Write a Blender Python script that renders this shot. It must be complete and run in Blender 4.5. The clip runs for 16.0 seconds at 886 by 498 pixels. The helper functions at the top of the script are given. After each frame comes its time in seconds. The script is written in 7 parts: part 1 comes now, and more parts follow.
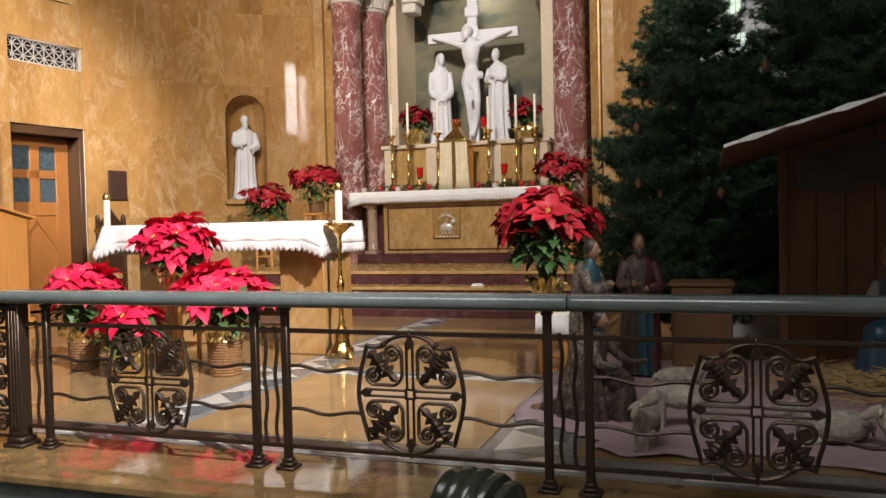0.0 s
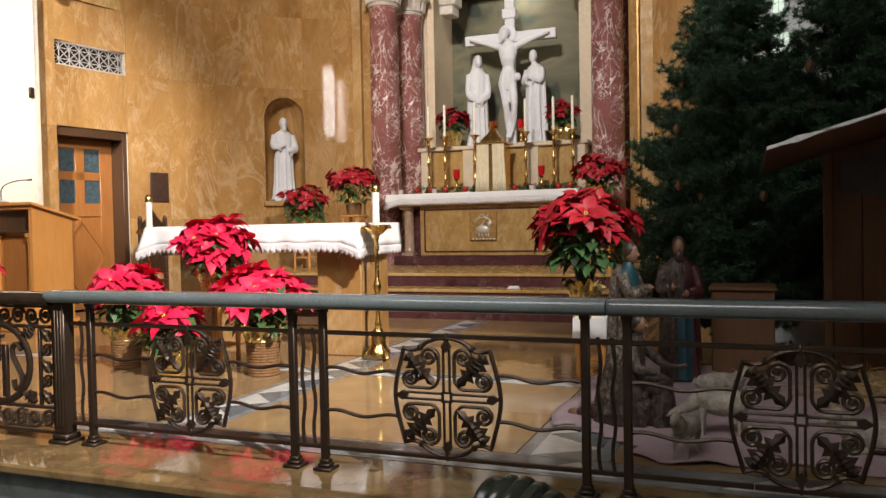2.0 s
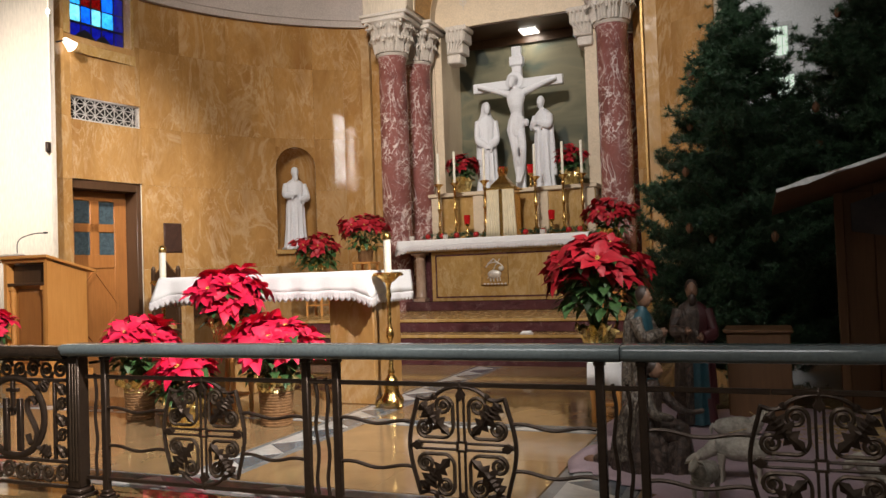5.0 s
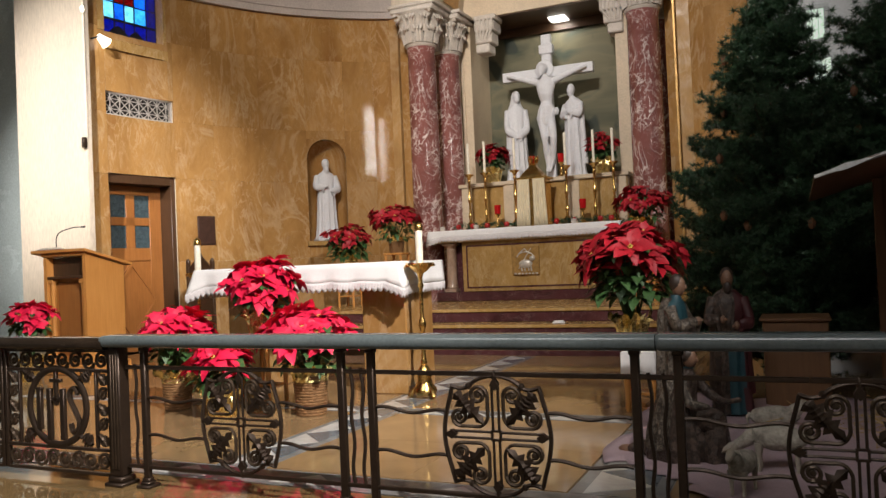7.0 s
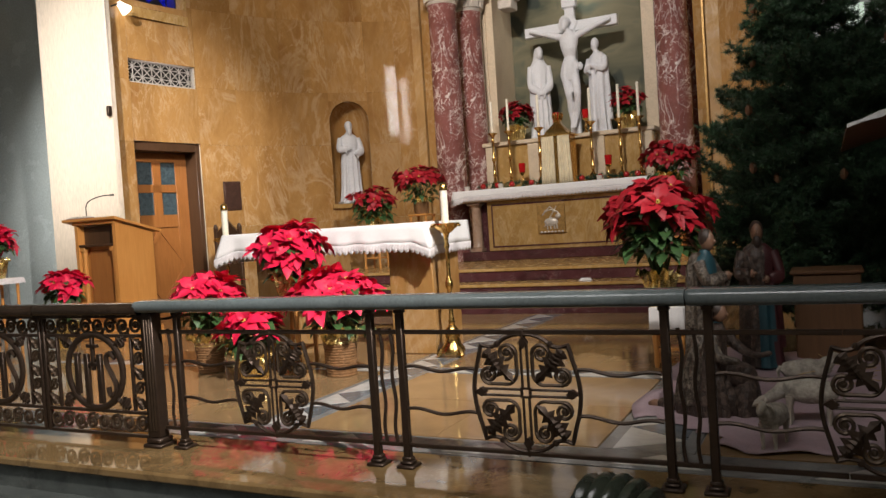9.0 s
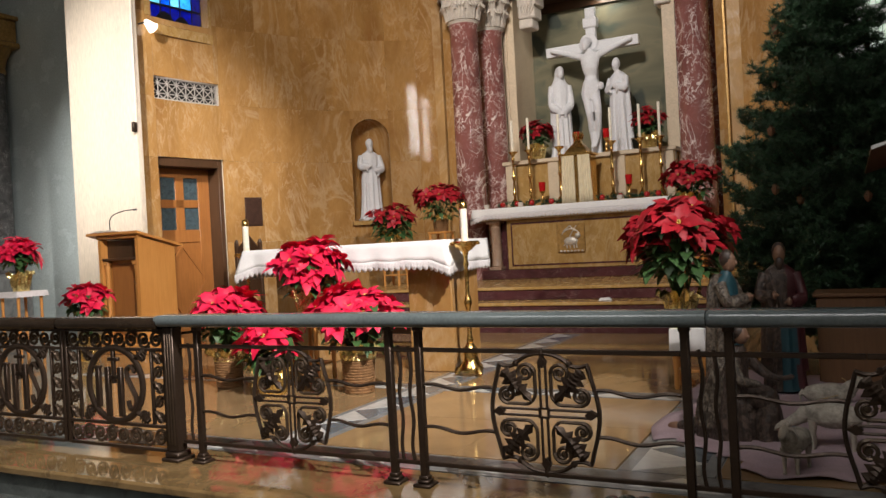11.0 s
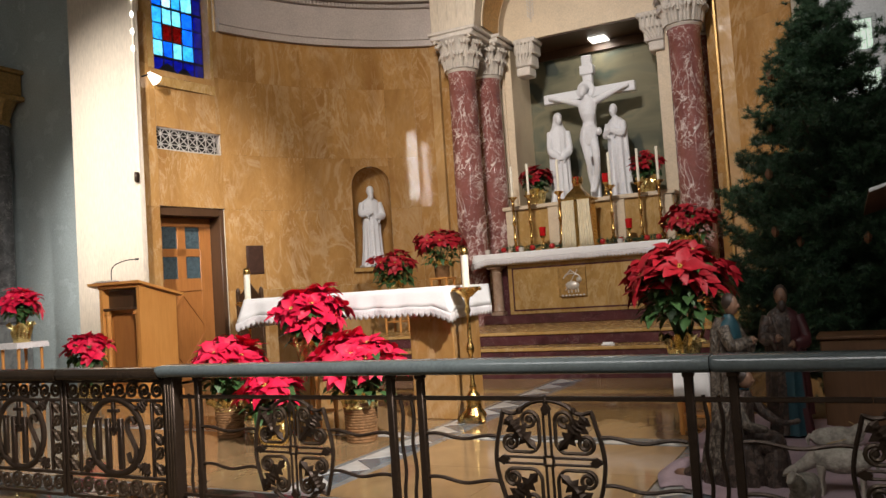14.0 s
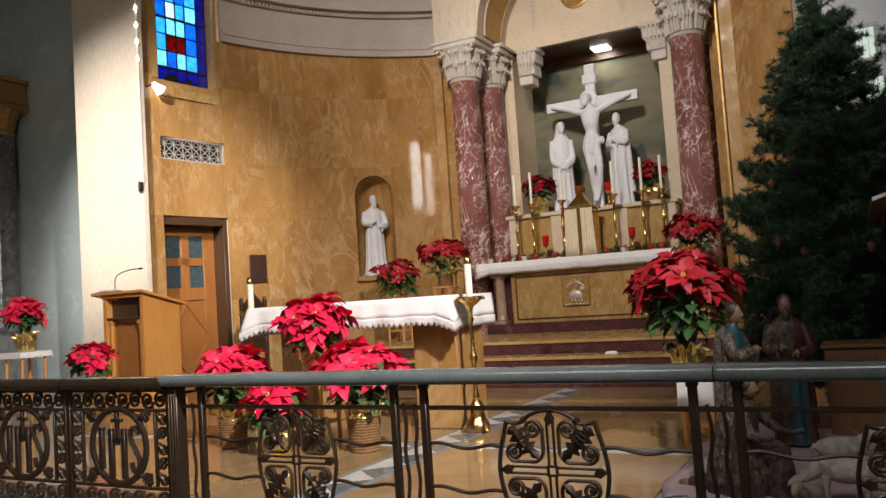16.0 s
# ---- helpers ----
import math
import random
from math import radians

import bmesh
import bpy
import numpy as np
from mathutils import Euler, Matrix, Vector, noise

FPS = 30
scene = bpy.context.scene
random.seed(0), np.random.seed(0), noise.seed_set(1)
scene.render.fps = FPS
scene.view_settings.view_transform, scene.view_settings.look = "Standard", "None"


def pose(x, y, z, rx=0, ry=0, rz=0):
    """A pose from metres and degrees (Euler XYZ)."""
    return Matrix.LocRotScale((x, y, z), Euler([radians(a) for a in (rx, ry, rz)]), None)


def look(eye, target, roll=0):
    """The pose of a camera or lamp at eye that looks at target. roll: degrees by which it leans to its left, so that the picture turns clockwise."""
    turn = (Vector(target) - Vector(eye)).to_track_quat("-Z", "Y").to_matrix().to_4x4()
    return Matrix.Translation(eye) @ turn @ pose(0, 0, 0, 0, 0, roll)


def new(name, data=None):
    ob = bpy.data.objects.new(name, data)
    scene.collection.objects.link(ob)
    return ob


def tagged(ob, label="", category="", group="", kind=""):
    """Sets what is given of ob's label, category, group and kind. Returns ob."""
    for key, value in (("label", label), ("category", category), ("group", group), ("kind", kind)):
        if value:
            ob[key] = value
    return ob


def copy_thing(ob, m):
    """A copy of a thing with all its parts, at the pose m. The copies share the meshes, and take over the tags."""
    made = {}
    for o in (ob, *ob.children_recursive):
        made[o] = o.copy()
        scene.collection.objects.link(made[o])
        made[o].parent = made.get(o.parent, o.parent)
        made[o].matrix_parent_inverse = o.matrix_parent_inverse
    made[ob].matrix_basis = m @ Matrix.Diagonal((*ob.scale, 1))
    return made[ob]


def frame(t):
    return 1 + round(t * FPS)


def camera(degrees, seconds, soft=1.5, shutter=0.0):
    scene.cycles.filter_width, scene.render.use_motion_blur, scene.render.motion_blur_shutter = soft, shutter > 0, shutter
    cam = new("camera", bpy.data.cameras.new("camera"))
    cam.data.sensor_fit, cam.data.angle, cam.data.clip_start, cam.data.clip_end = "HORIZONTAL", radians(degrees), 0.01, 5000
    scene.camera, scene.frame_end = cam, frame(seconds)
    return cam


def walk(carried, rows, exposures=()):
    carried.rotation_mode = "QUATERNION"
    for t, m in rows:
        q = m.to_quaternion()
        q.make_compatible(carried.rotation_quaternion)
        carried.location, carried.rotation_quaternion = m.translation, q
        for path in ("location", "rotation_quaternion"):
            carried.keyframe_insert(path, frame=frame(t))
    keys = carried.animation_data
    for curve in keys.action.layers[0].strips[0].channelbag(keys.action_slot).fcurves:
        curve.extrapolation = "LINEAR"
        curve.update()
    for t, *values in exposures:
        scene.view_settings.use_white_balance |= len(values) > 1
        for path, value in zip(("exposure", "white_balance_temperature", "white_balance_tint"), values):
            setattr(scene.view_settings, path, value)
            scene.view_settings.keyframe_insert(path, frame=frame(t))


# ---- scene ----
cam = camera(58.5, 16.0)
PATH = [
    (0.0, pose(0.000, 0.000, 1.089, 88.23, 1.27, 18.61)),
    (0.5, pose(-0.005, 0.006, 1.088, 88.11, 1.13, 19.63)),
    (1.0, pose(-0.006, 0.008, 1.085, 87.89, 1.26, 20.42)),
    (1.5, pose(-0.007, 0.007, 1.088, 87.76, 1.27, 20.89)),
    (2.0, pose(-0.007, 0.003, 1.094, 88.41, 1.08, 21.22)),
    (2.5, pose(-0.008, -0.002, 1.099, 89.63, 1.11, 21.47)),
    (3.0, pose(-0.004, -0.006, 1.105, 90.44, 1.24, 21.46)),
    (3.5, pose(-0.005, -0.005, 1.106, 91.16, 1.61, 21.52)),
    (4.0, pose(-0.004, -0.003, 1.110, 91.51, 1.79, 21.67)),
    (6.5, pose(-0.011, -0.029, 1.109, 91.55, 2.17, 23.45)),
    (7.0, pose(-0.015, -0.023, 1.108, 91.05, 2.46, 24.21)),
    (7.5, pose(-0.017, -0.019, 1.105, 89.85, 3.32, 24.70)),
    (8.0, pose(-0.017, -0.023, 1.105, 89.22, 3.68, 25.24)),
    (8.5, pose(-0.018, -0.018, 1.105, 88.74, 3.83, 25.57)),
    (9.0, pose(-0.022, -0.021, 1.105, 88.28, 3.73, 26.02)),
    (11.5, pose(-0.022, -0.030, 1.109, 90.26, 2.90, 27.61)),
    (12.0, pose(-0.020, -0.034, 1.112, 90.84, 2.72, 27.74)),
    (12.5, pose(-0.021, -0.030, 1.113, 91.29, 2.67, 27.78)),
    (13.0, pose(-0.021, -0.029, 1.114, 92.19, 3.20, 27.07)),
    (13.5, pose(-0.020, -0.032, 1.115, 92.78, 3.43, 27.30)),
    (14.0, pose(-0.020, -0.033, 1.115, 92.93, 3.75, 27.50)),
    (14.5, pose(-0.020, -0.032, 1.115, 92.81, 4.14, 27.62)),
    (15.0, pose(-0.020, -0.031, 1.116, 93.05, 4.11, 27.54)),
    (15.5, pose(-0.018, -0.034, 1.116, 93.34, 3.97, 27.56)),
    (16.0, pose(-0.018, -0.036, 1.118, 93.58, 3.81, 27.73)),
]
walk(cam, PATH, exposures=[(0.0, 0.12), (2.0, 0.0), (4.0, -0.13), (6.5, -0.31), (9.0, -0.33), (12.0, -0.30), (16.0, -0.29)])

# ---- light ----
world = bpy.data.worlds.new("world")
scene.world = world
world.use_nodes = True
world.node_tree.nodes["Background"].inputs[0].default_value = (0.55, 0.65, 0.9, 1)
world.node_tree.nodes["Background"].inputs[1].default_value = 0.15


def spot(name, eye, target, watts, degrees, colour, radius=0.15, blend=0.6):
    data = bpy.data.lights.new(name, "SPOT")
    data.energy, data.spot_size, data.spot_blend, data.color, data.shadow_soft_size = watts, radians(degrees), blend, colour, radius
    ob = new(name, data)
    ob.matrix_world = look(eye, target)
    return ob


def area(name, eye, target, watts, sx, sy, colour):
    data = bpy.data.lights.new(name, "AREA")
    data.shape, data.size, data.size_y, data.energy, data.color = "RECTANGLE", sx, sy, watts, colour
    ob = new(name, data)
    ob.matrix_world = look(eye, target)
    return ob


WARM = (1.0, 0.87, 0.74)
SOFT = (1.0, 0.93, 0.88)
COOL = (0.98, 0.95, 0.94)
spot("sanctuary_spot", (3.9, -0.3, 7.6), (-6.0, 5.75, 0.4), 11300, 43, SOFT, 0.10, 0.85)
spot("pilaster_spot", (-3.5, -2.5, 8.0), (-9.1, 7.7, 3.2), 18500, 21, SOFT, 0.10, 1.0)
spot("apse_spot", (-3.2, 1.5, 8.0), (-6.35, 11.9, 4.9), 2900, 48, WARM, 0.2, 1.0)
spot("altar_spot", (-2.2, 1.5, 8.2), (-2.9, 11.8, 2.7), 3500, 52, SOFT, 0.2, 0.8)
# unseen fill, added over the nave to lift the crib and trees
area("nave_light", (-2.0, -3.5, 8.6), (-2.0, -3.4, 0), 560, 5, 5, COOL)
area("recess_light", (-3.65, 13.4, 5.26), (-3.65, 13.4, 0), 7, 0.30, 0.2, (1, 0.95, 0.85))

# ---- materials ----


class Nodes:
    """A small builder of node materials."""

    def __init__(self, name):
        self.m = bpy.data.materials.new(name)
        self.m.use_nodes = True
        self.t = self.m.node_tree
        self.b = self.t.nodes["Principled BSDF"]
        self.coords = self.t.nodes.new("ShaderNodeTexCoord").outputs["Object"]

    def node(self, kind, **sets):
        n = self.t.nodes.new(kind)
        for key, value in sets.items():
            n.inputs[key.replace("_", " ")].default_value = value
        return n

    def link(self, a, b):
        self.t.links.new(a, b)

    def noise(self, scale, detail=5, rough=0.55, distort=0.0, stretch=(1, 1, 1)):
        n = self.node("ShaderNodeTexNoise", Scale=scale, Detail=detail, Roughness=rough, Distortion=distort)
        mp = self.node("ShaderNodeMapping", Scale=stretch)
        self.link(self.coords, mp.inputs[0])
        self.link(mp.outputs[0], n.inputs["Vector"])
        return n.outputs[0]

    def ramp(self, fac, stops):
        r = self.t.nodes.new("ShaderNodeValToRGB")
        els = r.color_ramp.elements
        while len(els) < len(stops):
            els.new(0.5)
        for e, (p, c) in zip(els, stops):
            e.position, e.color = p, (*c, 1)
        self.link(fac, r.inputs[0])
        return r.outputs[0]

    def mix(self, fac, a, b, kind="MIX"):
        n = self.t.nodes.new("ShaderNodeMix")
        n.data_type, n.blend_type = "RGBA", kind
        for sock, val in ((n.inputs[0], fac), (n.inputs[6], a), (n.inputs[7], b)):
            if isinstance(val, (int, float)):
                sock.default_value = val
            elif isinstance(val, tuple):
                sock.default_value = (*val, 1)
            else:
                self.link(val, sock)
        return n.outputs[2]

    def bump(self, height, strength=0.2, dist=0.01):
        n = self.node("ShaderNodeBump", Strength=strength, Distance=dist)
        self.link(height, n.inputs["Height"])
        self.link(n.outputs[0], self.b.inputs["Normal"])

    def done(self, colour, rough=0.5, metal=0.0, spec=0.5):
        if isinstance(colour, tuple):
            self.b.inputs["Base Color"].default_value = (*colour, 1)
        else:
            self.link(colour, self.b.inputs["Base Color"])
        if isinstance(rough, (int, float)):
            self.b.inputs["Roughness"].default_value = rough
        else:
            self.link(rough, self.b.inputs["Roughness"])
        self.b.inputs["Metallic"].default_value = metal
        self.b.inputs["Specular IOR Level"].default_value = spec
        return self.m


def scaled(c, k):
    return tuple(min(1, x * k) for x in c)


def plain(name, c, rough=0.5, metal=0.0, scale=8, vary=0.25, bump=0.15, fine=60, stretch=(1, 1, 1)):
    """A surface with large stains and fine grain."""
    n = Nodes(name)
    big = n.ramp(n.noise(scale, 4, 0.6, 0.3, stretch), [(0.3, scaled(c, 1 - vary)), (0.7, scaled(c, 1 + vary))])
    grain = n.noise(fine, 3, 0.6, 0, stretch)
    col = n.mix(0.35, big, n.ramp(grain, [(0.35, scaled(c, 0.7)), (0.65, scaled(c, 1.25))]))
    n.bump(grain, bump, 0.004)
    lo, hi = max(0.02, rough - 0.08), min(1, rough + 0.1)
    return n.done(col, n.ramp(n.noise(scale * 3), [(0.3, (lo,) * 3), (0.7, (hi,) * 3)]), metal)


def veined(name, dark, mid, vein, scale=1.5, rough=0.15, amount=0.55, width=0.03, random_tone=0.0, cloud=1.0, stretch=(1, 1, 1), low=0.45):
    """Polished marble: clouds, then two nets of thin veins."""
    n = Nodes(name)
    if random_tone:
        info = n.t.nodes.new("ShaderNodeObjectInfo")
        shift = n.node("ShaderNodeVectorMath")
        shift.operation = "SCALE"
        comb = n.t.nodes.new("ShaderNodeCombineXYZ")
        for k in range(3):
            n.link(info.outputs["Random"], comb.inputs[k])
        n.link(comb.outputs[0], shift.inputs[0])
        shift.inputs["Scale"].default_value = 37.0
        add = n.node("ShaderNodeVectorMath")
        n.link(n.coords, add.inputs[0])
        n.link(shift.outputs[0], add.inputs[1])
        n.coords = add.outputs[0]
    clouds = n.noise(scale * cloud, 7, 0.62, 1.2, stretch)
    col = n.ramp(clouds, [(0.28, dark), (0.5, mid), (0.75, scaled(mid, 1.25))])
    for k, (s, w) in enumerate(((scale * 2.2, width), (scale * 5.5, width * 0.8))):
        warp = n.node("ShaderNodeTexNoise", Scale=s * 1.3, Detail=6.0, Roughness=0.6)
        n.link(n.coords, warp.inputs["Vector"])
        mixv = n.mix(0.22, n.coords, warp.outputs["Color"], "LINEAR_LIGHT")
        vor = n.t.nodes.new("ShaderNodeTexVoronoi")
        vor.feature = "DISTANCE_TO_EDGE"
        vor.inputs["Scale"].default_value = s
        n.link(mixv, vor.inputs["Vector"])
        line = n.ramp(vor.outputs["Distance"], [(0.0, (1, 1, 1)), (w, (0, 0, 0))])
        patch = n.ramp(n.noise(s * 0.6, 3), [(low, (0, 0, 0)), (low + 0.2, (amount,) * 3)])
        col = n.mix(n.mix(1.0, line, patch, "MULTIPLY"), col, vein)
    if random_tone:
        tone = n.ramp(info.outputs["Random"], [(0.0, (1 - random_tone,) * 3), (1.0, (1 + random_tone,) * 3)])
        col = n.mix(1.0, col, tone, "MULTIPLY")
    n.bump(n.noise(90, 2), 0.02, 0.002)
    return n.done(col, n.ramp(n.noise(scale * 4), [(0.3, (rough * 0.7,) * 3), (0.7, (rough * 1.5,) * 3)]))


def wispy(name, dark, mid, pale, scale=0.8, rough=0.16, tone=0.0):
    """Honey marble: soft clouds, pale upright wisps and fine threads; the wisps also paint in blurred reflections."""
    n = Nodes(name)
    info = n.t.nodes.new("ShaderNodeObjectInfo")
    comb = n.t.nodes.new("ShaderNodeCombineXYZ")
    for k, span in enumerate((31.0, 17.0, 23.0)):
        mul = n.node("ShaderNodeMath")
        mul.operation = "MULTIPLY"
        n.link(info.outputs["Random"], mul.inputs[0])
        mul.inputs[1].default_value = span
        n.link(mul.outputs[0], comb.inputs[k])
    add = n.node("ShaderNodeVectorMath")
    n.link(n.coords, add.inputs[0])
    n.link(comb.outputs[0], add.inputs[1])
    n.coords = add.outputs[0]
    up = (1, 1, 0.45)
    col = n.ramp(n.noise(scale * 1.6, 8, 0.62, 1.0, up), [(0.28, dark), (0.52, mid), (0.78, scaled(mid, 1.22))])
    col = n.mix(n.ramp(n.noise(scale * 9, 6, 0.65, 1.5, up), [(0.35, (0.35,) * 3), (0.6, (0.0,) * 3)]), col, dark)
    # pale veining, strengthened to stand for blurry reflections in the polish too
    for s, d, wide, amount in ((scale * 1.1, 2.6, 0.050, 0.40), (scale * 2.7, 2.0, 0.032, 0.37), (scale * 6.0, 1.4, 0.018, 0.25)):
        band = n.ramp(n.noise(s, 7, 0.6, d, up), [(0.5 - wide, (0, 0, 0)), (0.5, (amount,) * 3), (0.5 + wide, (0, 0, 0))])
        patch = n.ramp(n.noise(s * 0.7, 3), [(0.42, (0, 0, 0)), (0.62, (1, 1, 1))])
        col = n.mix(n.mix(1.0, band, patch, "MULTIPLY"), col, pale)
    if tone:
        col = n.mix(1.0, col, n.ramp(info.outputs["Random"], [(0.0, (1 - tone,) * 3), (1.0, (1 + tone,) * 3)]), "MULTIPLY")
    n.bump(n.noise(70, 2), 0.02, 0.002)
    return n.done(col, n.ramp(n.noise(scale * 5), [(0.3, (rough * 0.6,) * 3), (0.7, (rough * 1.6,) * 3)]))


def scratched(name, dark, mid, pale, scale=2.4, rough=0.04):
    """Red marble: mottled ground with pale clouds and short curling white threads."""
    n = Nodes(name)
    col = n.ramp(n.noise(scale * 1.4, 8, 0.66, 1.4), [(0.30, dark), (0.52, mid), (0.76, scaled(mid, 1.45))])
    col = n.mix(n.ramp(n.noise(scale * 0.8, 7, 0.7, 2.2, (1, 1, 0.6)), [(0.60, (0.0,) * 3), (0.72, (0.45,) * 3)]), col, pale)
    for s, d, wide, amount in ((scale * 1.6, 2.6, 0.018, 1.0), (scale * 3.2, 2.4, 0.020, 1.0), (scale * 6.5, 1.8, 0.018, 0.8)):
        line = n.ramp(n.noise(s, 4, 0.55, d, (1, 1, 0.75)), [(0.5 - wide, (0, 0, 0)), (0.5, (amount,) * 3), (0.5 + wide, (0, 0, 0))])
        patch = n.ramp(n.noise(s * 1.1, 3, 0.6), [(0.45, (0, 0, 0)), (0.56, (1, 1, 1))])
        col = n.mix(n.mix(1.0, line, patch, "MULTIPLY"), col, pale)
    n.bump(n.noise(60, 2), 0.01, 0.001)
    return n.done(col, n.ramp(n.noise(scale * 4), [(0.3, (rough * 0.7,) * 3), (0.7, (rough * 1.5,) * 3)]), 0.0, 0.9)


def needled(name, c):
    """Plastic needles, each of its own shade."""
    n = Nodes(name)
    geo = n.t.nodes.new("ShaderNodeNewGeometry")
    each = n.ramp(geo.outputs["Random Per Island"], [(0.0, scaled(c, 0.45)), (0.7, c), (1.0, scaled(c, 2.2))])
    col = n.mix(n.ramp(n.noise(3.0, 3), [(0.4, (0.0,) * 3), (0.65, (0.7,) * 3)]), each, scaled(c, 0.4))
    return n.done(col, 0.5)


def wood(name, a, b, rough=0.4, axis=2, scale=6):
    n = Nodes(name)
    st = [7, 7, 7]
    st[axis] = 0.5
    g = n.noise(scale, 6, 0.6, 0.6, tuple(st))
    col = n.mix(0.4, n.ramp(g, [(0.3, a), (0.7, b)]), n.ramp(n.noise(2.5), [(0.3, a), (0.7, b)]))
    n.bump(g, 0.08, 0.003)
    return n.done(col, rough)


def glow(name, c, strength):
    n = Nodes(name)
    n.b.inputs["Emission Color"].default_value = (*c, 1)
    n.b.inputs["Emission Strength"].default_value = strength
    return n.done(c, 0.4)


MARBLE = wispy("honey_marble", (0.265, 0.130, 0.038), (0.385, 0.213, 0.073), (0.62, 0.46, 0.28), 0.9, 0.045, 0.08)
YELLOW = wispy("siena_marble", (0.30, 0.170, 0.052), (0.42, 0.258, 0.088), (0.62, 0.46, 0.25), 1.8, 0.2, 0.05)
REDSTONE = scratched("rosso_marble", (0.125, 0.040, 0.038), (0.235, 0.090, 0.080), (0.78, 0.66, 0.62), 0.85)
DARKRED = veined("dark_red_marble", (0.035, 0.012, 0.014), (0.075, 0.025, 0.028), (0.4, 0.3, 0.28), 3.0, 0.15, 0.6, 0.03)
FLOORTAN = veined("tan_floor_marble", (0.22, 0.138, 0.067), (0.295, 0.191, 0.095), (0.38, 0.28, 0.165), 1.3, 0.075, 0.25, 0.03, 0.09)
LEDGE = veined("brown_ledge_marble", (0.075, 0.045, 0.018), (0.165, 0.105, 0.045), (0.36, 0.27, 0.15), 3.5, 0.07, 0.5, 0.05)
LOWSTONE = veined("dark_grey_green_marble", (0.030, 0.036, 0.034), (0.062, 0.070, 0.066), (0.2, 0.2, 0.19), 4.0, 0.15, 0.4, 0.04)
GREYSTONE = veined("grey_floor_marble", (0.11, 0.115, 0.115), (0.20, 0.205, 0.20), (0.42, 0.42, 0.40), 5.0, 0.12, 0.5, 0.04)
PALESTONE = veined("pale_floor_marble", (0.38, 0.37, 0.345), (0.50, 0.49, 0.455), (0.36, 0.36, 0.35), 5.0, 0.10, 0.3, 0.03)
BLUESTONE = veined("slate_blue_floor_marble", (0.07, 0.085, 0.10), (0.12, 0.14, 0.155), (0.3, 0.32, 0.33), 6.0, 0.12, 0.4, 0.03)
BROWNVEIN = veined("brown_veined_marble", (0.20, 0.12, 0.08), (0.34, 0.23, 0.16), (0.6, 0.5, 0.42), 4.0, 0.15, 0.6, 0.05)
DARKVEIN = veined("dark_veined_marble", (0.035, 0.034, 0.036), (0.10, 0.095, 0.095), (0.40, 0.38, 0.37), 2.6, 0.12, 0.8, 0.06)
GREENSTONE = veined("dark_green_marble", (0.010, 0.013, 0.010), (0.026, 0.032, 0.022), (0.10, 0.12, 0.09), 8.0, 0.2, 0.4, 0.04)
LIMESTONE = plain("pale_limestone", (0.62, 0.54, 0.43), 0.6, 0, 2.0, 0.10, 0.2, 40, (1, 1, 0.2))
CREAM = plain("cream_stone", (0.60, 0.49, 0.35), 0.55, 0, 2.5, 0.10, 0.2, 50)
CARVED = plain("carved_white_stone", (0.58, 0.53, 0.47), 0.6, 0, 9, 0.18, 0.4, 50)
GREYWALL = plain("grey_plaster", (0.39, 0.43, 0.43), 0.5, 0, 1.2, 0.10, 0.2, 40)
TRANSEPT = plain("pale_grey_smooth_stone", (0.44, 0.47, 0.48), 0.35, 0, 1.2, 0.10, 0.1, 40)
CHAPELWALL = plain("grey_green_polished_stone", (0.50, 0.58, 0.58), 0.22, 0, 0.9, 0.16, 0.1, 30)
STATUE = plain("white_statuary_marble", (0.66, 0.67, 0.70), 0.62, 0, 5, 0.05, 0.08, 60)
LINEN = plain("white_linen", (0.82, 0.81, 0.80), 0.85, 0, 6, 0.04, 0.25, 220)
LACE = plain("white_lace", (0.68, 0.65, 0.65), 0.9, 0, 30, 0.12, 0.6, 160)
VEIL = plain("cream_silk_veil", (0.72, 0.63, 0.44), 0.55, 0, 12, 0.12, 0.3, 120)
BRONZE = plain("dark_bronze", (0.042, 0.027, 0.018), 0.42, 0.6, 14, 0.3, 0.35, 90)
BRONZE_LIGHT = plain("worn_bronze", (0.060, 0.040, 0.025), 0.44, 0.6, 14, 0.3, 0.35, 90)
RAILGREY = plain("grey_green_rail_marble", (0.100, 0.120, 0.122), 0.15, 0.0, 5, 0.2, 0.06, 70)
BRASS = plain("polished_brass", (0.72, 0.47, 0.16), 0.22, 1.0, 20, 0.15, 0.1, 90)
GOLDFOIL = plain("crumpled_gold_foil", (0.80, 0.66, 0.30), 0.25, 1.0, 40, 0.2, 0.9, 35)
GILT = plain("gilded_mosaic", (0.42, 0.25, 0.08), 0.4, 0.5, 20, 0.4, 0.5, 60)
WICKER = plain("brown_wicker", (0.23, 0.12, 0.05), 0.6, 0, 30, 0.35, 0.6, 80)
WAX = plain("ivory_wax", (0.80, 0.75, 0.62), 0.5, 0, 10, 0.04, 0.05, 40)
OAK = wood("golden_oak", (0.48, 0.20, 0.046), (0.62, 0.295, 0.082), 0.35)
DOORWOOD = wood("brown_door_oak", (0.235, 0.086, 0.021), (0.36, 0.145, 0.038), 0.4)
DARKWOOD = wood("dark_stained_wood", (0.045, 0.022, 0.010), (0.085, 0.042, 0.020), 0.4)
SHEDWOOD = wood("brown_stable_boards", (0.095, 0.044, 0.017), (0.165, 0.078, 0.030), 0.6)
REDGLASS = plain("ruby_votive_glass", (0.45, 0.01, 0.012), 0.12, 0, 10, 0.2, 0.05, 40)
REDBALL = plain("red_ornament", (0.40, 0.02, 0.02), 0.25, 0, 10, 0.2, 0.05, 40)
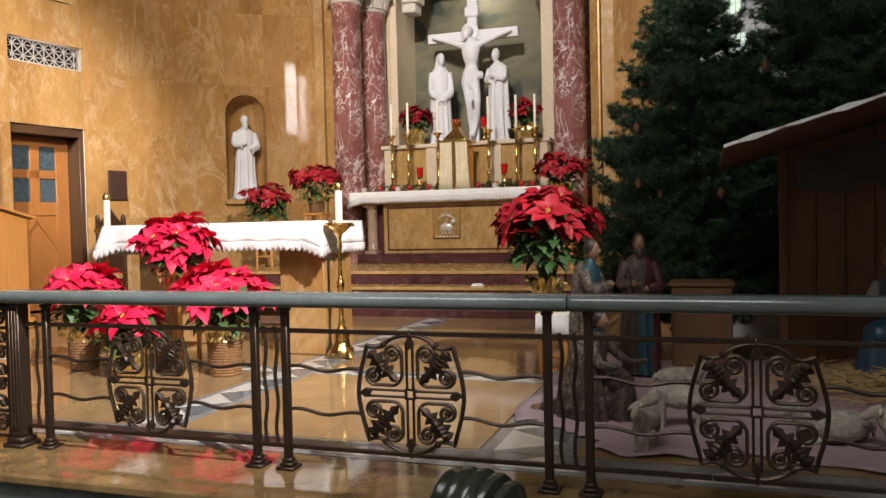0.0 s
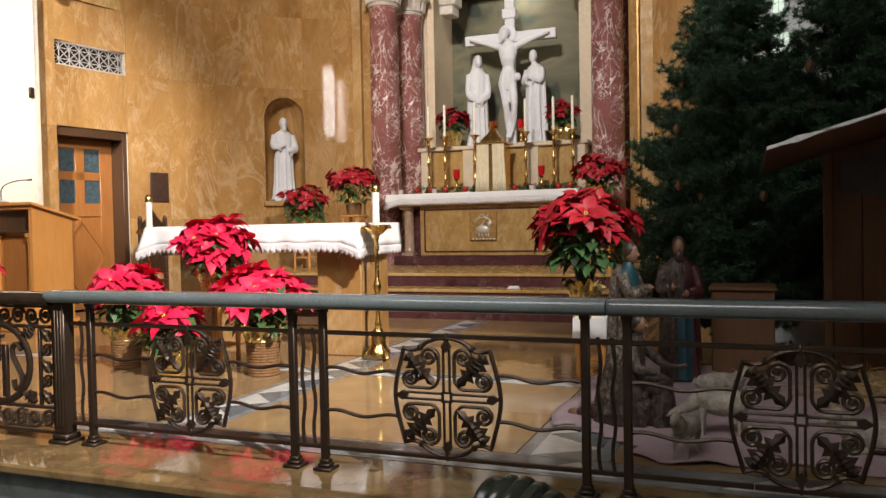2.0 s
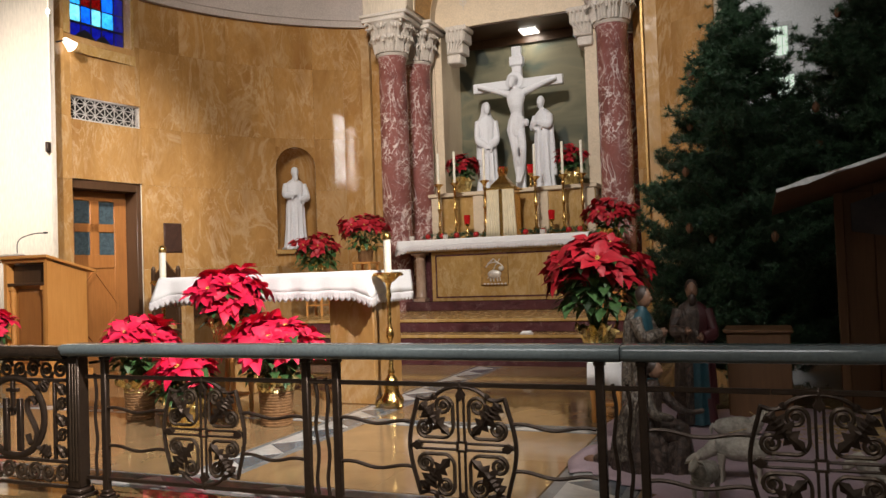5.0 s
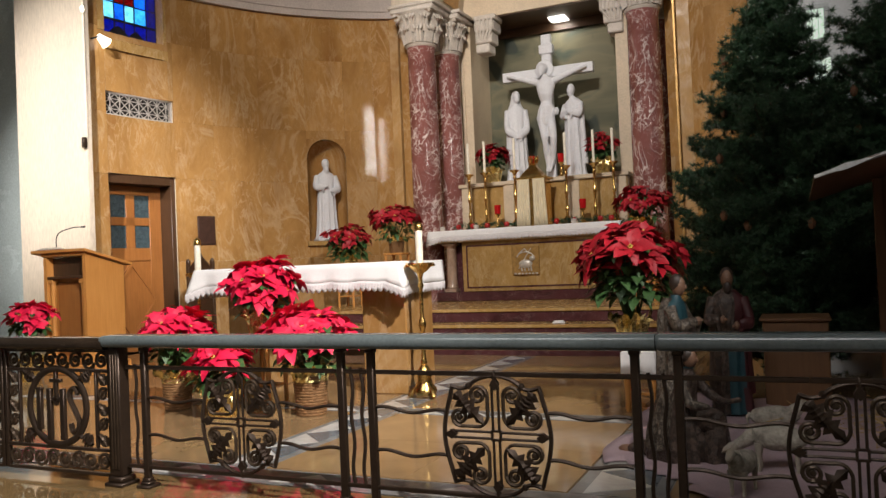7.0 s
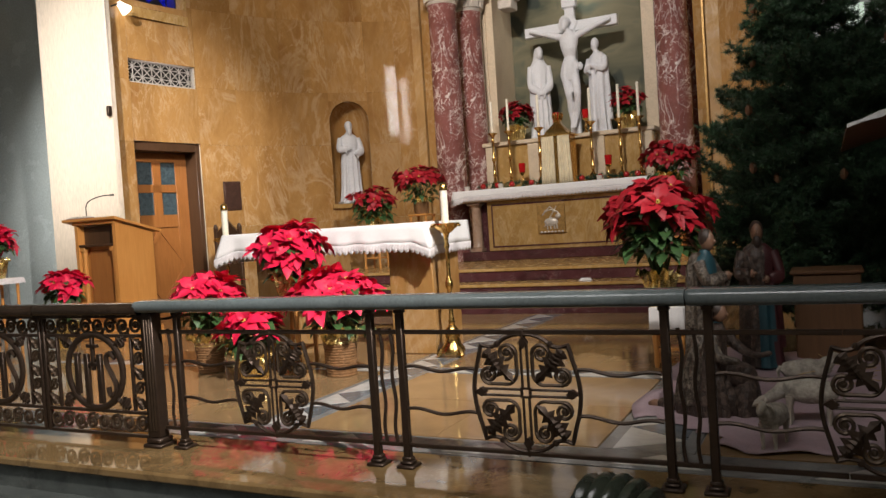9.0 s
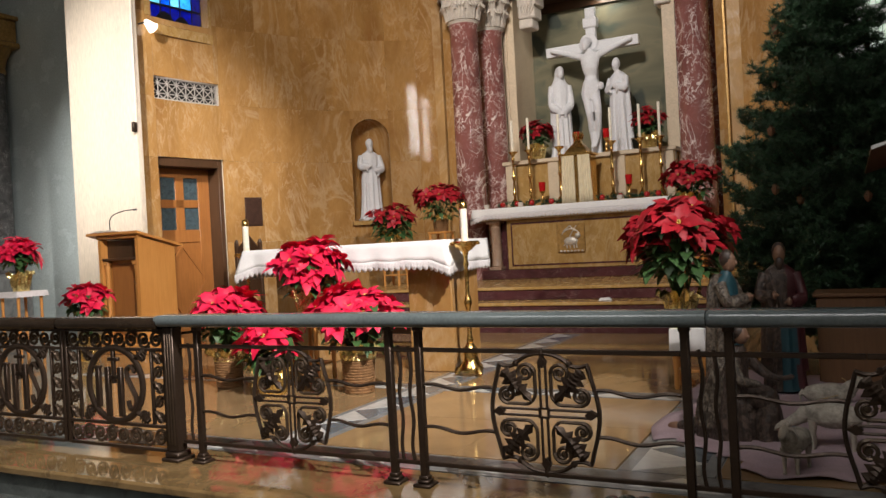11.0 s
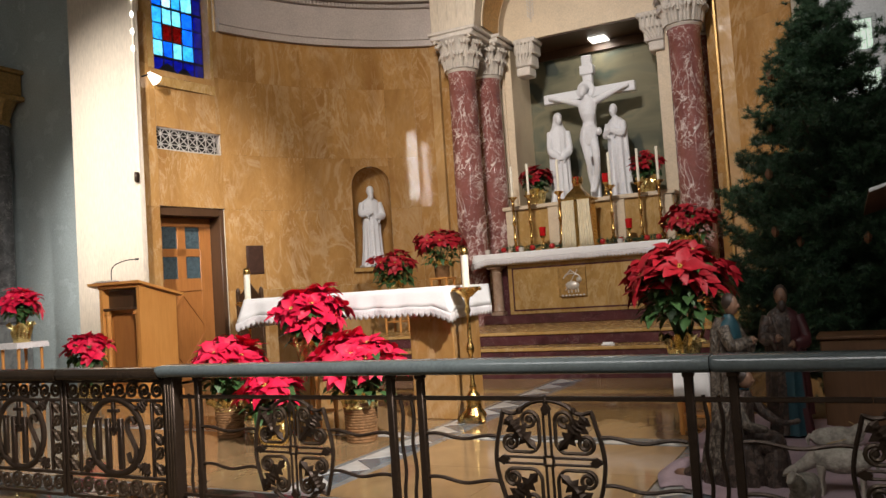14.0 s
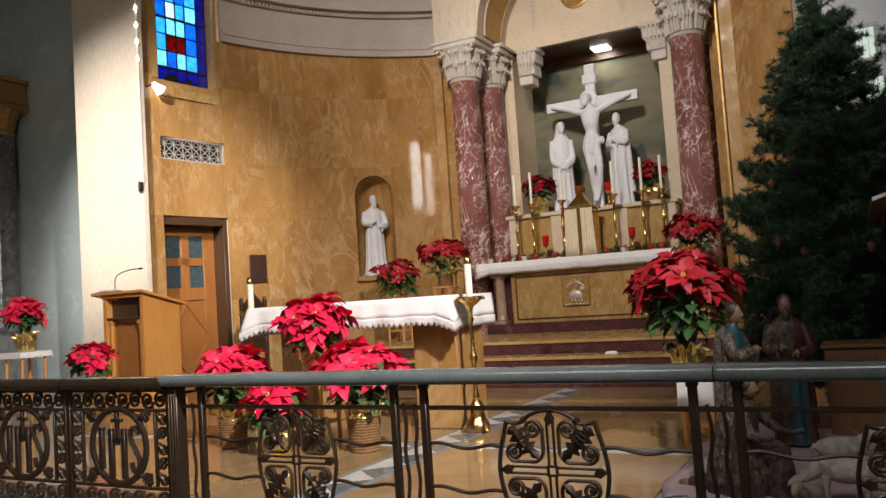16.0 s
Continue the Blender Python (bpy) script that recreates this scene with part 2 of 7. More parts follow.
BRACT = plain("red_poinsettia_bract", (0.70, 0.010, 0.060), 0.55, 0, 14, 0.35, 0.3, 70)
BRACT_DARK = plain("deep_red_poinsettia_bract", (0.37, 0.007, 0.018), 0.55, 0, 14, 0.35, 0.3, 70)
LEAF = plain("green_poinsettia_leaf", (0.045, 0.105, 0.030), 0.5, 0, 14, 0.4, 0.3, 70)
CYATH = plain("yellow_flower_buds", (0.55, 0.42, 0.08), 0.6, 0, 30, 0.2, 0.3, 90)
NEEDLE = needled("dark_fir_needles", (0.037, 0.088, 0.041))
BARK = plain("brown_bark", (0.07, 0.045, 0.028), 0.8, 0, 12, 0.3, 0.5, 60)
CONE = plain("brown_pine_cone", (0.16, 0.075, 0.035), 0.7, 0, 30, 0.3, 0.5, 90)
FLEECE = plain("pale_sheep_fleece", (0.33, 0.30, 0.25), 0.85, 0, 26, 0.6, 1.0, 70)
STRAW = plain("yellow_straw", (0.36, 0.24, 0.09), 0.7, 0, 20, 0.3, 0.5, 80)
MAUVE = plain("dusty_mauve_cloth", (0.36, 0.265, 0.285), 0.85, 0, 3, 0.25, 0.4, 120)
SKIN = plain("painted_plaster_flesh", (0.20, 0.11, 0.068), 0.5, 0, 12, 0.2, 0.1, 60)
HAIR = plain("painted_dark_hair", (0.035, 0.022, 0.016), 0.5, 0, 12, 0.2, 0.2, 60)


def painted(name, dark, pale, scale):
    """Old paint on carved plaster: speckled pattern with deep creases."""
    n = Nodes(name)
    spots = n.ramp(n.noise(scale, 4, 0.6, 0.8), [(0.44, dark), (0.58, pale)])
    col = n.mix(n.ramp(n.noise(7, 3), [(0.4, (0.0,) * 3), (0.7, (0.75,) * 3)]), spots, dark)
    n.bump(n.noise(16, 4, 0.6, 1.2, (1.6, 1.6, 0.5)), 0.8, 0.03)
    return n.done(col, 0.42)


def blurred_panel(name):
    """A dim panel: olive ground, its soft dark and sea-green passages painted in for room reflections."""
    n = Nodes(name)
    col = n.ramp(n.noise(0.9, 3, 0.5, 0.6, (1, 1, 2.2)), [(0.32, (0.045, 0.058, 0.045)), (0.46, (0.12, 0.118, 0.078)), (0.60, (0.17, 0.155, 0.10)), (0.72, (0.075, 0.095, 0.075))])
    col = n.mix(n.ramp(n.noise(1.7, 2, 0.4, 0.2, (1.4, 1, 0.8)), [(0.56, (0.0,) * 3), (0.62, (0.8,) * 3)]), col, (0.035, 0.046, 0.042))
    n.bump(n.noise(30, 2), 0.02, 0.002)
    return n.done(col, 0.6, 0.0, 0.15)


BACKGLASS = blurred_panel("dim_olive_panel_painted_reflections")
ROBE_BROWN = painted("painted_brown_robe", (0.030, 0.019, 0.014), (0.105, 0.072, 0.055), 30)
ROBE_PATTERN = painted("painted_grey_patterned_robe", (0.042, 0.031, 0.023), (0.21, 0.175, 0.135), 48)
VENTMETAL = plain("grey_white_grille_paint", (0.40, 0.365, 0.33), 0.5, 0, 9, 0.2, 0.2, 50)
ROBE_TEAL = plain("painted_teal_robe", (0.013, 0.052, 0.066), 0.5, 0, 9, 0.3, 0.2, 60)
ROBE_WINE = plain("painted_wine_cloak", (0.055, 0.011, 0.013), 0.5, 0, 9, 0.3, 0.2, 60)
ROBE_BLUE = plain("painted_blue_robe", (0.012, 0.045, 0.075), 0.45, 0, 9, 0.3, 0.2, 60)
ROBE_PALE = plain("painted_pale_veil", (0.35, 0.36, 0.30), 0.5, 0, 9, 0.2, 0.2, 60)
SNOW = plain("white_felt_edge", (0.55, 0.56, 0.56), 0.9, 0, 20, 0.15, 0.6, 70)
BLACK = plain("black_metal", (0.012, 0.012, 0.013), 0.4, 0.4, 10, 0.2, 0.1, 60)
SILVER = plain("tarnished_silver_relief", (0.60, 0.55, 0.48), 0.4, 0.35, 25, 0.3, 0.5, 80)
PLAQUE = plain("brown_bronze_plate", (0.06, 0.028, 0.018), 0.45, 0.3, 20, 0.3, 0.2, 60)
# near-black colour in place of the shade inside openings
VOID = plain("painted_cavity_shade", (0.01, 0.008, 0.006), 0.9)
CEIL = plain("dark_ceiling_plaster", (0.30, 0.26, 0.21), 0.8, 0, 1.2, 0.1, 0.2, 40)
NAVEFLOOR = veined("nave_floor_stone", (0.10, 0.085, 0.07), (0.16, 0.14, 0.115), (0.24, 0.21, 0.18), 1.5, 0.25, 0.3, 0.03)
TEALPANE = plain("blue_grey_door_glass", (0.05, 0.075, 0.085), 0.12, 0, 20, 0.4, 0.3, 40)
# glows to stand for window reflections in the grey transept wall
PALEREFLEX = glow("pale_green_painted_reflection", (0.62, 0.78, 0.66), 0.55)
NAVEGLASS = glow("bright_clear_window_glass", (1.0, 0.96, 0.90), 24)
CORNICESTONE = plain("grey_cornice_stone", (0.43, 0.38, 0.355), 0.6, 0, 2.0, 0.12, 0.2, 40)
RECESSGLOW = glow("lit_ceiling_panel", (1.0, 0.96, 0.88), 4)
LAMPGLOW = glow("lit_lamp", (1.0, 0.95, 0.86), 14)
PAPER = plain("book_pages", (0.55, 0.50, 0.42), 0.8)
BOOKRED = plain("red_book_cover", (0.22, 0.03, 0.025), 0.5)
HONED = wispy("honed_honey_marble", (0.30, 0.16, 0.05), (0.42, 0.245, 0.085), (0.62, 0.46, 0.28), 0.9, 0.5, 0.05)
LITSHADE = glow("lit_white_glass", (1.0, 0.96, 0.90), 2.2)
TORNCLOTH = plain("dark_grey_cloth", (0.085, 0.082, 0.085), 0.9, 0, 5, 0.4, 0.5, 60)
DARKBRONZE = plain("polished_dark_bronze", (0.055, 0.038, 0.026), 0.13, 0.6, 10, 0.3, 0.1, 60)

# ---- mesh helpers ----


class G:
    """Vertices and faces of one mesh, with a material slot for each face."""

    def __init__(self):
        self.v, self.f, self.m = [], [], []

    def add(self, verts, faces, slot=0):
        k = len(self.v)
        self.v += [tuple(p) for p in verts]
        self.f += [tuple(i + k for i in q) for q in faces]
        self.m += [slot] * len(faces)
        return self

    def box(self, x0, x1, y0, y1, z0, z1, bevel=0.0, slot=0, at=None):
        b = min(bevel, 0.45 * min(x1 - x0, y1 - y0, z1 - z0))
        if b <= 0:
            p = [(x, y, z) for x in (x0, x1) for y in (y0, y1) for z in (z0, z1)]
            q = [(0, 1, 3, 2), (4, 6, 7, 5), (0, 4, 5, 1), (2, 3, 7, 6), (0, 2, 6, 4), (1, 5, 7, 3)]
        else:
            bm = bmesh.new()
            bmesh.ops.create_cube(bm, size=1)
            for w in bm.verts:
                w.co = Vector(((x0 + x1) / 2 + w.co.x * (x1 - x0), (y0 + y1) / 2 + w.co.y * (y1 - y0), (z0 + z1) / 2 + w.co.z * (z1 - z0)))
            bmesh.ops.bevel(bm, geom=bm.edges[:], offset=b, segments=1, affect="EDGES")
            bm.verts.index_update()
            p = [tuple(w.co) for w in bm.verts]
            q = [tuple(w.index for w in face.verts) for face in bm.faces]
            bm.free()
        if at is not None:
            p = [tuple(at @ Vector(c)) for c in p]
        return self.add(p, q, slot)

    def lathe(self, profile, x=0, y=0, z=0, n=24, slot=0, wave=0, amp=0.0, at=None):
        """Rings of (radius, height); closed at both ends."""
        p, q = [], []
        for r, h in profile:
            for k in range(n):
                a = 2 * math.pi * k / n
                rr = r * (1 + amp * math.cos(wave * a))
                p.append((x + rr * math.cos(a), y + rr * math.sin(a), z + h))
        for i in range(len(profile) - 1):
            for k in range(n):
                q.append((i * n + k, i * n + (k + 1) % n, (i + 1) * n + (k + 1) % n, (i + 1) * n + k))
        q.append(tuple(range(n))[::-1])
        q.append(tuple(range((len(profile) - 1) * n, len(profile) * n)))
        if at is not None:
            p = [tuple(at @ Vector(c)) for c in p]
        return self.add(p, q, slot)

    def tube(self, path, r, n=6, slot=0, flat=1.0, closed=False):
        """A round or flattened bar along a path; r may be a list."""
        pts = [Vector(c) for c in path]
        rs = r if isinstance(r, (list, tuple)) else [r] * len(pts)
        p, q = [], []
        m = len(pts)
        up = None
        for i in range(m):
            a, b = pts[(i - 1) % m if closed else max(i - 1, 0)], pts[(i + 1) % m if closed else min(i + 1, m - 1)]
            t = (b - a).normalized()
            if up is None:
                up = Vector((0, 1, 0)) if abs(t.y) < 0.9 else Vector((1, 0, 0))
            s = t.cross(up).normalized()
            u = s.cross(t).normalized()
            up = u
            for k in range(n):
                ang = 2 * math.pi * (k + 0.5) / n
                p.append(tuple(pts[i] + s * (rs[i] * math.cos(ang)) + u * (rs[i] * flat * math.sin(ang))))
        for i in range(m if closed else m - 1):
            j = (i + 1) % m
            for k in range(n):
                q.append((i * n + k, i * n + (k + 1) % n, j * n + (k + 1) % n, j * n + k))
        if not closed:
            q.append(tuple(range(n))[::-1])
            q.append(tuple(range((m - 1) * n, m * n)))
        return self.add(p, q, slot)

    def ball(self, c, r, n=12, slot=0, at=None):
        """An ellipsoid; r is a number or three."""
        rx, ry, rz = r if isinstance(r, (list, tuple)) else (r, r, r)
        m = max(4, n // 2)
        p, q = [], []
        for i in range(m + 1):
            a = math.pi * (0.04 + 0.92 * i / m)
            for k in range(n):
                b = 2 * math.pi * k / n
                p.append((c[0] + rx * math.sin(a) * math.cos(b), c[1] + ry * math.sin(a) * math.sin(b), c[2] - rz * math.cos(a)))
        for i in range(m):
            for k in range(n):
                q.append((i * n + k, i * n + (k + 1) % n, (i + 1) * n + (k + 1) % n, (i + 1) * n + k))
        q.append(tuple(range(n))[::-1])
        q.append(tuple(range(m * n, (m + 1) * n)))
        if at is not None:
            p = [tuple(at @ Vector(w)) for w in p]
        return self.add(p, q, slot)

    def prism(self, outline, y0, y1, slot=0):
        """An outline of (x, z) points, drawn from y0 to y1."""
        n = len(outline)
        p = [(x, y0, z) for x, z in outline] + [(x, y1, z) for x, z in outline]
        q = [tuple(range(n)), tuple(range(2 * n - 1, n - 1, -1))]
        q += [(i, i + n, (i + 1) % n + n, (i + 1) % n) for i in range(n)]
        return self.add(p, q, slot)

    def slab(self, outline, z0, z1, slot=0):
        """An outline of (x, y) points, drawn from z0 to z1."""
        n = len(outline)
        p = [(x, y, z0) for x, y in outline] + [(x, y, z1) for x, y in outline]
        q = [tuple(range(n - 1, -1, -1)), tuple(range(n, 2 * n))]
        q += [(i, (i + 1) % n, (i + 1) % n + n, i + n) for i in range(n)]
        return self.add(p, q, slot)

    def moved(self, m):
        self.v = [tuple(m @ Vector(c)) for c in self.v]
        return self

    def mesh(self, name, mats, smooth=40):
        me = bpy.data.meshes.new(name)
        me.from_pydata(self.v, [], self.f)
        for mt in mats if isinstance(mats, (list, tuple)) else [mats]:
            me.materials.append(mt)
        if any(self.m):
            me.polygons.foreach_set("material_index", self.m)
        me.update()
        bm = bmesh.new()
        bm.from_mesh(me)
        bmesh.ops.recalc_face_normals(bm, faces=bm.faces[:])
        bm.to_mesh(me)
        bm.free()
        if smooth:
            me.polygons.foreach_set("use_smooth", [True] * len(me.polygons))
            me.set_sharp_from_angle(angle=radians(smooth))
        return me


def thing(name, at=None, label="", category="", group="", kind=""):
    """An Empty at the base of a thing."""
    ob = new(name)
    ob.empty_display_size = 0.1
    if at is not None:
        ob.matrix_world = at if isinstance(at, Matrix) else Matrix.Translation(at)
    return tagged(ob, label, category, group, kind)


def part(name, g, mats, parent=None, label="", smooth=40, at=None):
    """One mesh object under a thing or a part, in the parent's own coordinates."""
    data = g.mesh(name, mats, smooth) if isinstance(g, G) else g
    ob = new(name, data)
    if parent is not None:
        ob.parent = parent
    if at is not None:
        ob.matrix_local = at
    return tagged(ob, label)


def solo(name, g, mats, label, category, kind="", group="", at=None, smooth=40):
    """A thing of a single mesh."""
    ob = part(name, g, mats, None, "", smooth)
    if at is not None:
        ob.matrix_world = at
    return tagged(ob, label, category, group, kind)


# ---- structure ----
AX, AY, AR = -3.84, 7.8, 4.9  # the apse: axis and radius


def on_apse(a, z, r=AR):
    return (AX + r * math.sin(radians(a)), AY + r * math.cos(radians(a)), z)


def curved(g, a0, a1, z0, z1, r0, r1, step=3.0):
    """A piece of the round wall between two angles, two heights and two radii."""
    n = max(1, math.ceil(abs(a1 - a0) / step))
    p, q = [], []
    for i in range(n + 1):
        a = a0 + (a1 - a0) * i / n
        p += [on_apse(a, z0, r0), on_apse(a, z1, r0), on_apse(a, z1, r1), on_apse(a, z0, r1)]
    for i in range(n):
        for k in range(4):
            q.append((4 * i + k, 4 * i + (k + 1) % 4, 4 * i + 4 + (k + 1) % 4, 4 * i + 4 + k))
    q += [(0, 1, 2, 3), (4 * n + 3, 4 * n + 2, 4 * n + 1, 4 * n)]
    return g.add(p, q)


def minus(rects, hole):
    """Rectangles (a0, a1, z0, z1) with a hole cut out of them."""
    out = []
    h0, h1, k0, k1 = hole
    for a0, a1, z0, z1 in rects:
        if h1 <= a0 or h0 >= a1 or k1 <= z0 or k0 >= z1:
            out.append((a0, a1, z0, z1))
            continue
        if h0 > a0:
            out.append((a0, h0, z0, z1))
        if h1 < a1:
            out.append((h1, a1, z0, z1))
        b0, b1 = max(a0, h0), min(a1, h1)
        if k0 > z0:
            out.append((b0, b1, z0, k0))
        if k1 < z1:
            out.append((b0, b1, k1, z1))
    return out


DOOR = (-86.2, -73.1, 0.0, 2.575)
VENT = (-86.2, -73.15, 3.40, 3.73)
WINDOW = (-87.3, -74.0, 4.57, 7.6)
NICHE = (-47.3, -39.55, 1.56, 3.29)
HOLES = (DOOR, VENT, WINDOW, NICHE)
WALL_TOP = 5.35

wall = thing("wall_apse", None, "curved apse wall of polished honey-coloured marble slabs", "wall", kind="structure")
back = [(-90.0, -26.0, -0.02, 9.0), (26.0, 43.0, -0.02, 9.0)]
for hole in HOLES:
    back = minus(back, hole)
g = G()
for a0, a1, z0, z1 in back:
    curved(g, a0, a1, z0, z1, AR + 0.03, AR + 0.40)
part("backing", g, LIMESTONE, wall)
COURSES = (0.0, 0.22, 1.30, 2.56, 3.43, 4.62, WALL_TOP)
ANGLES = [-90, -86.1, -73.1, -65.5, -56.5, -47.3, -39.55, -33.5, -26]
slabs = []
for z0, z1 in zip(COURSES, COURSES[1:]):
    for lo, hi in [*zip(ANGLES, ANGLES[1:]), (26, 34), (34, 43)]:
        rects = [(lo, hi, z0, z1)]
        for hole in HOLES:
            rects = minus(rects, hole)
        slabs += [r for r in rects if r[1] - r[0] > 0.05 and r[3] - r[2] > 0.01]
for a0, a1, z0, z1 in slabs:
    g = G()
    curved(g, a0 + 0.009, a1 - 0.009, z0 + 0.0008, z1 - 0.0008, AR, AR + 0.027)
    part("marble_slab", g, MARBLE, wall)
# spandrels of the niche's round head
g = G()
mid, half, spring = (NICHE[0] + NICHE[1]) / 2, (NICHE[1] - NICHE[0]) / 2, 2.95
for side in (-1, 1):
    n = 10
    arc = [(mid + side * half * math.cos(math.pi / 2 * k / n), spring + (NICHE[3] - spring) * math.sin(math.pi / 2 * k / n)) for k in range(n + 1)]
    for k in range(n):
        (aa, za), (ab, zb) = arc[k], arc[k + 1]
        p = [on_apse(aa, za, AR), on_apse(ab, zb, AR), on_apse(ab, NICHE[3], AR), on_apse(aa, NICHE[3], AR)]
        p += [on_apse(aa, za, AR + 0.05), on_apse(ab, zb, AR + 0.05), on_apse(ab, NICHE[3], AR + 0.05), on_apse(aa, NICHE[3], AR + 0.05)]
        g.add(p, [(0, 1, 2, 3), (7, 6, 5, 4), (0, 4, 5, 1)])
part("niche_head", g, MARBLE, wall)
# hollow of the niche: a half round shell with a domed top
g = G()
cx, cy, _ = on_apse(mid, 0, AR)
rows_n = [(1.56, 1.0), (2.3, 1.0), (2.95, 1.0), (3.06, 0.93), (3.16, 0.8), (3.24, 0.55), (3.28, 0.2)]
wid = AR * radians(half)
p, q = [], []
out = Vector((math.sin(radians(mid)), math.cos(radians(mid)), 0))
tan = Vector((math.cos(radians(mid)), -math.sin(radians(mid)), 0))
for z, k in rows_n:
    for i in range(13):
        a = math.pi * i / 12
        c = Vector((cx, cy, z)) + tan * (-wid * k * math.cos(a)) + out * (0.012 + 0.36 * k * math.sin(a))
        p.append(tuple(c))
for i in range(len(rows_n) - 1):
    for k in range(12):
        q.append((i * 13 + k, i * 13 + k + 1, i * 13 + 14 + k, i * 13 + 13 + k))
q.append(tuple(range(13)))
g.add(p, q)
part("niche_shell", g, MARBLE, wall)
g = G()
curved(g, NICHE[0] - 0.5, NICHE[1] + 0.5, 1.50, 1.57, AR - 0.07, AR + 0.3)
part("niche_sill", g, YELLOW, wall)

# stone cornice round the apse and the plain wall over it
cornice = thing("cornice_apse", None, "pale stone moulded cornice round the apse", "cornice", kind="structure")
for name, z0, z1, d in (("fillet", WALL_TOP, 5.46, 0.07), ("cavetto", 5.46, 5.56, 0.09), ("frieze", 5.56, 6.02, 0.03), ("dentil_band", 6.02, 6.10, 0.07),
                        ("corona", 6.10, 6.24, 0.20), ("upper_band", 6.24, 6.34, 0.13)):
    g = G()
    for lo, hi in ((-73.0, -26), (26, 43)):
        curved(g, lo, hi, z0, z1 - 0.001, AR - d, AR + 0.03)
    part(name, g, CORNICESTONE, cornice)
dent = G()
curved(dent, -0.28, 0.28, 6.025, 6.095, AR - 0.10, AR - 0.07, 1)
me = dent.mesh("dentil", CORNICESTONE)
for k in range(62):
    a = -72.5 + k * 0.75
    turn = Matrix.Translation((AX, AY, 0)) @ Matrix.Rotation(-radians(a), 4, "Z") @ Matrix.Translation((-AX, -AY, 0))
    part("dentil", me, None, cornice, at=turn)

# floor and steps up to it
FX0, FX1 = -13.0, 7.0
nave = G().box(-14, 8, -11, 2.36, -0.46, -0.34)
solo("floor_nave", nave, NAVEFLOOR, "dark stone nave floor", "floor", "structure")
lower = G().box(-14, 8, 2.36, 3.3, -0.34, -0.172, 0.012)
solo("step_lower", lower, LOWSTONE, "grey-green marble lower step before the rail", "step", "structure")
ledge = G().box(-14, 8, 2.74, 3.36, -0.05, 0.0, 0.012)
solo("step_riser", G().box(-14, 8, 2.77, 3.35, -0.171, -0.051), LOWSTONE, "dark grey-green marble riser under the ledge", "step", "structure")
solo("step_ledge", ledge, LEDGE, "polished brown marble ledge that carries the rail", "step", "structure")
floor = thing("floor_sanctuary", None, "polished tan marble sanctuary floor with grey and white inlaid bands", "floor", kind="structure")
part("bed", G().box(-14, 8, 3.36, 14.5, -0.2, -0.012), GREYSTONE, floor)


def flat(g, outline, z=0.0, d=0.011, slot=0):
    return g.slab(outline, z - d, z, slot)


def tiles(x0, x1, y0, y1, nx, ny):
    for i in range(nx):
        for j in range(ny):
            xa, xb = x0 + (x1 - x0) * i / nx + 0.0015, x0 + (x1 - x0) * (i + 1) / nx - 0.0015
            ya, yb = y0 + (y1 - y0) * j / ny + 0.0015, y0 + (y1 - y0) * (j + 1) / ny - 0.0015
            g = G()
            flat(g, [(xa, ya), (xb, ya), (xb, yb), (xa, yb)])
            part("floor_tile", g, FLOORTAN, floor)


def band(x0, x1, y0, y1, along, step, mats=(GREYSTONE, PALESTONE, BLUESTONE), fill=1.0):
    """An inlaid band: grey ground with rows of pale and slate triangles."""
    w, n = ((y1 - y0), (x1 - x0)) if along == "x" else ((x1 - x0), (y1 - y0))
    e = 0.15 * w
    ground = G()
    pt = (lambda u, v: (x0 + u, y0 + v)) if along == "x" else (lambda u, v: (x0 + v, y0 + u))
    flat(ground, [pt(0, 0), pt(n, 0), pt(n, w), pt(0, w)], -0.002, 0.009)
    part("inlay_ground", ground, mats[0], floor)
    k = max(1, round(n / step))
    s = n / k
    for i in range(k):
        m = (i + 0.5) * s
        a, b = m - fill * s / 2 + 0.003, m + fill * s / 2 - 0.003
        one, two = G(), G()
        flat(one, [pt(a, e), pt(b, e), pt(m, w - e)], 0.0, 0.006)
        flat(two, [pt(m + 0.004, w - e), pt(b, e + 0.006), pt(b + s / 2 - 0.008, w - e)], 0.0, 0.006)
        part("inlay_triangle", one, mats[1], floor)
        if i < k - 1 and fill == 1.0:
            part("inlay_triangle", two, mats[2], floor)


band(-7.0, 3.0, 3.37, 3.63, "x", 0.80, fill=0.5)
band(-3.16, -2.82, 3.64, 8.69, "y", 0.42)
band(-1.06, -0.62, 3.64, 5.24, "y", 0.40)
band(-2.81, 3.0, 5.25, 5.47, "x", 0.36)
band(-7.0, -3.17, 5.25, 5.47, "x", 0.36)
tiles(-7.0, -3.17, 3.64, 5.24, 4, 2)
tiles(-2.81, -1.07, 3.64, 5.24, 2, 2)
tiles(-0.61, 3.0, 3.64, 5.24, 4, 2)
tiles(-7.0, -3.17, 5.48, 8.69, 4, 4)
tiles(-2.81, 3.0, 5.48, 8.69, 6, 4)
tiles(-14, -7.01, 3.37, 8.69, 6, 5)
tiles(3.01, 8, 3.37, 8.69, 4, 5)
tiles(-10, 3, 8.70, 13.2, 10, 4)

# three steps and the platform of the high altar
steps = thing("altar_steps", None, "three steps with yellow marble treads and dark red risers", "steps", kind="structure")
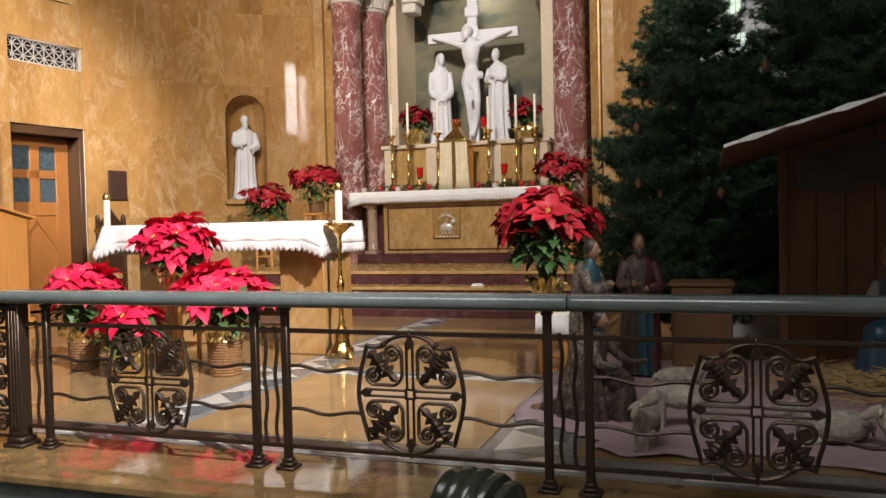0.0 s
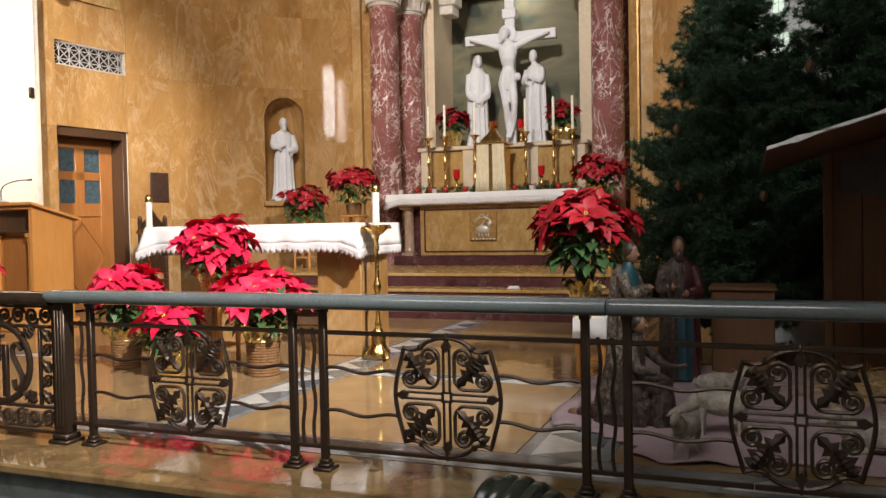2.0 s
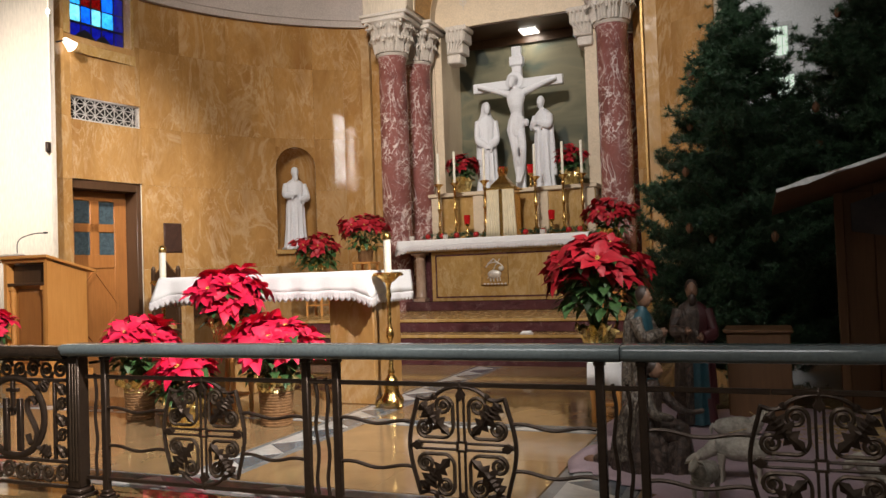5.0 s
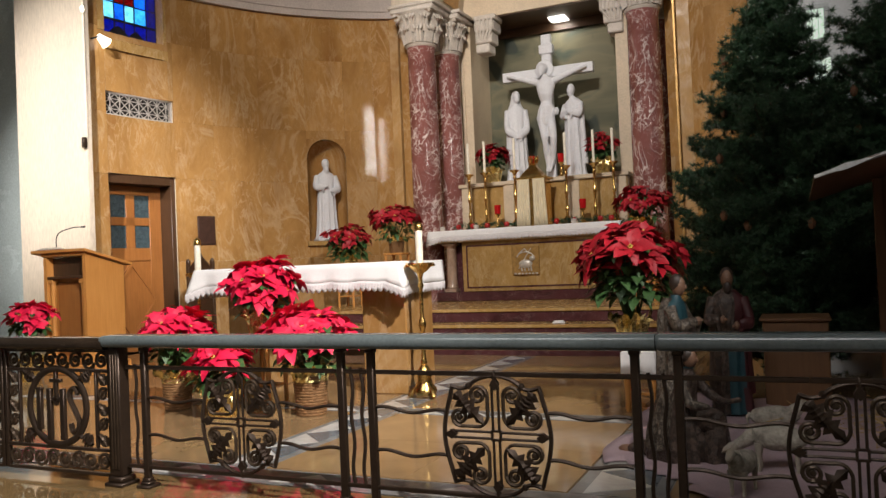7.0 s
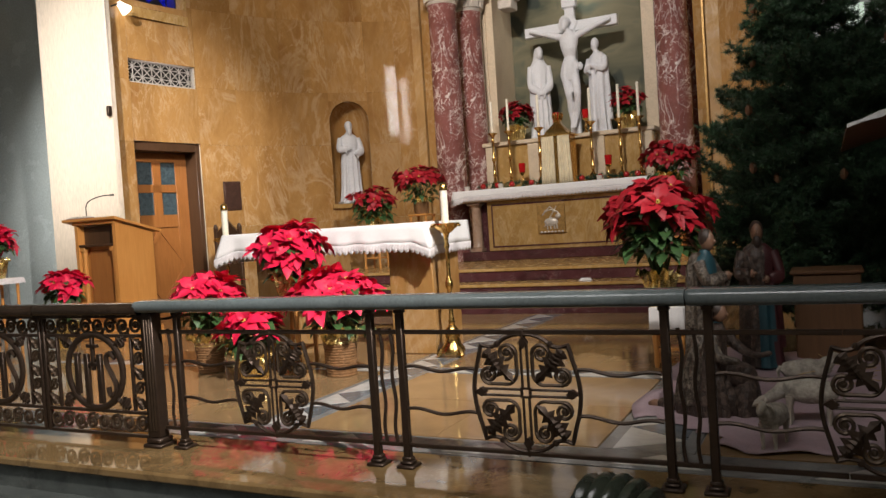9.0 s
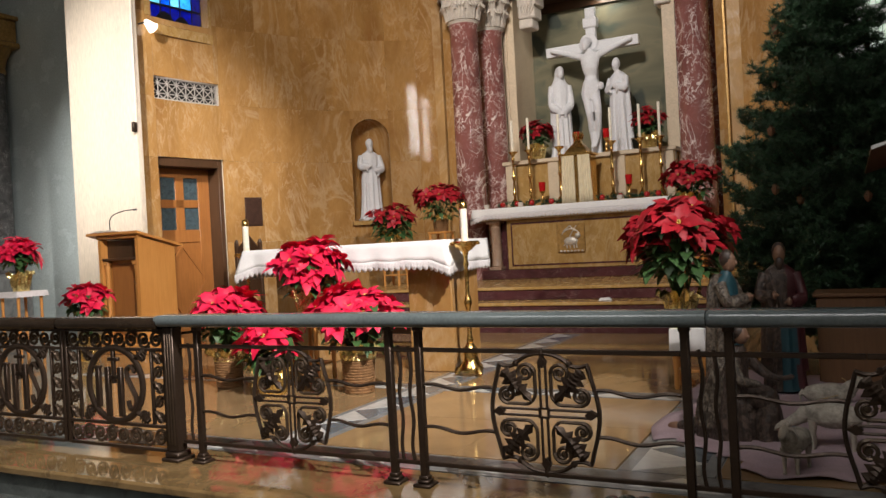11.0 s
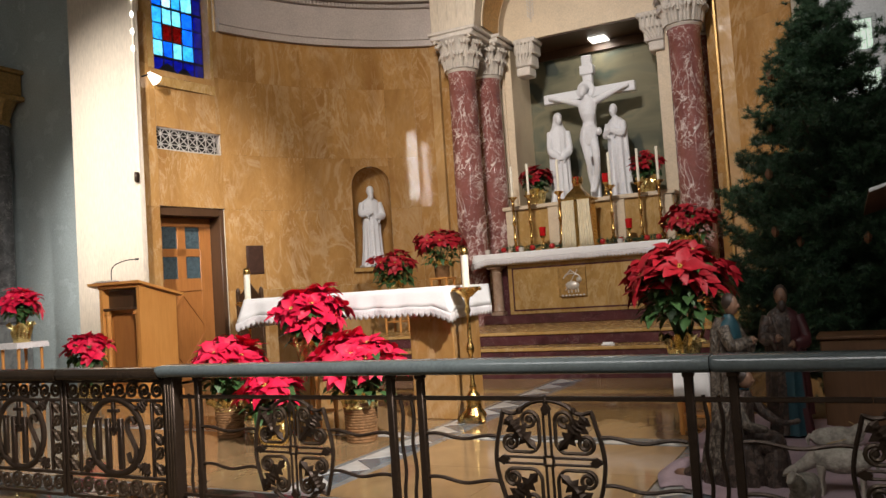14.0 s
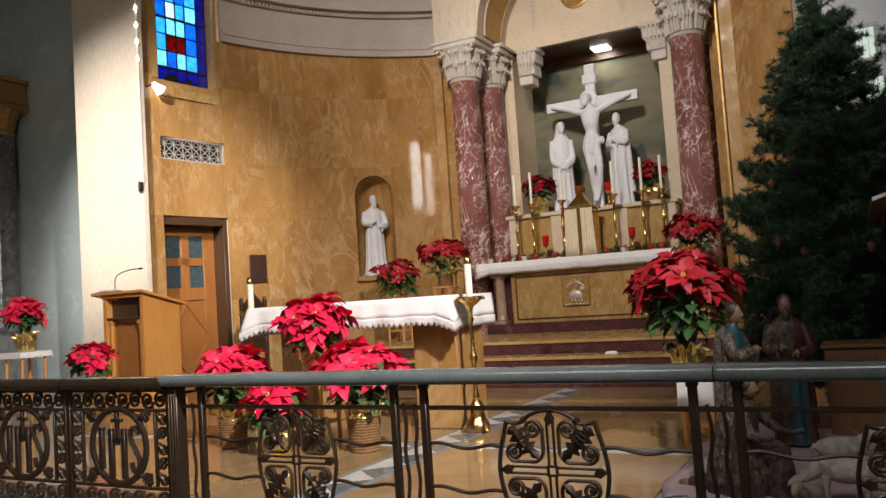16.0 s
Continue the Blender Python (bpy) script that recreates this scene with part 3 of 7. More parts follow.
for z0, y in ((0.0, 8.70), (0.165, 9.05), (0.335, 9.45)):
    g = G().box(-6.55, -1.1, y + 0.02, 12.6, z0 + 0.001, z0 + 0.125)
    part("riser", g, DARKRED, steps)
    g = G().box(-6.58, -1.07, y, 12.6, z0 + 0.126, z0 + 0.166, 0.006)
    part("tread", g, YELLOW, steps)
PLAT = 0.501

# pilaster at the end of the apse, and the shaded walls beyond it
g = G().box(-9.98, -8.643, 7.70, 7.80, 0, 9.0, 0.012)
g.box(-9.98, -9.55, 7.801, 9.19, 0, 9.0)
g.box(-10.03, -8.61, 7.65, 7.81, 0, 0.28, 0.01)
solo("wall_pilaster", g, LIMESTONE, "tall pale limestone pier at the end of the apse, lit by a spotlight", "pier", "structure")
solo("wall_chapel", G().box(-14.0, -9.985, 9.2, 9.5, 0, 9.0), CHAPELWALL, "grey shaded chapel wall", "wall", "structure")
solo("wall_left", G().box(-14.3, -14.0, -11, 9.5, -0.4, 9.0), GREYWALL, "grey side wall of the church", "wall", "structure")
solo("wall_right", G().box(8.0, 8.3, -11, 14.8, -0.4, 9.0), GREYWALL, "grey side wall of the church", "wall", "structure")
solo("wall_nave_end", G().box(-14.3, 8.3, -11.3, -11.0, -0.4, 9.0), CREAM, "plain nave end wall", "wall", "structure")
solo("wall_transept", G().box(-0.35, 8.0, 11.55, 11.85, 0, 9.0), TRANSEPT, "grey smooth wall beyond the marble of the apse", "wall", "structure")
solo("wall_behind", G().box(-14.3, 8.3, 14.5, 14.8, -0.4, 9.0), CREAM, "plain wall behind the altar", "wall", "structure")
solo("ceiling", G().box(-14.3, 8.3, -11.3, 14.8, 9.0, 9.2), CEIL, "dim plaster ceiling of the church", "ceiling", "structure")
# strip of marble beside the columns, with a thin gilt edge
g = G().box(-1.50, -1.06, 12.0, 12.3, 0, 9.0, 0.01)
solo("wall_marble_strip", g, HONED, "flat honey marble strip beside the column", "wall", "structure")
g = G().box(-6.62, -6.12, 12.05, 12.3, 0, 5.38, 0.01)
solo("wall_marble_strip", g, HONED, "flat honey marble strip beside the column", "wall", "structure")
solo("trim", G().box(-1.55, -1.51, 11.97, 12.0, 0, 8.0, 0.006), GILT, "thin gilded edge moulding", "trim", "structure")

# arch wall behind the columns, with the recess for the group of figures
RX0, RX1, RY0, RY1, RZ0, RZ1 = -5.06, -2.55, 12.75, 13.65, 2.40, 5.33
arch = thing("wall_arch", None, "cream stone wall with a square-headed recess over the altar", "wall", kind="structure")
part("jamb", G().box(-6.6, RX0, RY0, 14.0, 0, 9.0), CREAM, arch)
part("jamb", G().box(RX1, -1.06, RY0, 14.0, 0, 9.0), CREAM, arch)
part("lintel", G().box(RX0, RX1, RY0, 14.0, RZ1, 9.0), CREAM, arch)
part("apron", G().box(RX0, RX1, RY0, 14.0, 0, RZ0 - 0.05), CREAM, arch)
part("soffit", G().box(RX0 + 0.004, RX1 - 0.004, RY0 + 0.03, RY1, RZ1 - 0.02, RZ1 - 0.003).box(RX0 + 0.004, RX1 - 0.004, RY1 - 0.05, RY1 - 0.002, 5.15, RZ1 - 0.021), DARKWOOD, arch)
part("back_panel", G().box(RX0, RX1, RY1, 13.7, RZ0, RZ1), BACKGLASS, arch, "dim olive panel with blurred reflections painted in")
part("edge_moulding", G().tube([(RX0 - 0.14, RY0 - 0.02, 1.6), (RX0 - 0.14, RY0 - 0.02, 5.5)] + [(AX + 1.36 * math.cos(math.radians(a)), RY0 - 0.02, 5.5 + 1.36 * math.sin(math.radians(a))) for a in range(180, -1, -12)], 0.018, 8), CREAM, arch)
for sx in (-1, 1):
    x = RX0 + 0.13 if sx < 0 else RX1 + 0.15
    g = G()
    for z0, z1, w, d in ((5.24, 5.33, 0.40, 0.16), (5.06, 5.24, 0.36, 0.13), (4.86, 5.06, 0.31, 0.09), (4.70, 4.86, 0.25, 0.07)):
        xa, xb = (x, x + w) if sx < 0 else (x - w, x)
        g.box(xa, xb, RY0 - d, RY0 + 0.25, z0, z1 - 0.002, 0.02)
    for k in range(5):
        xx = x - sx * (0.05 + 0.07 * k)
        g.tube([(xx, RY0 - 0.15, 5.3), (xx, RY0 - 0.13, 5.1), (xx + sx * 0.03 * k, RY0 - 0.08, 4.9)], 0.022, 6)
    part("corbel", g, CARVED, arch, "carved scrolled stone corbel")
for x in (-4.62, -3.06):
    g = G()
    g.tube([(x, RY0 - 0.008, 5.62), (x, RY0 - 0.008, 6.2)], 0.008, 5)
    for k in range(8):
        for s in (-1, 1):
            z = 5.68 + 0.065 * k
            g.tube([(x, RY0 - 0.008, z), (x + s * 0.05, RY0 - 0.01, z + 0.06), (x + s * 0.06, RY0 - 0.008, z + 0.10)], [0.004, 0.014, 0.002], 5, 0, 0.5)
    part("palm_ornament", g, CARVED, arch, "pale carved palm branch")
g = G().lathe([(0.0, 0), (0.24, 0), (0.26, 0.02), (0.22, 0.03), (0.2, 0.015), (0.0, 0.015)], n=28, at=Matrix.Translation((-3.84, RY0 - 0.002, 6.12)) @ Matrix.Rotation(math.pi / 2, 4, "X"))
part("roundel", g, GILT, arch, "round gilded ornament")
part("ceiling_lamp", G().box(-3.80, -3.50, 13.28, 13.58, RZ1 - 0.05, RZ1 - 0.021, 0.004), RECESSGLOW, arch, "lit square ceiling light")

# arch over the columns: pale stone with an inset gilded band
ACX, ACZ = -3.76, 5.42


def arch_band(r0, r1, y0, y1, stop=180, step=6):
    g = G()
    for a in range(0, stop, step):
        p = []
        for b in (a, a + step):
            for r in (r0, r1):
                for y in (y0, y1):
                    p.append((ACX + r * math.cos(radians(b)), y, ACZ + r * math.sin(radians(b))))
        g.add(p, [(0, 1, 5, 4), (2, 6, 7, 3), (0, 4, 6, 2), (1, 3, 7, 5)])
    return g


vault = thing("arch_vault", None, "pale stone arch with a gilded band between the columns", "arch", kind="structure")
part("soffit_stone", arch_band(1.40, 1.62, 11.56, RY0 - 0.01), LIMESTONE, vault)
part("gilded_band", arch_band(1.388, 1.399, 11.86, 12.50), GILT, vault, "brown gilded mosaic band")
part("band_edge", arch_band(1.382, 1.399, 11.82, 11.859), CREAM, vault)
part("band_edge", arch_band(1.382, 1.399, 12.501, 12.54), CREAM, vault)
for x0, x1 in ((-5.96, -5.17), (-2.35, -1.56)):
    g = G().box(x0, x1, 11.55, RY0 - 0.01, 5.371, 9.0, 0.01)
    for k in range(4):
        xx = x0 + 0.14 + 0.17 * k
        g.box(xx - 0.012, xx + 0.012, 11.538, 11.552, 5.55, 9.0)
    solo("wall_over_columns", g, LIMESTONE, "pale stone pier that rests on the columns", "wall", "structure")


def column(x, y):
    ob = thing("column", (x, y, 0), "polished red marble column with white veins and carved capital", "column", "columns beside the altar", "structure")
    part("base", G().box(-0.34, 0.34, -0.34, 0.34, 0, 0.16, 0.01).lathe([(0.32, 0.16), (0.34, 0.21), (0.32, 0.26), (0.28, 0.29), (0.30, 0.33), (0.28, 0.37), (0.25, 0.40)], n=32), CARVED, ob)
    part("shaft", G().lathe([(0.245, 0.40), (0.242, 1.5), (0.238, 3.0), (0.228, 4.60), (0.242, 4.63), (0.242, 4.68)], n=40), REDSTONE, ob)
    cap = G().lathe([(0.245, 4.68), (0.265, 4.71), (0.24, 4.74), (0.25, 4.95), (0.31, 5.12), (0.38, 5.22)], n=32)
    for row, (z, n, r, tall) in enumerate(((4.74, 10, 0.255, 0.24), (4.90, 10, 0.285, 0.26))):
        for k in range(n):
            a = 2 * math.pi * (k + 0.5 * row) / n
            d = Vector((math.cos(a), math.sin(a), 0))
            s = Vector((-math.sin(a), math.cos(a), 0))
            for w in (-1, 0, 1):
                base = d * r + s * (w * 0.045)
                cap.tube([base + Vector((0, 0, z)), base + d * 0.03 + Vector((0, 0, z + tall * 0.7)), base + d * 0.10 + s * (w * 0.02) + Vector((0, 0, z + tall)), base + d * 0.12 + Vector((0, 0, z + tall - 0.06))],
                         [0.028, 0.034, 0.026, 0.008], 5)
    for k in range(4):
        a = math.pi / 4 + k * math.pi / 2
        c = Vector((math.cos(a), math.sin(a), 0)) * 0.41
        cap.tube([c + Vector((0.05 * math.cos(t) * math.cos(a), 0.05 * math.cos(t) * math.sin(a), 5.17 + 0.05 * math.sin(t))) for t in [x * 0.5 for x in range(12)]], 0.025, 6)
    part("capital", cap, CARVED, ob, "carved white stone leaf capital")
    part("abacus", G().box(-0.39, 0.39, -0.34, 0.34, 5.22, 5.31, 0.02).box(-0.43, 0.43, -0.345, 0.345, 5.31, 5.37, 0.015), CARVED, ob)
    return ob


col = column(-5.57, 11.82)
for x, y in ((-1.95, 11.82), (-5.43, 12.52), (-1.86, 12.52)):
    copy_thing(col, Matrix.Translation((x, y, 0)))

# ---- things: rail and gates ----
RY, RTOP = 3.14, 0.80


def spiral(cx, cz, r0, r1, a0, turns, n=16, y=0.0):
    return [(cx + (r0 + (r1 - r0) * k / n) * math.cos(a0 + turns * 2 * math.pi * k / n), y, cz + (r0 + (r1 - r0) * k / n) * math.sin(a0 + turns * 2 * math.pi * k / n)) for k in range(n + 1)]


def smooth_path(pts, n=6):
    """A Catmull-Rom line through the points."""
    out = []
    P = [Vector(p) for p in pts]
    for i in range(len(P) - 1):
        a, b, c, d = P[max(i - 1, 0)], P[i], P[i + 1], P[min(i + 2, len(P) - 1)]
        for k in range(n):
            t = k / n
            out.append(0.5 * ((2 * b) + (c - a) * t + (2 * a - 5 * b + 4 * c - d) * t * t + (3 * b - a - 3 * c + d) * t ** 3))
    out.append(P[-1])
    return out


def acanthus(g, x0, z0, x1, z1, w, y=0.0):
    """A toothed leaf with a raised rib from one point to another."""
    a, b = Vector((x0, 0, z0)), Vector((x1, 0, z1))
    t = b - a
    s = Vector((-t.z, 0, t.x)).normalized()
    teeth = ((0.0, 0.20), (0.05, 0.62), (0.16, 0.34), (0.22, 0.92), (0.36, 0.40), (0.42, 1.05), (0.55, 0.36), (0.64, 0.80), (0.72, 0.28), (0.84, 0.42), (1.0, 0.0))
    left = [a + t * u + s * (w * v) for u, v in teeth]
    right = [a + t * u - s * (w * v) for u, v in teeth]
    mid = [a + t * u for u, v in teeth]
    p, q = [], []
    for m, l, r in zip(mid, left, right):
        p += [(m.x, y - 0.016, m.z), (l.x, y - 0.004, l.z), (r.x, y - 0.004, r.z), (m.x, y + 0.010, m.z)]
    for i in range(len(teeth) - 1):
        k = 4 * i
        q += [(k, k + 1, k + 5, k + 4), (k, k + 4, k + 6, k + 2), (k + 3, k + 7, k + 5, k + 1), (k + 3, k + 2, k + 6, k + 7)]
    return g.add(p, q)


def roundel_parts():
    side = [(0.184, -0.198), (0.196, -0.15), (0.216, -0.075), (0.225, 0.0), (0.216, 0.075), (0.196, 0.15), (0.184, 0.198)]
    top = [(0.184, 0.198), (0.152, 0.188), (0.118, 0.194), (0.085, 0.220), (0.042, 0.237), (0.0, 0.241), (-0.042, 0.237), (-0.085, 0.220), (-0.118, 0.194), (-0.152, 0.188), (-0.184, 0.198)]
    edge = smooth_path([(x, 0, z) for x, z in side], 4)[:-1] + smooth_path([(x, 0, z) for x, z in top], 3)[:-1]
    edge += [Vector((-p.x, 0, -p.z)) for p in edge]
    ring = G().tube(edge, 0.0088, 6, 0, 1.3, True)
    for s in (-1, 1):
        ring.ball((0.112 * s, 0, 0.200), 0.015, 8)
        ring.ball((0.112 * s, 0, -0.200), 0.015, 8)
        ring.ball((0, 0, 0.241 * s), (0.013, 0.013, 0.024), 8)
    bars = []
    for o in (-0.013, 0.013):
        bars.append(G().tube([(o, 0, -0.215), (o, 0, -0.016)], 0.0058, 6))
        bars.append(G().tube([(o, 0, 0.016), (o, 0, 0.215)], 0.0058, 6))
        bars.append(G().tube([(-0.200, 0, o), (-0.016, 0, o)], 0.0058, 6))
        bars.append(G().tube([(0.016, 0, o), (0.200, 0, o)], 0.0058, 6))
    hub = G().tube([(-0.018, 0, -0.018), (0.018, 0, -0.018), (0.018, 0, 0.018), (-0.018, 0, 0.018)], 0.009, 4, 0, 1.0, True)
    tips = []
    for s in (-1, 1):
        tips.append(G().prism([(0, 0.236 * s), (0.020, 0.205 * s), (0, 0.182 * s), (-0.020, 0.205 * s)], -0.012, 0.012))
        tips.append(G().prism([(0.222 * s, 0), (0.190 * s, 0.020), (0.168 * s, 0), (0.190 * s, -0.020)], -0.012, 0.012))
    scrolls, leaves = [], []
    for sx in (-1, 1):
        for sz in (-1, 1):
            f = lambda pts: [(sx * x, y, sz * z) for x, y, z in pts]
            ell = [tuple(p) for p in smooth_path([(0.034, 0, 0.160), (0.034, 0, 0.11), (0.036, 0, 0.066), (0.062, 0, 0.036), (0.105, 0, 0.034), (0.152, 0, 0.034)], 4)]
            up = spiral(0.073, 0.162, 0.039, 0.011, math.pi, -1.6, 20)
            out = spiral(0.154, 0.071, 0.037, 0.011, -math.pi / 2, 1.6, 20)
            g = G().tube(f(up[::-1] + ell + out), [0.0055 + 0.003 * min(1, k / 8) for k in range(21)] + [0.0075] * len(ell) + [0.0055 + 0.003 * min(1, (20 - k) / 8) for k in range(21)], 6, 0, 1.2)
            g.ball((sx * 0.073, 0, sz * 0.162), 0.013, 8).ball((sx * 0.154, 0, sz * 0.071), 0.013, 8)
            scrolls.append(g)
            g = G()
            acanthus(g, sx * 0.168, sz * 0.172, sx * 0.046, sz * 0.046, 0.050, -0.006)
            acanthus(g, sx * 0.150, sz * 0.165, sx * 0.098, sz * 0.088, 0.026, -0.014)
            leaves.append(g)
    return ring, bars, hub, tips, scrolls, leaves


RING, BARS, HUB, TIPS, SCROLLS, LEAVES = roundel_parts()
ring_me, hub_me = RING.mesh("roundel", BRONZE), HUB.mesh("hub", BRONZE)
bar_me = [b.mesh("cross_bar", BRONZE) for b in BARS]
tip_me = [b.mesh("cross_tip", BRONZE) for b in TIPS]
scroll_me = [s.mesh("scroll", BRONZE_LIGHT) for s in SCROLLS]
leaf_me = [s.mesh("leaf", BRONZE) for s in LEAVES]

rail = thing("altar_rail", (0, RY, 0), "dark bronze altar rail with wrought roundels under a grey marble handrail", "railing")


def handrail(x0, x1, round_left=False):
    """A flat rounded bar: an outline in y and z drawn along x."""
    o = [(-0.062, 0.742), (-0.070, 0.755), (-0.072, 0.775), (-0.064, 0.792), (-0.048, 0.800), (0.048, 0.800), (0.064, 0.792), (0.072, 0.775), (0.070, 0.755), (0.062, 0.742), (0.045, 0.735), (-0.045, 0.735)]
    xs = [(x0, 0.90), (x0 + 0.006, 0.97), (x0 + 0.016, 1.0), (x1 - 0.002, 1.0), (x1, 0.99)]
    if round_left:
        xs = [(x0, 0.45), (x0 + 0.012, 0.75), (x0 + 0.035, 0.94), (x0 + 0.06, 1.0), (x1 - 0.002, 1.0), (x1, 0.99)]
    p, q, n = [], [], len(o)
    for x, k in xs:
        p += [(x, y * k, 0.768 + (z - 0.768) * k) for y, z in o]
    for i in range(len(xs) - 1):
        for k in range(n):
            q.append((i * n + k, i * n + (k + 1) % n, (i + 1) * n + (k + 1) % n, (i + 1) * n + k))
    q += [tuple(range(n))[::-1], tuple(range((len(xs) - 1) * n, len(xs) * n))]
    return G().add(p, q)


for x0, x1, rl in ((-3.475, -0.535, True), (-0.532, 2.20, False), (2.203, 4.9, False)):
    part("handrail", handrail(x0, x1, rl), RAILGREY, rail, "rounded grey marble handrail")
post_me = G().box(-0.017, 0.017, -0.017, 0.017, 0.045, 0.735, 0.004).mesh("post", BRONZE)
foot_me = G().box(-0.045, 0.045, -0.045, 0.045, 0.0, 0.016, 0.005).box(-0.030, 0.030, -0.030, 0.030, 0.016, 0.032, 0.006).box(-0.023, 0.023, -0.023, 0.023, 0.032, 0.050, 0.004).mesh("post_foot", BRONZE)
wv = G().tube([(0.006 * math.sin(z * 26), 0, z) for z in [0.10 + 0.545 * k / 28 for k in range(29)]], 0.0085, 6).mesh("wavy_bar", BRONZE)


def rail_post(x):
    p = part("post", post_me, None, rail, at=Matrix.Translation((x, 0, 0)))
    part("foot", foot_me, None, p)


POSTS = [-3.19]
for k in range(6):
    POSTS += [-1.98 + 1.355 * k, -1.82 + 1.36 * k]
for x in POSTS:
    rail_post(x)
    part("collar", G().box(-0.022, 0.022, -0.022, 0.022, 0.715, 0.735, 0.004), BRONZE, rail, at=Matrix.Translation((x, 0, 0)))
for z in (0.628, 0.105):
    for x0, x1 in ((-3.32, 0.0), (0.002, 4.9)):
        part("bar", G().box(x0, x1, -0.009, 0.009, z - 0.010, z + 0.010, 0.003), BRONZE, rail)
for x in [-3.255] + [-1.98 + 1.3575 * k + d for k in range(5) for d in (0.052, 0.108)]:
    part("wavy_bar", wv, None, rail, at=Matrix.Translation((x, 0, 0)))
CENTRES = [-2.57, -1.222, 0.160, 1.50, 2.85]
for c in CENTRES:
    r = part("roundel", ring_me, None, rail, "cross of scrolls and leaves in a wrought ring", at=Matrix.Translation((c, 0, 0.366)) @ Matrix.Diagonal((1.07, 1.0, 1.05, 1)))
    part("hub", hub_me, None, r)
    for m in bar_me:
        part("cross_bar", m, None, r)
    for m in tip_me:
        part("cross_tip", m, None, r)
    for m in scroll_me:
        part("scroll", m, None, r)
    for m in leaf_me:
        part("leaf", m, None, r)
    lo, hi = (-3.172, -1.998) if c < -2 else (c - 0.580, c + 0.575) if c < 0 else (c - 0.605, c + 0.555)
    for z in (0.462, 0.268):
        for xa, xb in ((lo, c - 0.222), (c + 0.222, hi)):
            n = 18
            pts = [(xa + (xb - xa) * k / n, 0, z + 0.010 * math.sin(2 * math.pi * (k / n) * 1.3 + 0.6) - 0.006 * k / n) for k in range(n + 1)]
            part("wavy_bar", G().tube(pts, 0.0085, 6), BRONZE, rail)
# the thick gate post
gp = part("gate_post", G().box(-0.038, 0.038, -0.038, 0.038, 0.05, 0.735, 0.006), BRONZE, rail, at=Matrix.Translation((-3.375, 0, 0)))
part("foot", G().box(-0.065, 0.065, -0.065, 0.065, 0, 0.02, 0.006).box(-0.052, 0.052, -0.052, 0.052, 0.02, 0.05, 0.008), BRONZE, gp)
for dx in (-0.02, 0, 0.02):
    part("flute", G().box(dx - 0.006, dx + 0.006, -0.043, -0.037, 0.09, 0.70, 0.002), BRONZE_LIGHT, gp)


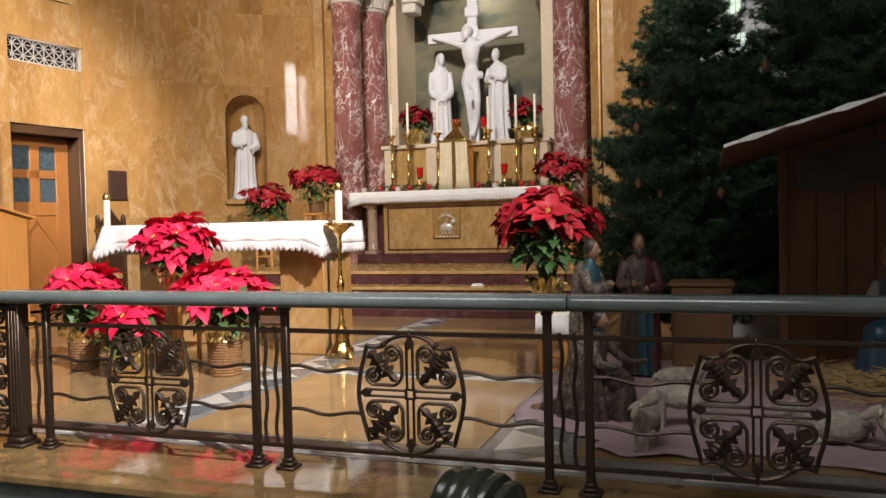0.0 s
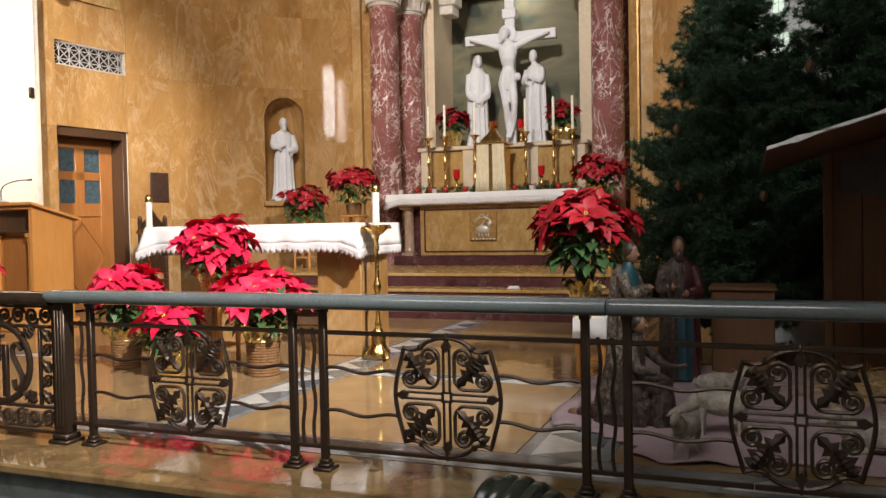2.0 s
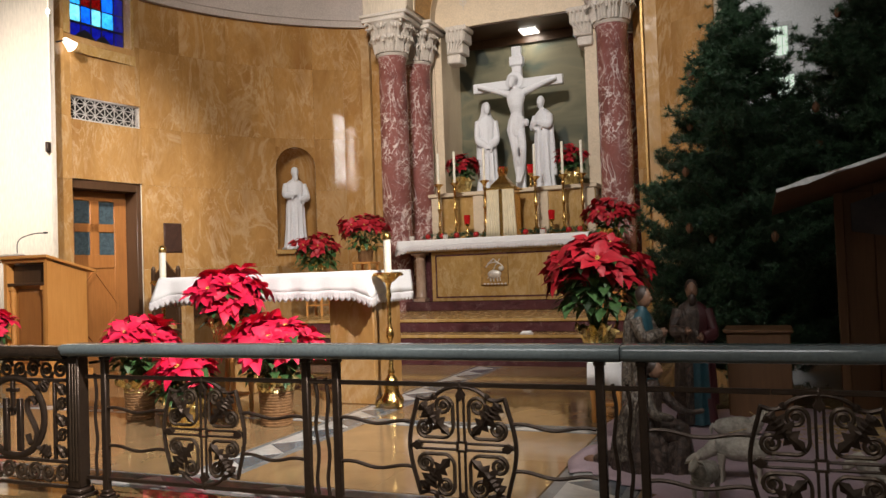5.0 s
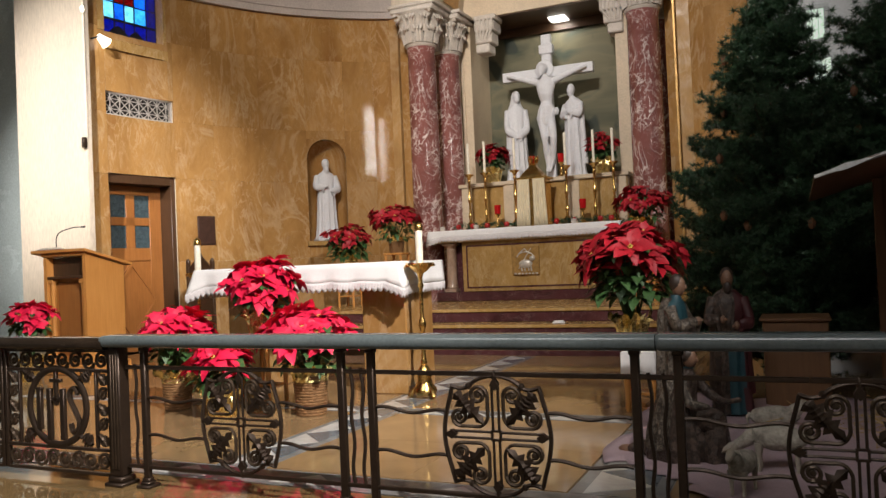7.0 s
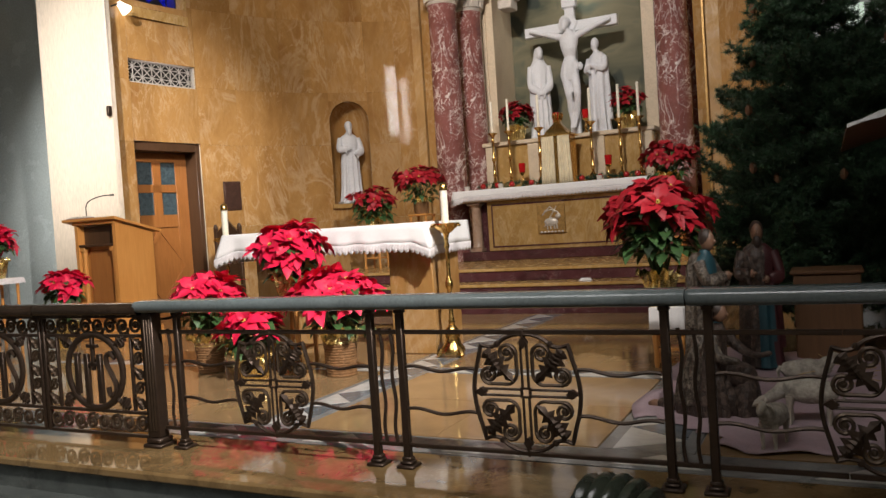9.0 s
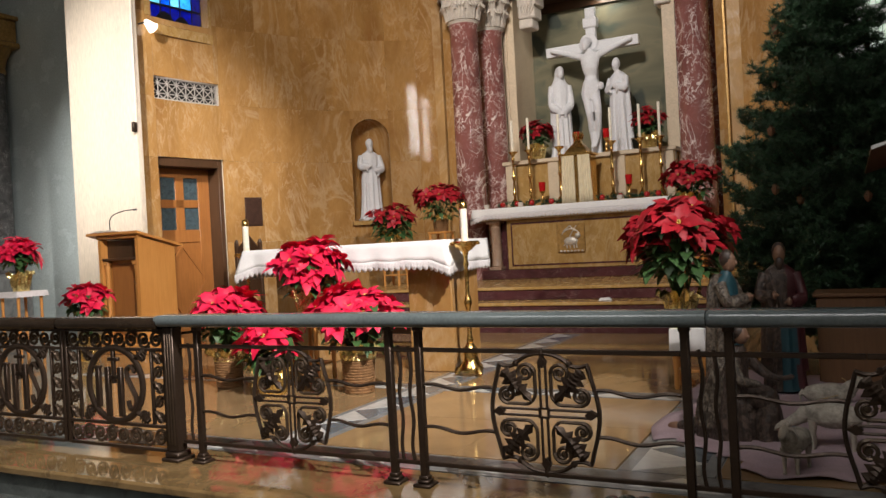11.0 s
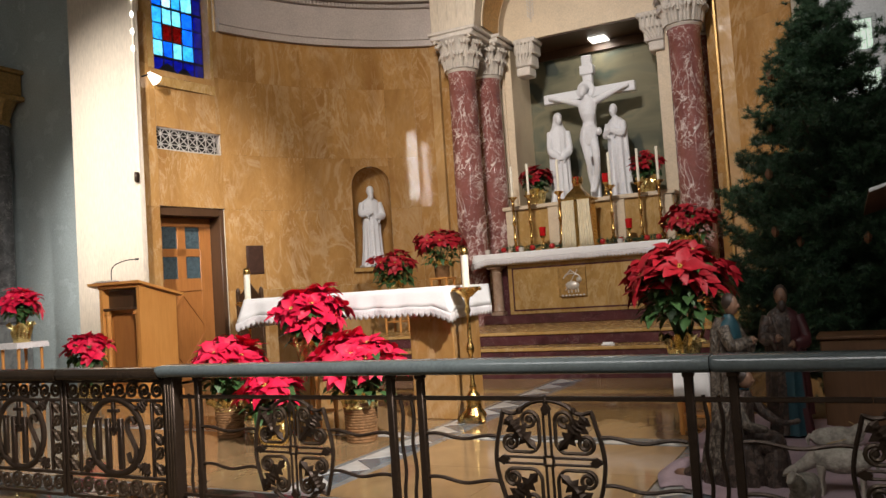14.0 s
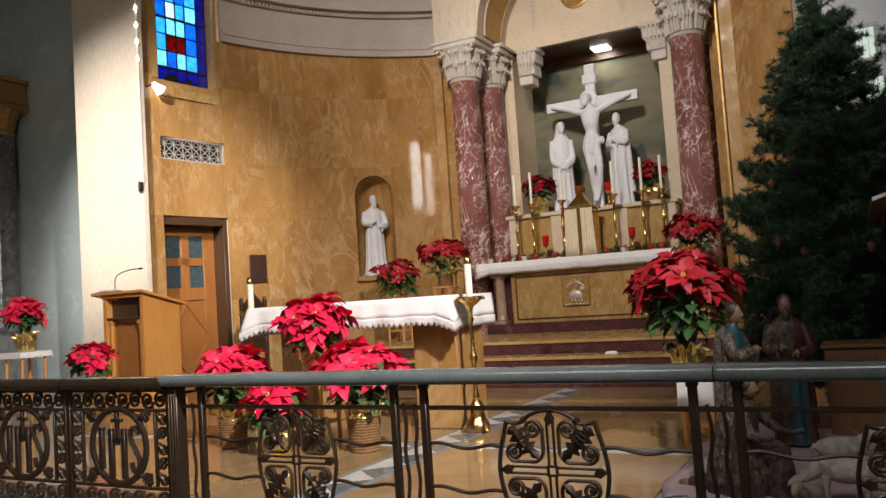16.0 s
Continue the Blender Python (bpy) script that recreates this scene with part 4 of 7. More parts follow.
def gate(x0, width):
    """One leaf of the gate, with an oval that holds three letters."""
    ob = thing("rail_gate", (x0, RY, 0), "closed dark bronze gate leaf with scrollwork and a lettered oval", "gate", "leaves of the rail gate")
    part("top_rail", handrail(0.004, width - 0.004).moved(Matrix.Translation((0, 0, -0.012))), DARKBRONZE, ob, "polished dark brown top rail")
    for a, b in ((0.005, 0.028), (width - 0.028, width - 0.005)):
        part("stile", G().box(a, b, -0.014, 0.014, 0.04, 0.725, 0.003), BRONZE, ob)
    for a in (0.115, width - 0.13):
        part("inner_stile", G().box(a, a + 0.015, -0.010, 0.010, 0.185, 0.605, 0.002), BRONZE, ob)
    for z in (0.045, 0.175, 0.605, 0.715):
        part("cross_rail", G().box(0.028, width - 0.028, -0.011, 0.011, z - 0.009, z + 0.009, 0.002), BRONZE, ob)
    n = 8
    for zc in (0.11, 0.66):
        for k in range(n):
            cx = 0.028 + (width - 0.056) * (k + 0.5) / n
            up = 1 if k % 2 else -1
            g = G().tube(spiral(cx, zc, 0.049, 0.012, 0.3 * up, 1.5 * up, 18), 0.0095, 6)
            g.ball((cx, 0, zc), 0.014, 8)
            g.tube([(cx + 0.03, 0, zc + 0.03 * up), (cx + 0.045, 0, zc + 0.045 * up)], [0.012, 0.004], 6)
            part("border_scroll", g, BRONZE_LIGHT, ob)
    for a in (0.072, width - 0.072):
        for k in range(5):
            z = 0.228 + 0.083 * k
            s = 1 if k % 2 else -1
            g = G().tube(spiral(a, z, 0.036, 0.010, 0.5, 1.4 * s, 16), 0.0085, 6)
            acanthus(g, a - 0.03 * s, z - 0.03, a + 0.03 * s, z + 0.035, 0.014)
            part("stile_scroll", g, BRONZE_LIGHT, ob)
    c, zc = width / 2, 0.40
    oval = [(c + 0.222 * math.cos(t), 0, zc + 0.212 * math.sin(t)) for t in [2 * math.pi * k / 40 for k in range(40)]]
    part("oval_ring", G().tube(oval, 0.020, 8, 0, 0.8, True), BRONZE, ob, "wide oval bronze ring")
    for sx in (-1, 1):
        for sz in (-1, 1):
            g = G()
            acanthus(g, c + sx * 0.262, zc + sz * 0.200, c + sx * 0.165, zc + sz * 0.150, 0.045)
            g.tube(spiral(c + sx * 0.225, zc + sz * 0.165, 0.035, 0.010, 0.6, 1.3 * sx * sz, 14), 0.008, 6)
            part("corner_leaf", g, BRONZE, ob)
    I = G().box(c - 0.158, c - 0.124, -0.012, 0.012, zc - 0.135, zc + 0.10, 0.003).box(c - 0.166, c - 0.116, -0.012, 0.012, zc + 0.09, zc + 0.105, 0.002)
    part("letter_i", I, BRONZE, ob)
    H = G().box(c - 0.078, c - 0.044, -0.012, 0.012, zc - 0.190, zc + 0.10, 0.003).box(c + 0.026, c + 0.060, -0.012, 0.012, zc - 0.185, zc + 0.10, 0.003)
    H.box(c - 0.045, c + 0.027, -0.010, 0.010, zc + 0.03, zc + 0.05, 0.002)
    part("letter_h", H, BRONZE, ob)
    s = [(c + 0.165, 0, zc + 0.075), (c + 0.135, 0, zc + 0.105), (c + 0.10, 0, zc + 0.085), (c + 0.10, 0, zc + 0.04), (c + 0.135, 0, zc - 0.02), (c + 0.165, 0, zc - 0.08), (c + 0.15, 0, zc - 0.13), (c + 0.115, 0, zc - 0.135), (c + 0.10, 0, zc - 0.09)]
    part("letter_s", G().tube(smooth_path(s, 5), 0.015, 6), BRONZE, ob)
    part("small_cross", G().box(c - 0.020, c + 0.002, -0.010, 0.010, zc + 0.005, zc + 0.20, 0.002).box(c - 0.052, c + 0.034, -0.010, 0.010, zc + 0.135, zc + 0.155, 0.002), BRONZE, ob)
    return ob


leaf = gate(-4.265, 0.845)
copy_thing(leaf, Matrix.Translation((-5.115, RY, 0)))

# dark green ribbed scroll that rises before the rail
pew = thing("scroll_post", (-0.250, 0.85, -0.34), "dark green polished post with a ribbed scroll head", "post")
part("shaft", G().box(-0.034, 0.034, -0.026, 0.026, 0, 1.075, 0.006), GREENSTONE, pew)
prof = []
for k in range(5):
    u = k / 5
    R = 0.075 + 0.05 * math.sin(math.pi * (0.15 + 0.7 * u))
    prof += [(R * 0.88, -0.12 + 0.044 * k), (R, -0.112 + 0.044 * k), (R * 1.03, -0.10 + 0.044 * k), (R, -0.088 + 0.044 * k)]
prof = [(0.05, -0.128)] + prof + [(0.085, 0.098), (0.07, 0.105), (0.02, 0.10)]
part("scroll_head", G().lathe(prof, n=32, at=Matrix.Translation((0, 0, 1.100)) @ Matrix.Scale(0.41, 4) @ Matrix.Rotation(radians(100), 4, "Y") @ Matrix.Rotation(radians(12), 4, "X")), GREENSTONE, pew, "ribbed scroll of dark green stone")

# ---- door, vent, window, plate ----


def apse_frame(a, r=AR):
    """A frame whose x runs along the wall to the right, y into the wall, z up."""
    x, y, _ = on_apse(a, 0, r)
    return Matrix.Translation((x, y, 0)) @ Matrix.Rotation(-radians(a), 4, "Z")


door = thing("door_1", apse_frame((DOOR[0] + DOOR[1]) / 2, AR + 0.02), "closed brown oak door with four small panes and a diamond panel", "door", kind="structure")
W = AR * radians(DOOR[1] - DOOR[0]) / 2
part("frame", G().box(-W - 0.012, -W + 0.004, -0.004, 0.34, 0, 2.575, 0.002).box(0.492, W + 0.006, -0.006, 0.34, 0, 2.575, 0.005).box(-W + 0.005, 0.491, -0.005, 0.34, 2.45, 2.575, 0.005), DARKWOOD, door, "dark wooden door frame")
L0, L1 = -W + 0.006, 0.489
y0 = 0.25
lw = L1 - L0
cxm = (L0 + L1) / 2
ST = 0.20
stl = G().box(L0, L0 + ST, y0, y0 + 0.05, 0.01, 2.445, 0.004).box(L1 - ST, L1, y0, y0 + 0.05, 0.01, 2.445, 0.004)
for z0, z1 in ((0.01, 0.2), (1.34, 1.53), (1.86, 1.98), (2.31, 2.445)):
    stl.box(L0 + ST, L1 - ST, y0, y0 + 0.05, z0, z1, 0.004)
stl.box(cxm - 0.07, cxm + 0.07, y0, y0 + 0.05, 1.53, 2.31, 0.004)
part("leaf_frame", stl, DOORWOOD, door)
for i in (0, 1):
    for za, zb in ((1.53, 1.86), (1.98, 2.31)):
        xa, xb = (L0 + ST, cxm - 0.07) if i == 0 else (cxm + 0.07, L1 - ST)
        part("pane", G().box(xa, xb, y0 + 0.02, y0 + 0.03, za, zb), TEALPANE, door, "blue-grey textured glass pane")
part("lower_panel", G().box(L0 + ST, L1 - ST, y0 + 0.02, y0 + 0.04, 0.2, 1.34), DOORWOOD, door)
zc = 0.76
for sx in (-1, 1):
    for sz in (-1, 1):
        a, b = Vector((cxm, zc + sz * 0.54, 0)), Vector((cxm + sx * (lw / 2 - 0.115), zc, 0))
        part("diamond_rail", G().tube([(a.x, y0 + 0.014, a.y), (b.x, y0 + 0.014, b.y)], 0.032, 4), DOORWOOD, door)
part("handle", G().tube([(L0 + 0.055, y0 - 0.05, 1.05), (L0 + 0.055, y0 - 0.05, 1.2)], 0.012, 8).box(L0 + 0.035, L0 + 0.075, y0 - 0.012, y0, 1.0, 1.25, 0.004), BRASS, door)
# near-black sheet in place of the unlit depth behind the leaf
part("void", G().box(-W, W, 0.345, 0.385, 0, 2.56), VOID, door, "near-black sheet that stands for the dark behind the door")

vent = thing("wall_vent", apse_frame((VENT[0] + VENT[1]) / 2, AR), "pale metal ventilation grille with star pattern in the marble wall", "vent")
VW = AR * radians(VENT[1] - VENT[0]) / 2
vh = (VENT[3] - VENT[2]) / 2
vz = (VENT[3] + VENT[2]) / 2
# the shade inside the vent is a near-black sheet
part("cavity", G().box(-VW, VW, 0.10, 0.12, vz - vh, vz + vh), VOID, vent, "near-black sheet that stands for the dark behind the grille")
part("grille_frame", G().box(-VW, VW, 0.0, 0.05, vz + vh - 0.02, vz + vh, 0.003).box(-VW, VW, 0.0, 0.05, vz - vh, vz - vh + 0.02, 0.003).box(-VW, -VW + 0.02, 0, 0.05, vz - vh + 0.02, vz + vh - 0.02).box(VW - 0.02, VW, 0, 0.05, vz - vh + 0.02, vz + vh - 0.02), VENTMETAL, vent)
n = 7
cw = (2 * VW - 0.04) / n
ch = (2 * vh - 0.04) / 2
cell = G()
for a in (0, 45, 90, 135):
    dx, dz = math.cos(radians(a)), math.sin(radians(a))
    k = cw / 2 / max(abs(dx), abs(dz))
    cell.tube([(-dx * k, 0.02, -dz * k * ch / cw), (dx * k, 0.02, dz * k * ch / cw)], 0.0075, 4)
cell.lathe([(0.0, 0), (0.018, 0), (0.014, 0.008), (0.0, 0.010)], n=10, at=Matrix.Translation((0, 0.016, 0)) @ Matrix.Rotation(math.pi / 2, 4, "X"))
cell_me = cell.mesh("star", VENTMETAL)
for i in range(n):
    for j in (0, 1):
        part("star", cell_me, None, vent, at=Matrix.Translation((-VW + 0.02 + cw * (i + 0.5), 0, vz - vh + 0.02 + ch * (j + 0.5))))

win = thing("window_1", apse_frame((WINDOW[0] + WINDOW[1]) / 2, AR), "tall blue stained-glass window in a pale stone frame", "window", kind="structure")
WW = AR * radians(WINDOW[1] - WINDOW[0]) / 2
GX0, GX1 = -0.455, 0.523
part("reveal", G().box(-WW - 0.10, GX0, -0.03, 0.34, 4.57, 7.6, 0.012).box(GX1, WW + 0.03, -0.03, 0.34, 4.57, 7.6, 0.012), YELLOW, win, "honey marble jamb")
part("moulding", G().tube([(WW + 0.075, -0.006, 4.32), (WW + 0.075, -0.006, 7.6)], 0.022, 8), YELLOW, win, "thin rounded marble edge")
part("sill", G().add([(x, y, z) for x in (-WW - 0.10, WW + 0.03) for y, z in ((-0.035, 4.33), (0.34, 4.33), (0.34, 4.60), (0.14, 4.565), (-0.035, 4.47))], [(0, 1, 2, 3, 4), (9, 8, 7, 6, 5), (0, 4, 9, 5), (4, 3, 8, 9), (3, 2, 7, 8), (2, 1, 6, 7), (1, 0, 5, 6)]), YELLOW, win, "sloping honey marble sill")
BLUES = [(0.02, 0.12, 0.62), (0.04, 0.28, 0.80), (0.14, 0.50, 0.90), (0.36, 0.72, 0.95), (0.01, 0.04, 0.35), (0.62, 0.84, 0.95)]


def stained(name, c):
    """Coloured glass: the daylight behind it shows through in its colour."""
    n = Nodes(name)
    tr = n.t.nodes.new("ShaderNodeBsdfTranslucent")
    pat = n.ramp(n.noise(18, 4, 0.6, 0.6), [(0.3, scaled(c, 0.6)), (0.7, scaled(c, 1.25))])
    n.link(pat, tr.inputs[0])
    clear = n.t.nodes.new("ShaderNodeBsdfTransparent")
    n.link(pat, clear.inputs[0])
    mx, mg = n.t.nodes.new("ShaderNodeMixShader"), n.t.nodes.new("ShaderNodeMixShader")
    mx.inputs[0].default_value = 0.6
    n.link(tr.outputs[0], mx.inputs[1])
    n.link(clear.outputs[0], mx.inputs[2])
    mg.inputs[0].default_value = 0.06
    gl = n.t.nodes.new("ShaderNodeBsdfGlossy")
    gl.inputs["Roughness"].default_value = 0.15
    n.link(mx.outputs[0], mg.inputs[1])
    n.link(gl.outputs[0], mg.inputs[2])
    n.link(mg.outputs[0], n.t.nodes["Material Output"].inputs[0])
    return n.m


GLASS = [stained("blue_glass", c) for c in BLUES]
REDPANE = stained("dark_red_glass", (0.25, 0.02, 0.02))
DAY = glow("daylight_sky", (0.85, 0.93, 1.0), 4.0)
rng = random.Random(5)
gz0, gh = 4.57, 0.255
EDGES = [GX0 + (GX1 - GX0) * u for u in (0.0, 0.07, 0.28, 0.45, 0.62, 0.83, 1.0)]
for j in range(12):
    i = 0
    while i < 6:
        edge = i in (0, 5) or j == 0
        wide = 2 if j in (2, 8) and i == 2 else 1
        m = REDPANE if wide == 2 else rng.choice([GLASS[0], GLASS[4], GLASS[4]]) if edge else rng.choice([GLASS[1], GLASS[2], GLASS[2], GLASS[3], GLASS[3], GLASS[5]])
        part("pane", G().box(EDGES[i] + 0.007, EDGES[i + wide] - 0.007, 0.15, 0.156, gz0 + gh * j + 0.007, gz0 + gh * (j + 1) - 0.007), m, win, "dark red figured pane" if wide == 2 else "")
        i += wide
for xm, half, tall in ((EDGES[2] + 0.06, 0.20, 0.17), (EDGES[4] + 0.02, 0.16, 0.14)):
    hill = [(xm + half * u, gz0 + 0.005 + tall * (1 - abs(u) ** 1.5)) for u in (-1, -0.6, -0.3, 0, 0.3, 0.6, 1)]
    part("hill_pane", G().prism(hill, 0.139, 0.147), BLACK, win, "dark painted pane shaped like a hill")
came = G()
for x in EDGES:
    came.box(x - 0.008, x + 0.008, 0.143, 0.163, gz0, 7.6)
for j in range(13):
    k = 0.016 if j in (1, 4, 7, 10) else 0.007
    came.box(GX0, GX1, 0.141, 0.165, gz0 + gh * j - k, gz0 + gh * j + k)
part("lead_cames", came, BLACK, win, "dark lead bars")
solo("backdrop", G().box(-0.9, 0.9, 0.0, 0.02, 4.2, 8.0), DAY, "bright daylight outside the stained-glass window", "sky", "structure", at=apse_frame((WINDOW[0] + WINDOW[1]) / 2, AR + 0.55))
solo("wall_outer", G().box(-0.88, 1.2, 0, 0.1, 0, 9.0), GREYWALL, "plain outer wall behind the apse", "wall", "structure", at=apse_frame(-80, AR + 0.7))

g = G().box(-0.145, 0.145, -0.02, 0.01, 1.55, 2.0, 0.006).box(-0.125, 0.125, -0.026, -0.02, 1.57, 1.98, 0.003)
solo("wall_plate", g, PLAQUE, "dark bronze plate fixed to the marble wall", "plate", at=apse_frame(-67.6, AR))

lamp = thing("flood_lamp", apse_frame(-89, AR - 0.03), "small white flood lamp on the stone pier, switched on", "lamp")
part("arm", G().tube([(0.02, 0.02, 4.40), (0.06, -0.10, 4.42)], 0.012, 8), BLACK, lamp)
part("shade", G().lathe([(0.05, 0), (0.06, 0.05), (0.105, 0.19), (0.11, 0.20), (0.095, 0.195), (0.05, 0.08)], n=20, at=Matrix.Translation((0.06, -0.08, 4.43)) @ Matrix.Scale(0.75, 4) @ Matrix.Rotation(radians(118), 4, "Y")), LITSHADE, lamp, "lit white bell shade")
part("bulb", G().ball((0.15, -0.08, 4.385), 0.045, 12), LAMPGLOW, lamp, "lit bulb")
g = G()
wire = [(-8.632, 7.705, 3.0 + 0.15 * k) for k in range(22)]
solo("wire_conduit", G().tube(wire, 0.004, 6), CARVED, "thin pale cable along the edge of the pier", "cable")
g = G().box(-8.67, -8.625, 7.63, 7.70, 2.86, 3.0, 0.01)
solo("wall_bracket", g, BRONZE, "small dark bracket on the edge of the pier", "bracket")
for k in range(7):
    g = G().lathe([(0.012, 0), (0.02, 0.015), (0.022, 0.035), (0.012, 0.06), (0.004, 0.07)], n=10, x=-8.625, y=7.68, z=4.70 + 0.24 * k)
    solo("small_light", g, LAMPGLOW, "small lit bulb on the edge of the pier", "lamp", group="bulbs along the pier")

# twin tall windows in the side wall of the nave, mirrored in the polished marble
for yc in (-8.7, -5.25, -4.87):
    nw = thing("window_nave", (7.995, yc, 0), "tall narrow nave window of bright clear glass", "window", kind="structure")
    part("glass", G().box(-0.02, 0.0, -0.15, 0.15, 5.3, 8.3), NAVEGLASS, nw, "bright daylit glass")
    part("frame", G().box(-0.06, 0.0, -0.20, -0.152, 5.2, 8.4, 0.005).box(-0.06, 0.0, 0.152, 0.20, 5.2, 8.4, 0.005).box(-0.06, 0.0, -0.15, 0.15, 5.2, 5.298, 0.005).box(-0.06, 0.0, -0.15, 0.15, 8.302, 8.4, 0.005), DARKWOOD, nw)
    for z in (6.05, 6.8, 7.55):
        part("glazing_bar", G().box(-0.045, -0.021, -0.15, 0.15, z - 0.03, z + 0.03), BLACK, nw)
# window reflections high in the transept wall, modelled as small glowing leaded shapes
for x, z0, z1 in ((0.30, 3.86, 4.26), (0.36, 3.22, 3.60)):
    tw = thing("window_transept", (x, 11.545, 0), "small glowing shape that stands for a window reflection in the grey wall", "window", kind="structure")
    part("frame", G().box(-0.13, 0.19, -0.03, 0.0, z0 - 0.05, z0, 0.004).box(-0.13, 0.19, -0.03, 0.0, z1, z1 + 0.05, 0.004).box(-0.13, -0.08, -0.03, 0.0, z0, z1, 0.004).box(0.14, 0.19, -0.03, 0.0, z0, z1, 0.004), GREYWALL, tw)
    for k in range(3):
        part("pane", G().box(-0.075 + 0.072 * k, -0.012 + 0.072 * k, -0.012, -0.003, z0 + 0.005, z1 - 0.005), PALEREFLEX, tw, "pale greenish glowing strip of the reflection")

# ---- cloths, altars ----


def hem(g, row, pitch, drop):
    """Lace that hangs from the last row of a cloth in a scalloped edge, with small eyelets pressed in."""
    P = [Vector(c) for c in row]
    run = [0.0]
    for a, b in zip(P, P[1:]):
        run.append(run[-1] + (b - a).length)
    n = max(2, round(run[-1] / pitch)) * 8
    p = []
    k = 0
    for i in range(n + 1):
        d = run[-1] * i / n
        while k < len(run) - 2 and run[k + 1] < d:
            k += 1
        c = P[k].lerp(P[k + 1], (d - run[k]) / max(1e-6, run[k + 1] - run[k]))
        tongue = abs(math.sin(math.pi * i / 8)) ** 0.5
        for u in (0.0, 0.35, 0.6, 1.0):
            p.append((c.x, c.y - 0.003 + 0.003 * math.sin(i * 1.57 + u * 5), c.z + 0.004 - drop * u * (0.62 + 0.38 * tongue)))
    return g.add(p, [(4 * i + k, 4 * i + 4 + k, 4 * i + 5 + k, 4 * i + 1 + k) for i in range(n) for k in range(3)])


def cloth(name, x0, x1, y0, y1, z, hang, side, label, waves=9, flare=0.05, lace_drop=0.07):
    """A tablecloth: a flat top, a front and two sides that hang in soft folds, with a lace hem."""
    ob = thing(name, None, label, "tablecloth")
    nx, g = 96, G()
    rows = []
    prof = [(y1, z, 0), (y0 + 0.012, z, 0), (y0 + 0.002, z - 0.004, 0)] + [(y0 - 0.006 - 0.012 * k, z - 0.014 - (hang - 0.014) * k, k) for k in (0.0, 0.25, 0.5, 0.75, 1.0)]
    for y, zz, k in prof:
        row = []
        for i in range(nx + 1):
            u = i / nx
            x = x0 + (x1 - x0) * u
            e = max(0, 1 - min(u, 1 - u) * 16)
            fold = k * (0.006 * math.sin(u * waves * 2.1 * math.pi + 0.7) + 0.004 * math.sin(u * waves * 5.3 + 1)) * (1 - e)
            row.append((x + k * e * flare * (-1 if u < 0.5 else 1), y - fold - k * e * flare * 0.7, zz - k * e * 0.07 - k * 0.004 * math.sin(u * 43)))
        rows.append(row)
    n = nx + 1
    p = [c for row in rows for c in row]
    q = [(r * n + i, r * n + i + 1, r * n + n + i + 1, r * n + n + i) for r in range(len(rows) - 1) for i in range(nx)]
    g.add(p, q)
    sides = []
    for s, x in ((-1, x0), (1, x1)):
        ny = 18
        p = []
        for lvl in range(2, 8):
            k = prof[lvl][2]
            zz = z - 0.004 if lvl == 2 else z - 0.014 - (side - 0.014) * k
            for j in range(ny + 1):
                v = j / ny
                e = max(0, 1 - v * 8)
                p.append(rows[lvl][0 if s < 0 else -1] if j == 0 else (x + s * (0.004 + 0.012 * k + k * e * flare + 0.010 * k * math.sin(v * 15)), y0 + (y1 - y0) * v - k * e * flare * 0.7, zz - k * e * 0.03))
        m = ny + 1
        sides.append((s, p[-m:]))
        g.add(p, [(r * m + j, r * m + j + 1, r * m + m + j + 1, r * m + m + j) for r in range(5) for j in range(ny)])
    top = part("linen", g, LINEN, ob)
    sol = top.modifiers.new("thick", "SOLIDIFY")
    sol.thickness = 0.004
    lace = G()
    hem(lace, rows[-1], 0.056, lace_drop)
    for s, row in sides:
        hem(lace, row, 0.056, lace_drop)
    lo = part("lace_hem", lace, LACE, ob, "scalloped white lace hem")
    lo.modifiers.new("thick", "SOLIDIFY").thickness = 0.003
    return ob


# high altar against the back wall
high = thing("high_altar", (0, 0, PLAT), "yellow marble high altar with corner colonnettes on a dark red plinth", "altar")
part("plinth", G().box(-5.28, -2.36, 11.40, 12.34, 0, 0.145, 0.01), DARKRED, high, "dark red marble plinth")
part("core", G().box(-5.0, -2.62, 11.62, 12.34, 0.146, 0.93), DARKRED, high)
part("frontal", G().box(-4.84, -2.74, 11.46, 11.61, 0.146, 0.925, 0.008), YELLOW, high, "framed yellow marble frontal")
g = G()
for x0, x1, z0, z1 in ((-4.77, -2.81, 0.20, 0.222), (-4.77, -2.81, 0.85, 0.872), (-4.77, -4.748, 0.222, 0.85), (-2.832, -2.81, 0.222, 0.85)):
    g.box(x0, x1, 11.452, 11.458, z0, z1)
part("inlay_border", g, DARKRED, high, "thin dark inlaid border")
for x in (-5.06, -2.56):
    part("colonnette", G().box(x - 0.10, x + 0.10, 11.44, 11.64, 0.146, 0.20, 0.006).lathe([(0.085, 0.20), (0.095, 0.22), (0.08, 0.25), (0.078, 0.80), (0.085, 0.82), (0.075, 0.83), (0.10, 0.88)], x=x, y=11.54, n=20).box(x - 0.115, x + 0.115, 11.42, 11.66, 0.88, 0.925, 0.008), BROWNVEIN, high, "short brown-veined marble colonnette")
part("mensa", G().box(-5.34, -2.32, 11.40, 12.34, 0.926, 1.105, 0.015), CREAM, high, "thick stone altar slab")
pl = part("plaque", G().box(-4.01, -3.575, 11.425, 11.451, 0.385, 0.815, 0.006), GILT, high, "square relief plaque of a lamb with a banner")
lamb = G().ball((-3.79, 11.42, 0.55), (0.11, 0.03, 0.065), 14).ball((-3.68, 11.415, 0.63), (0.045, 0.03, 0.04), 10)
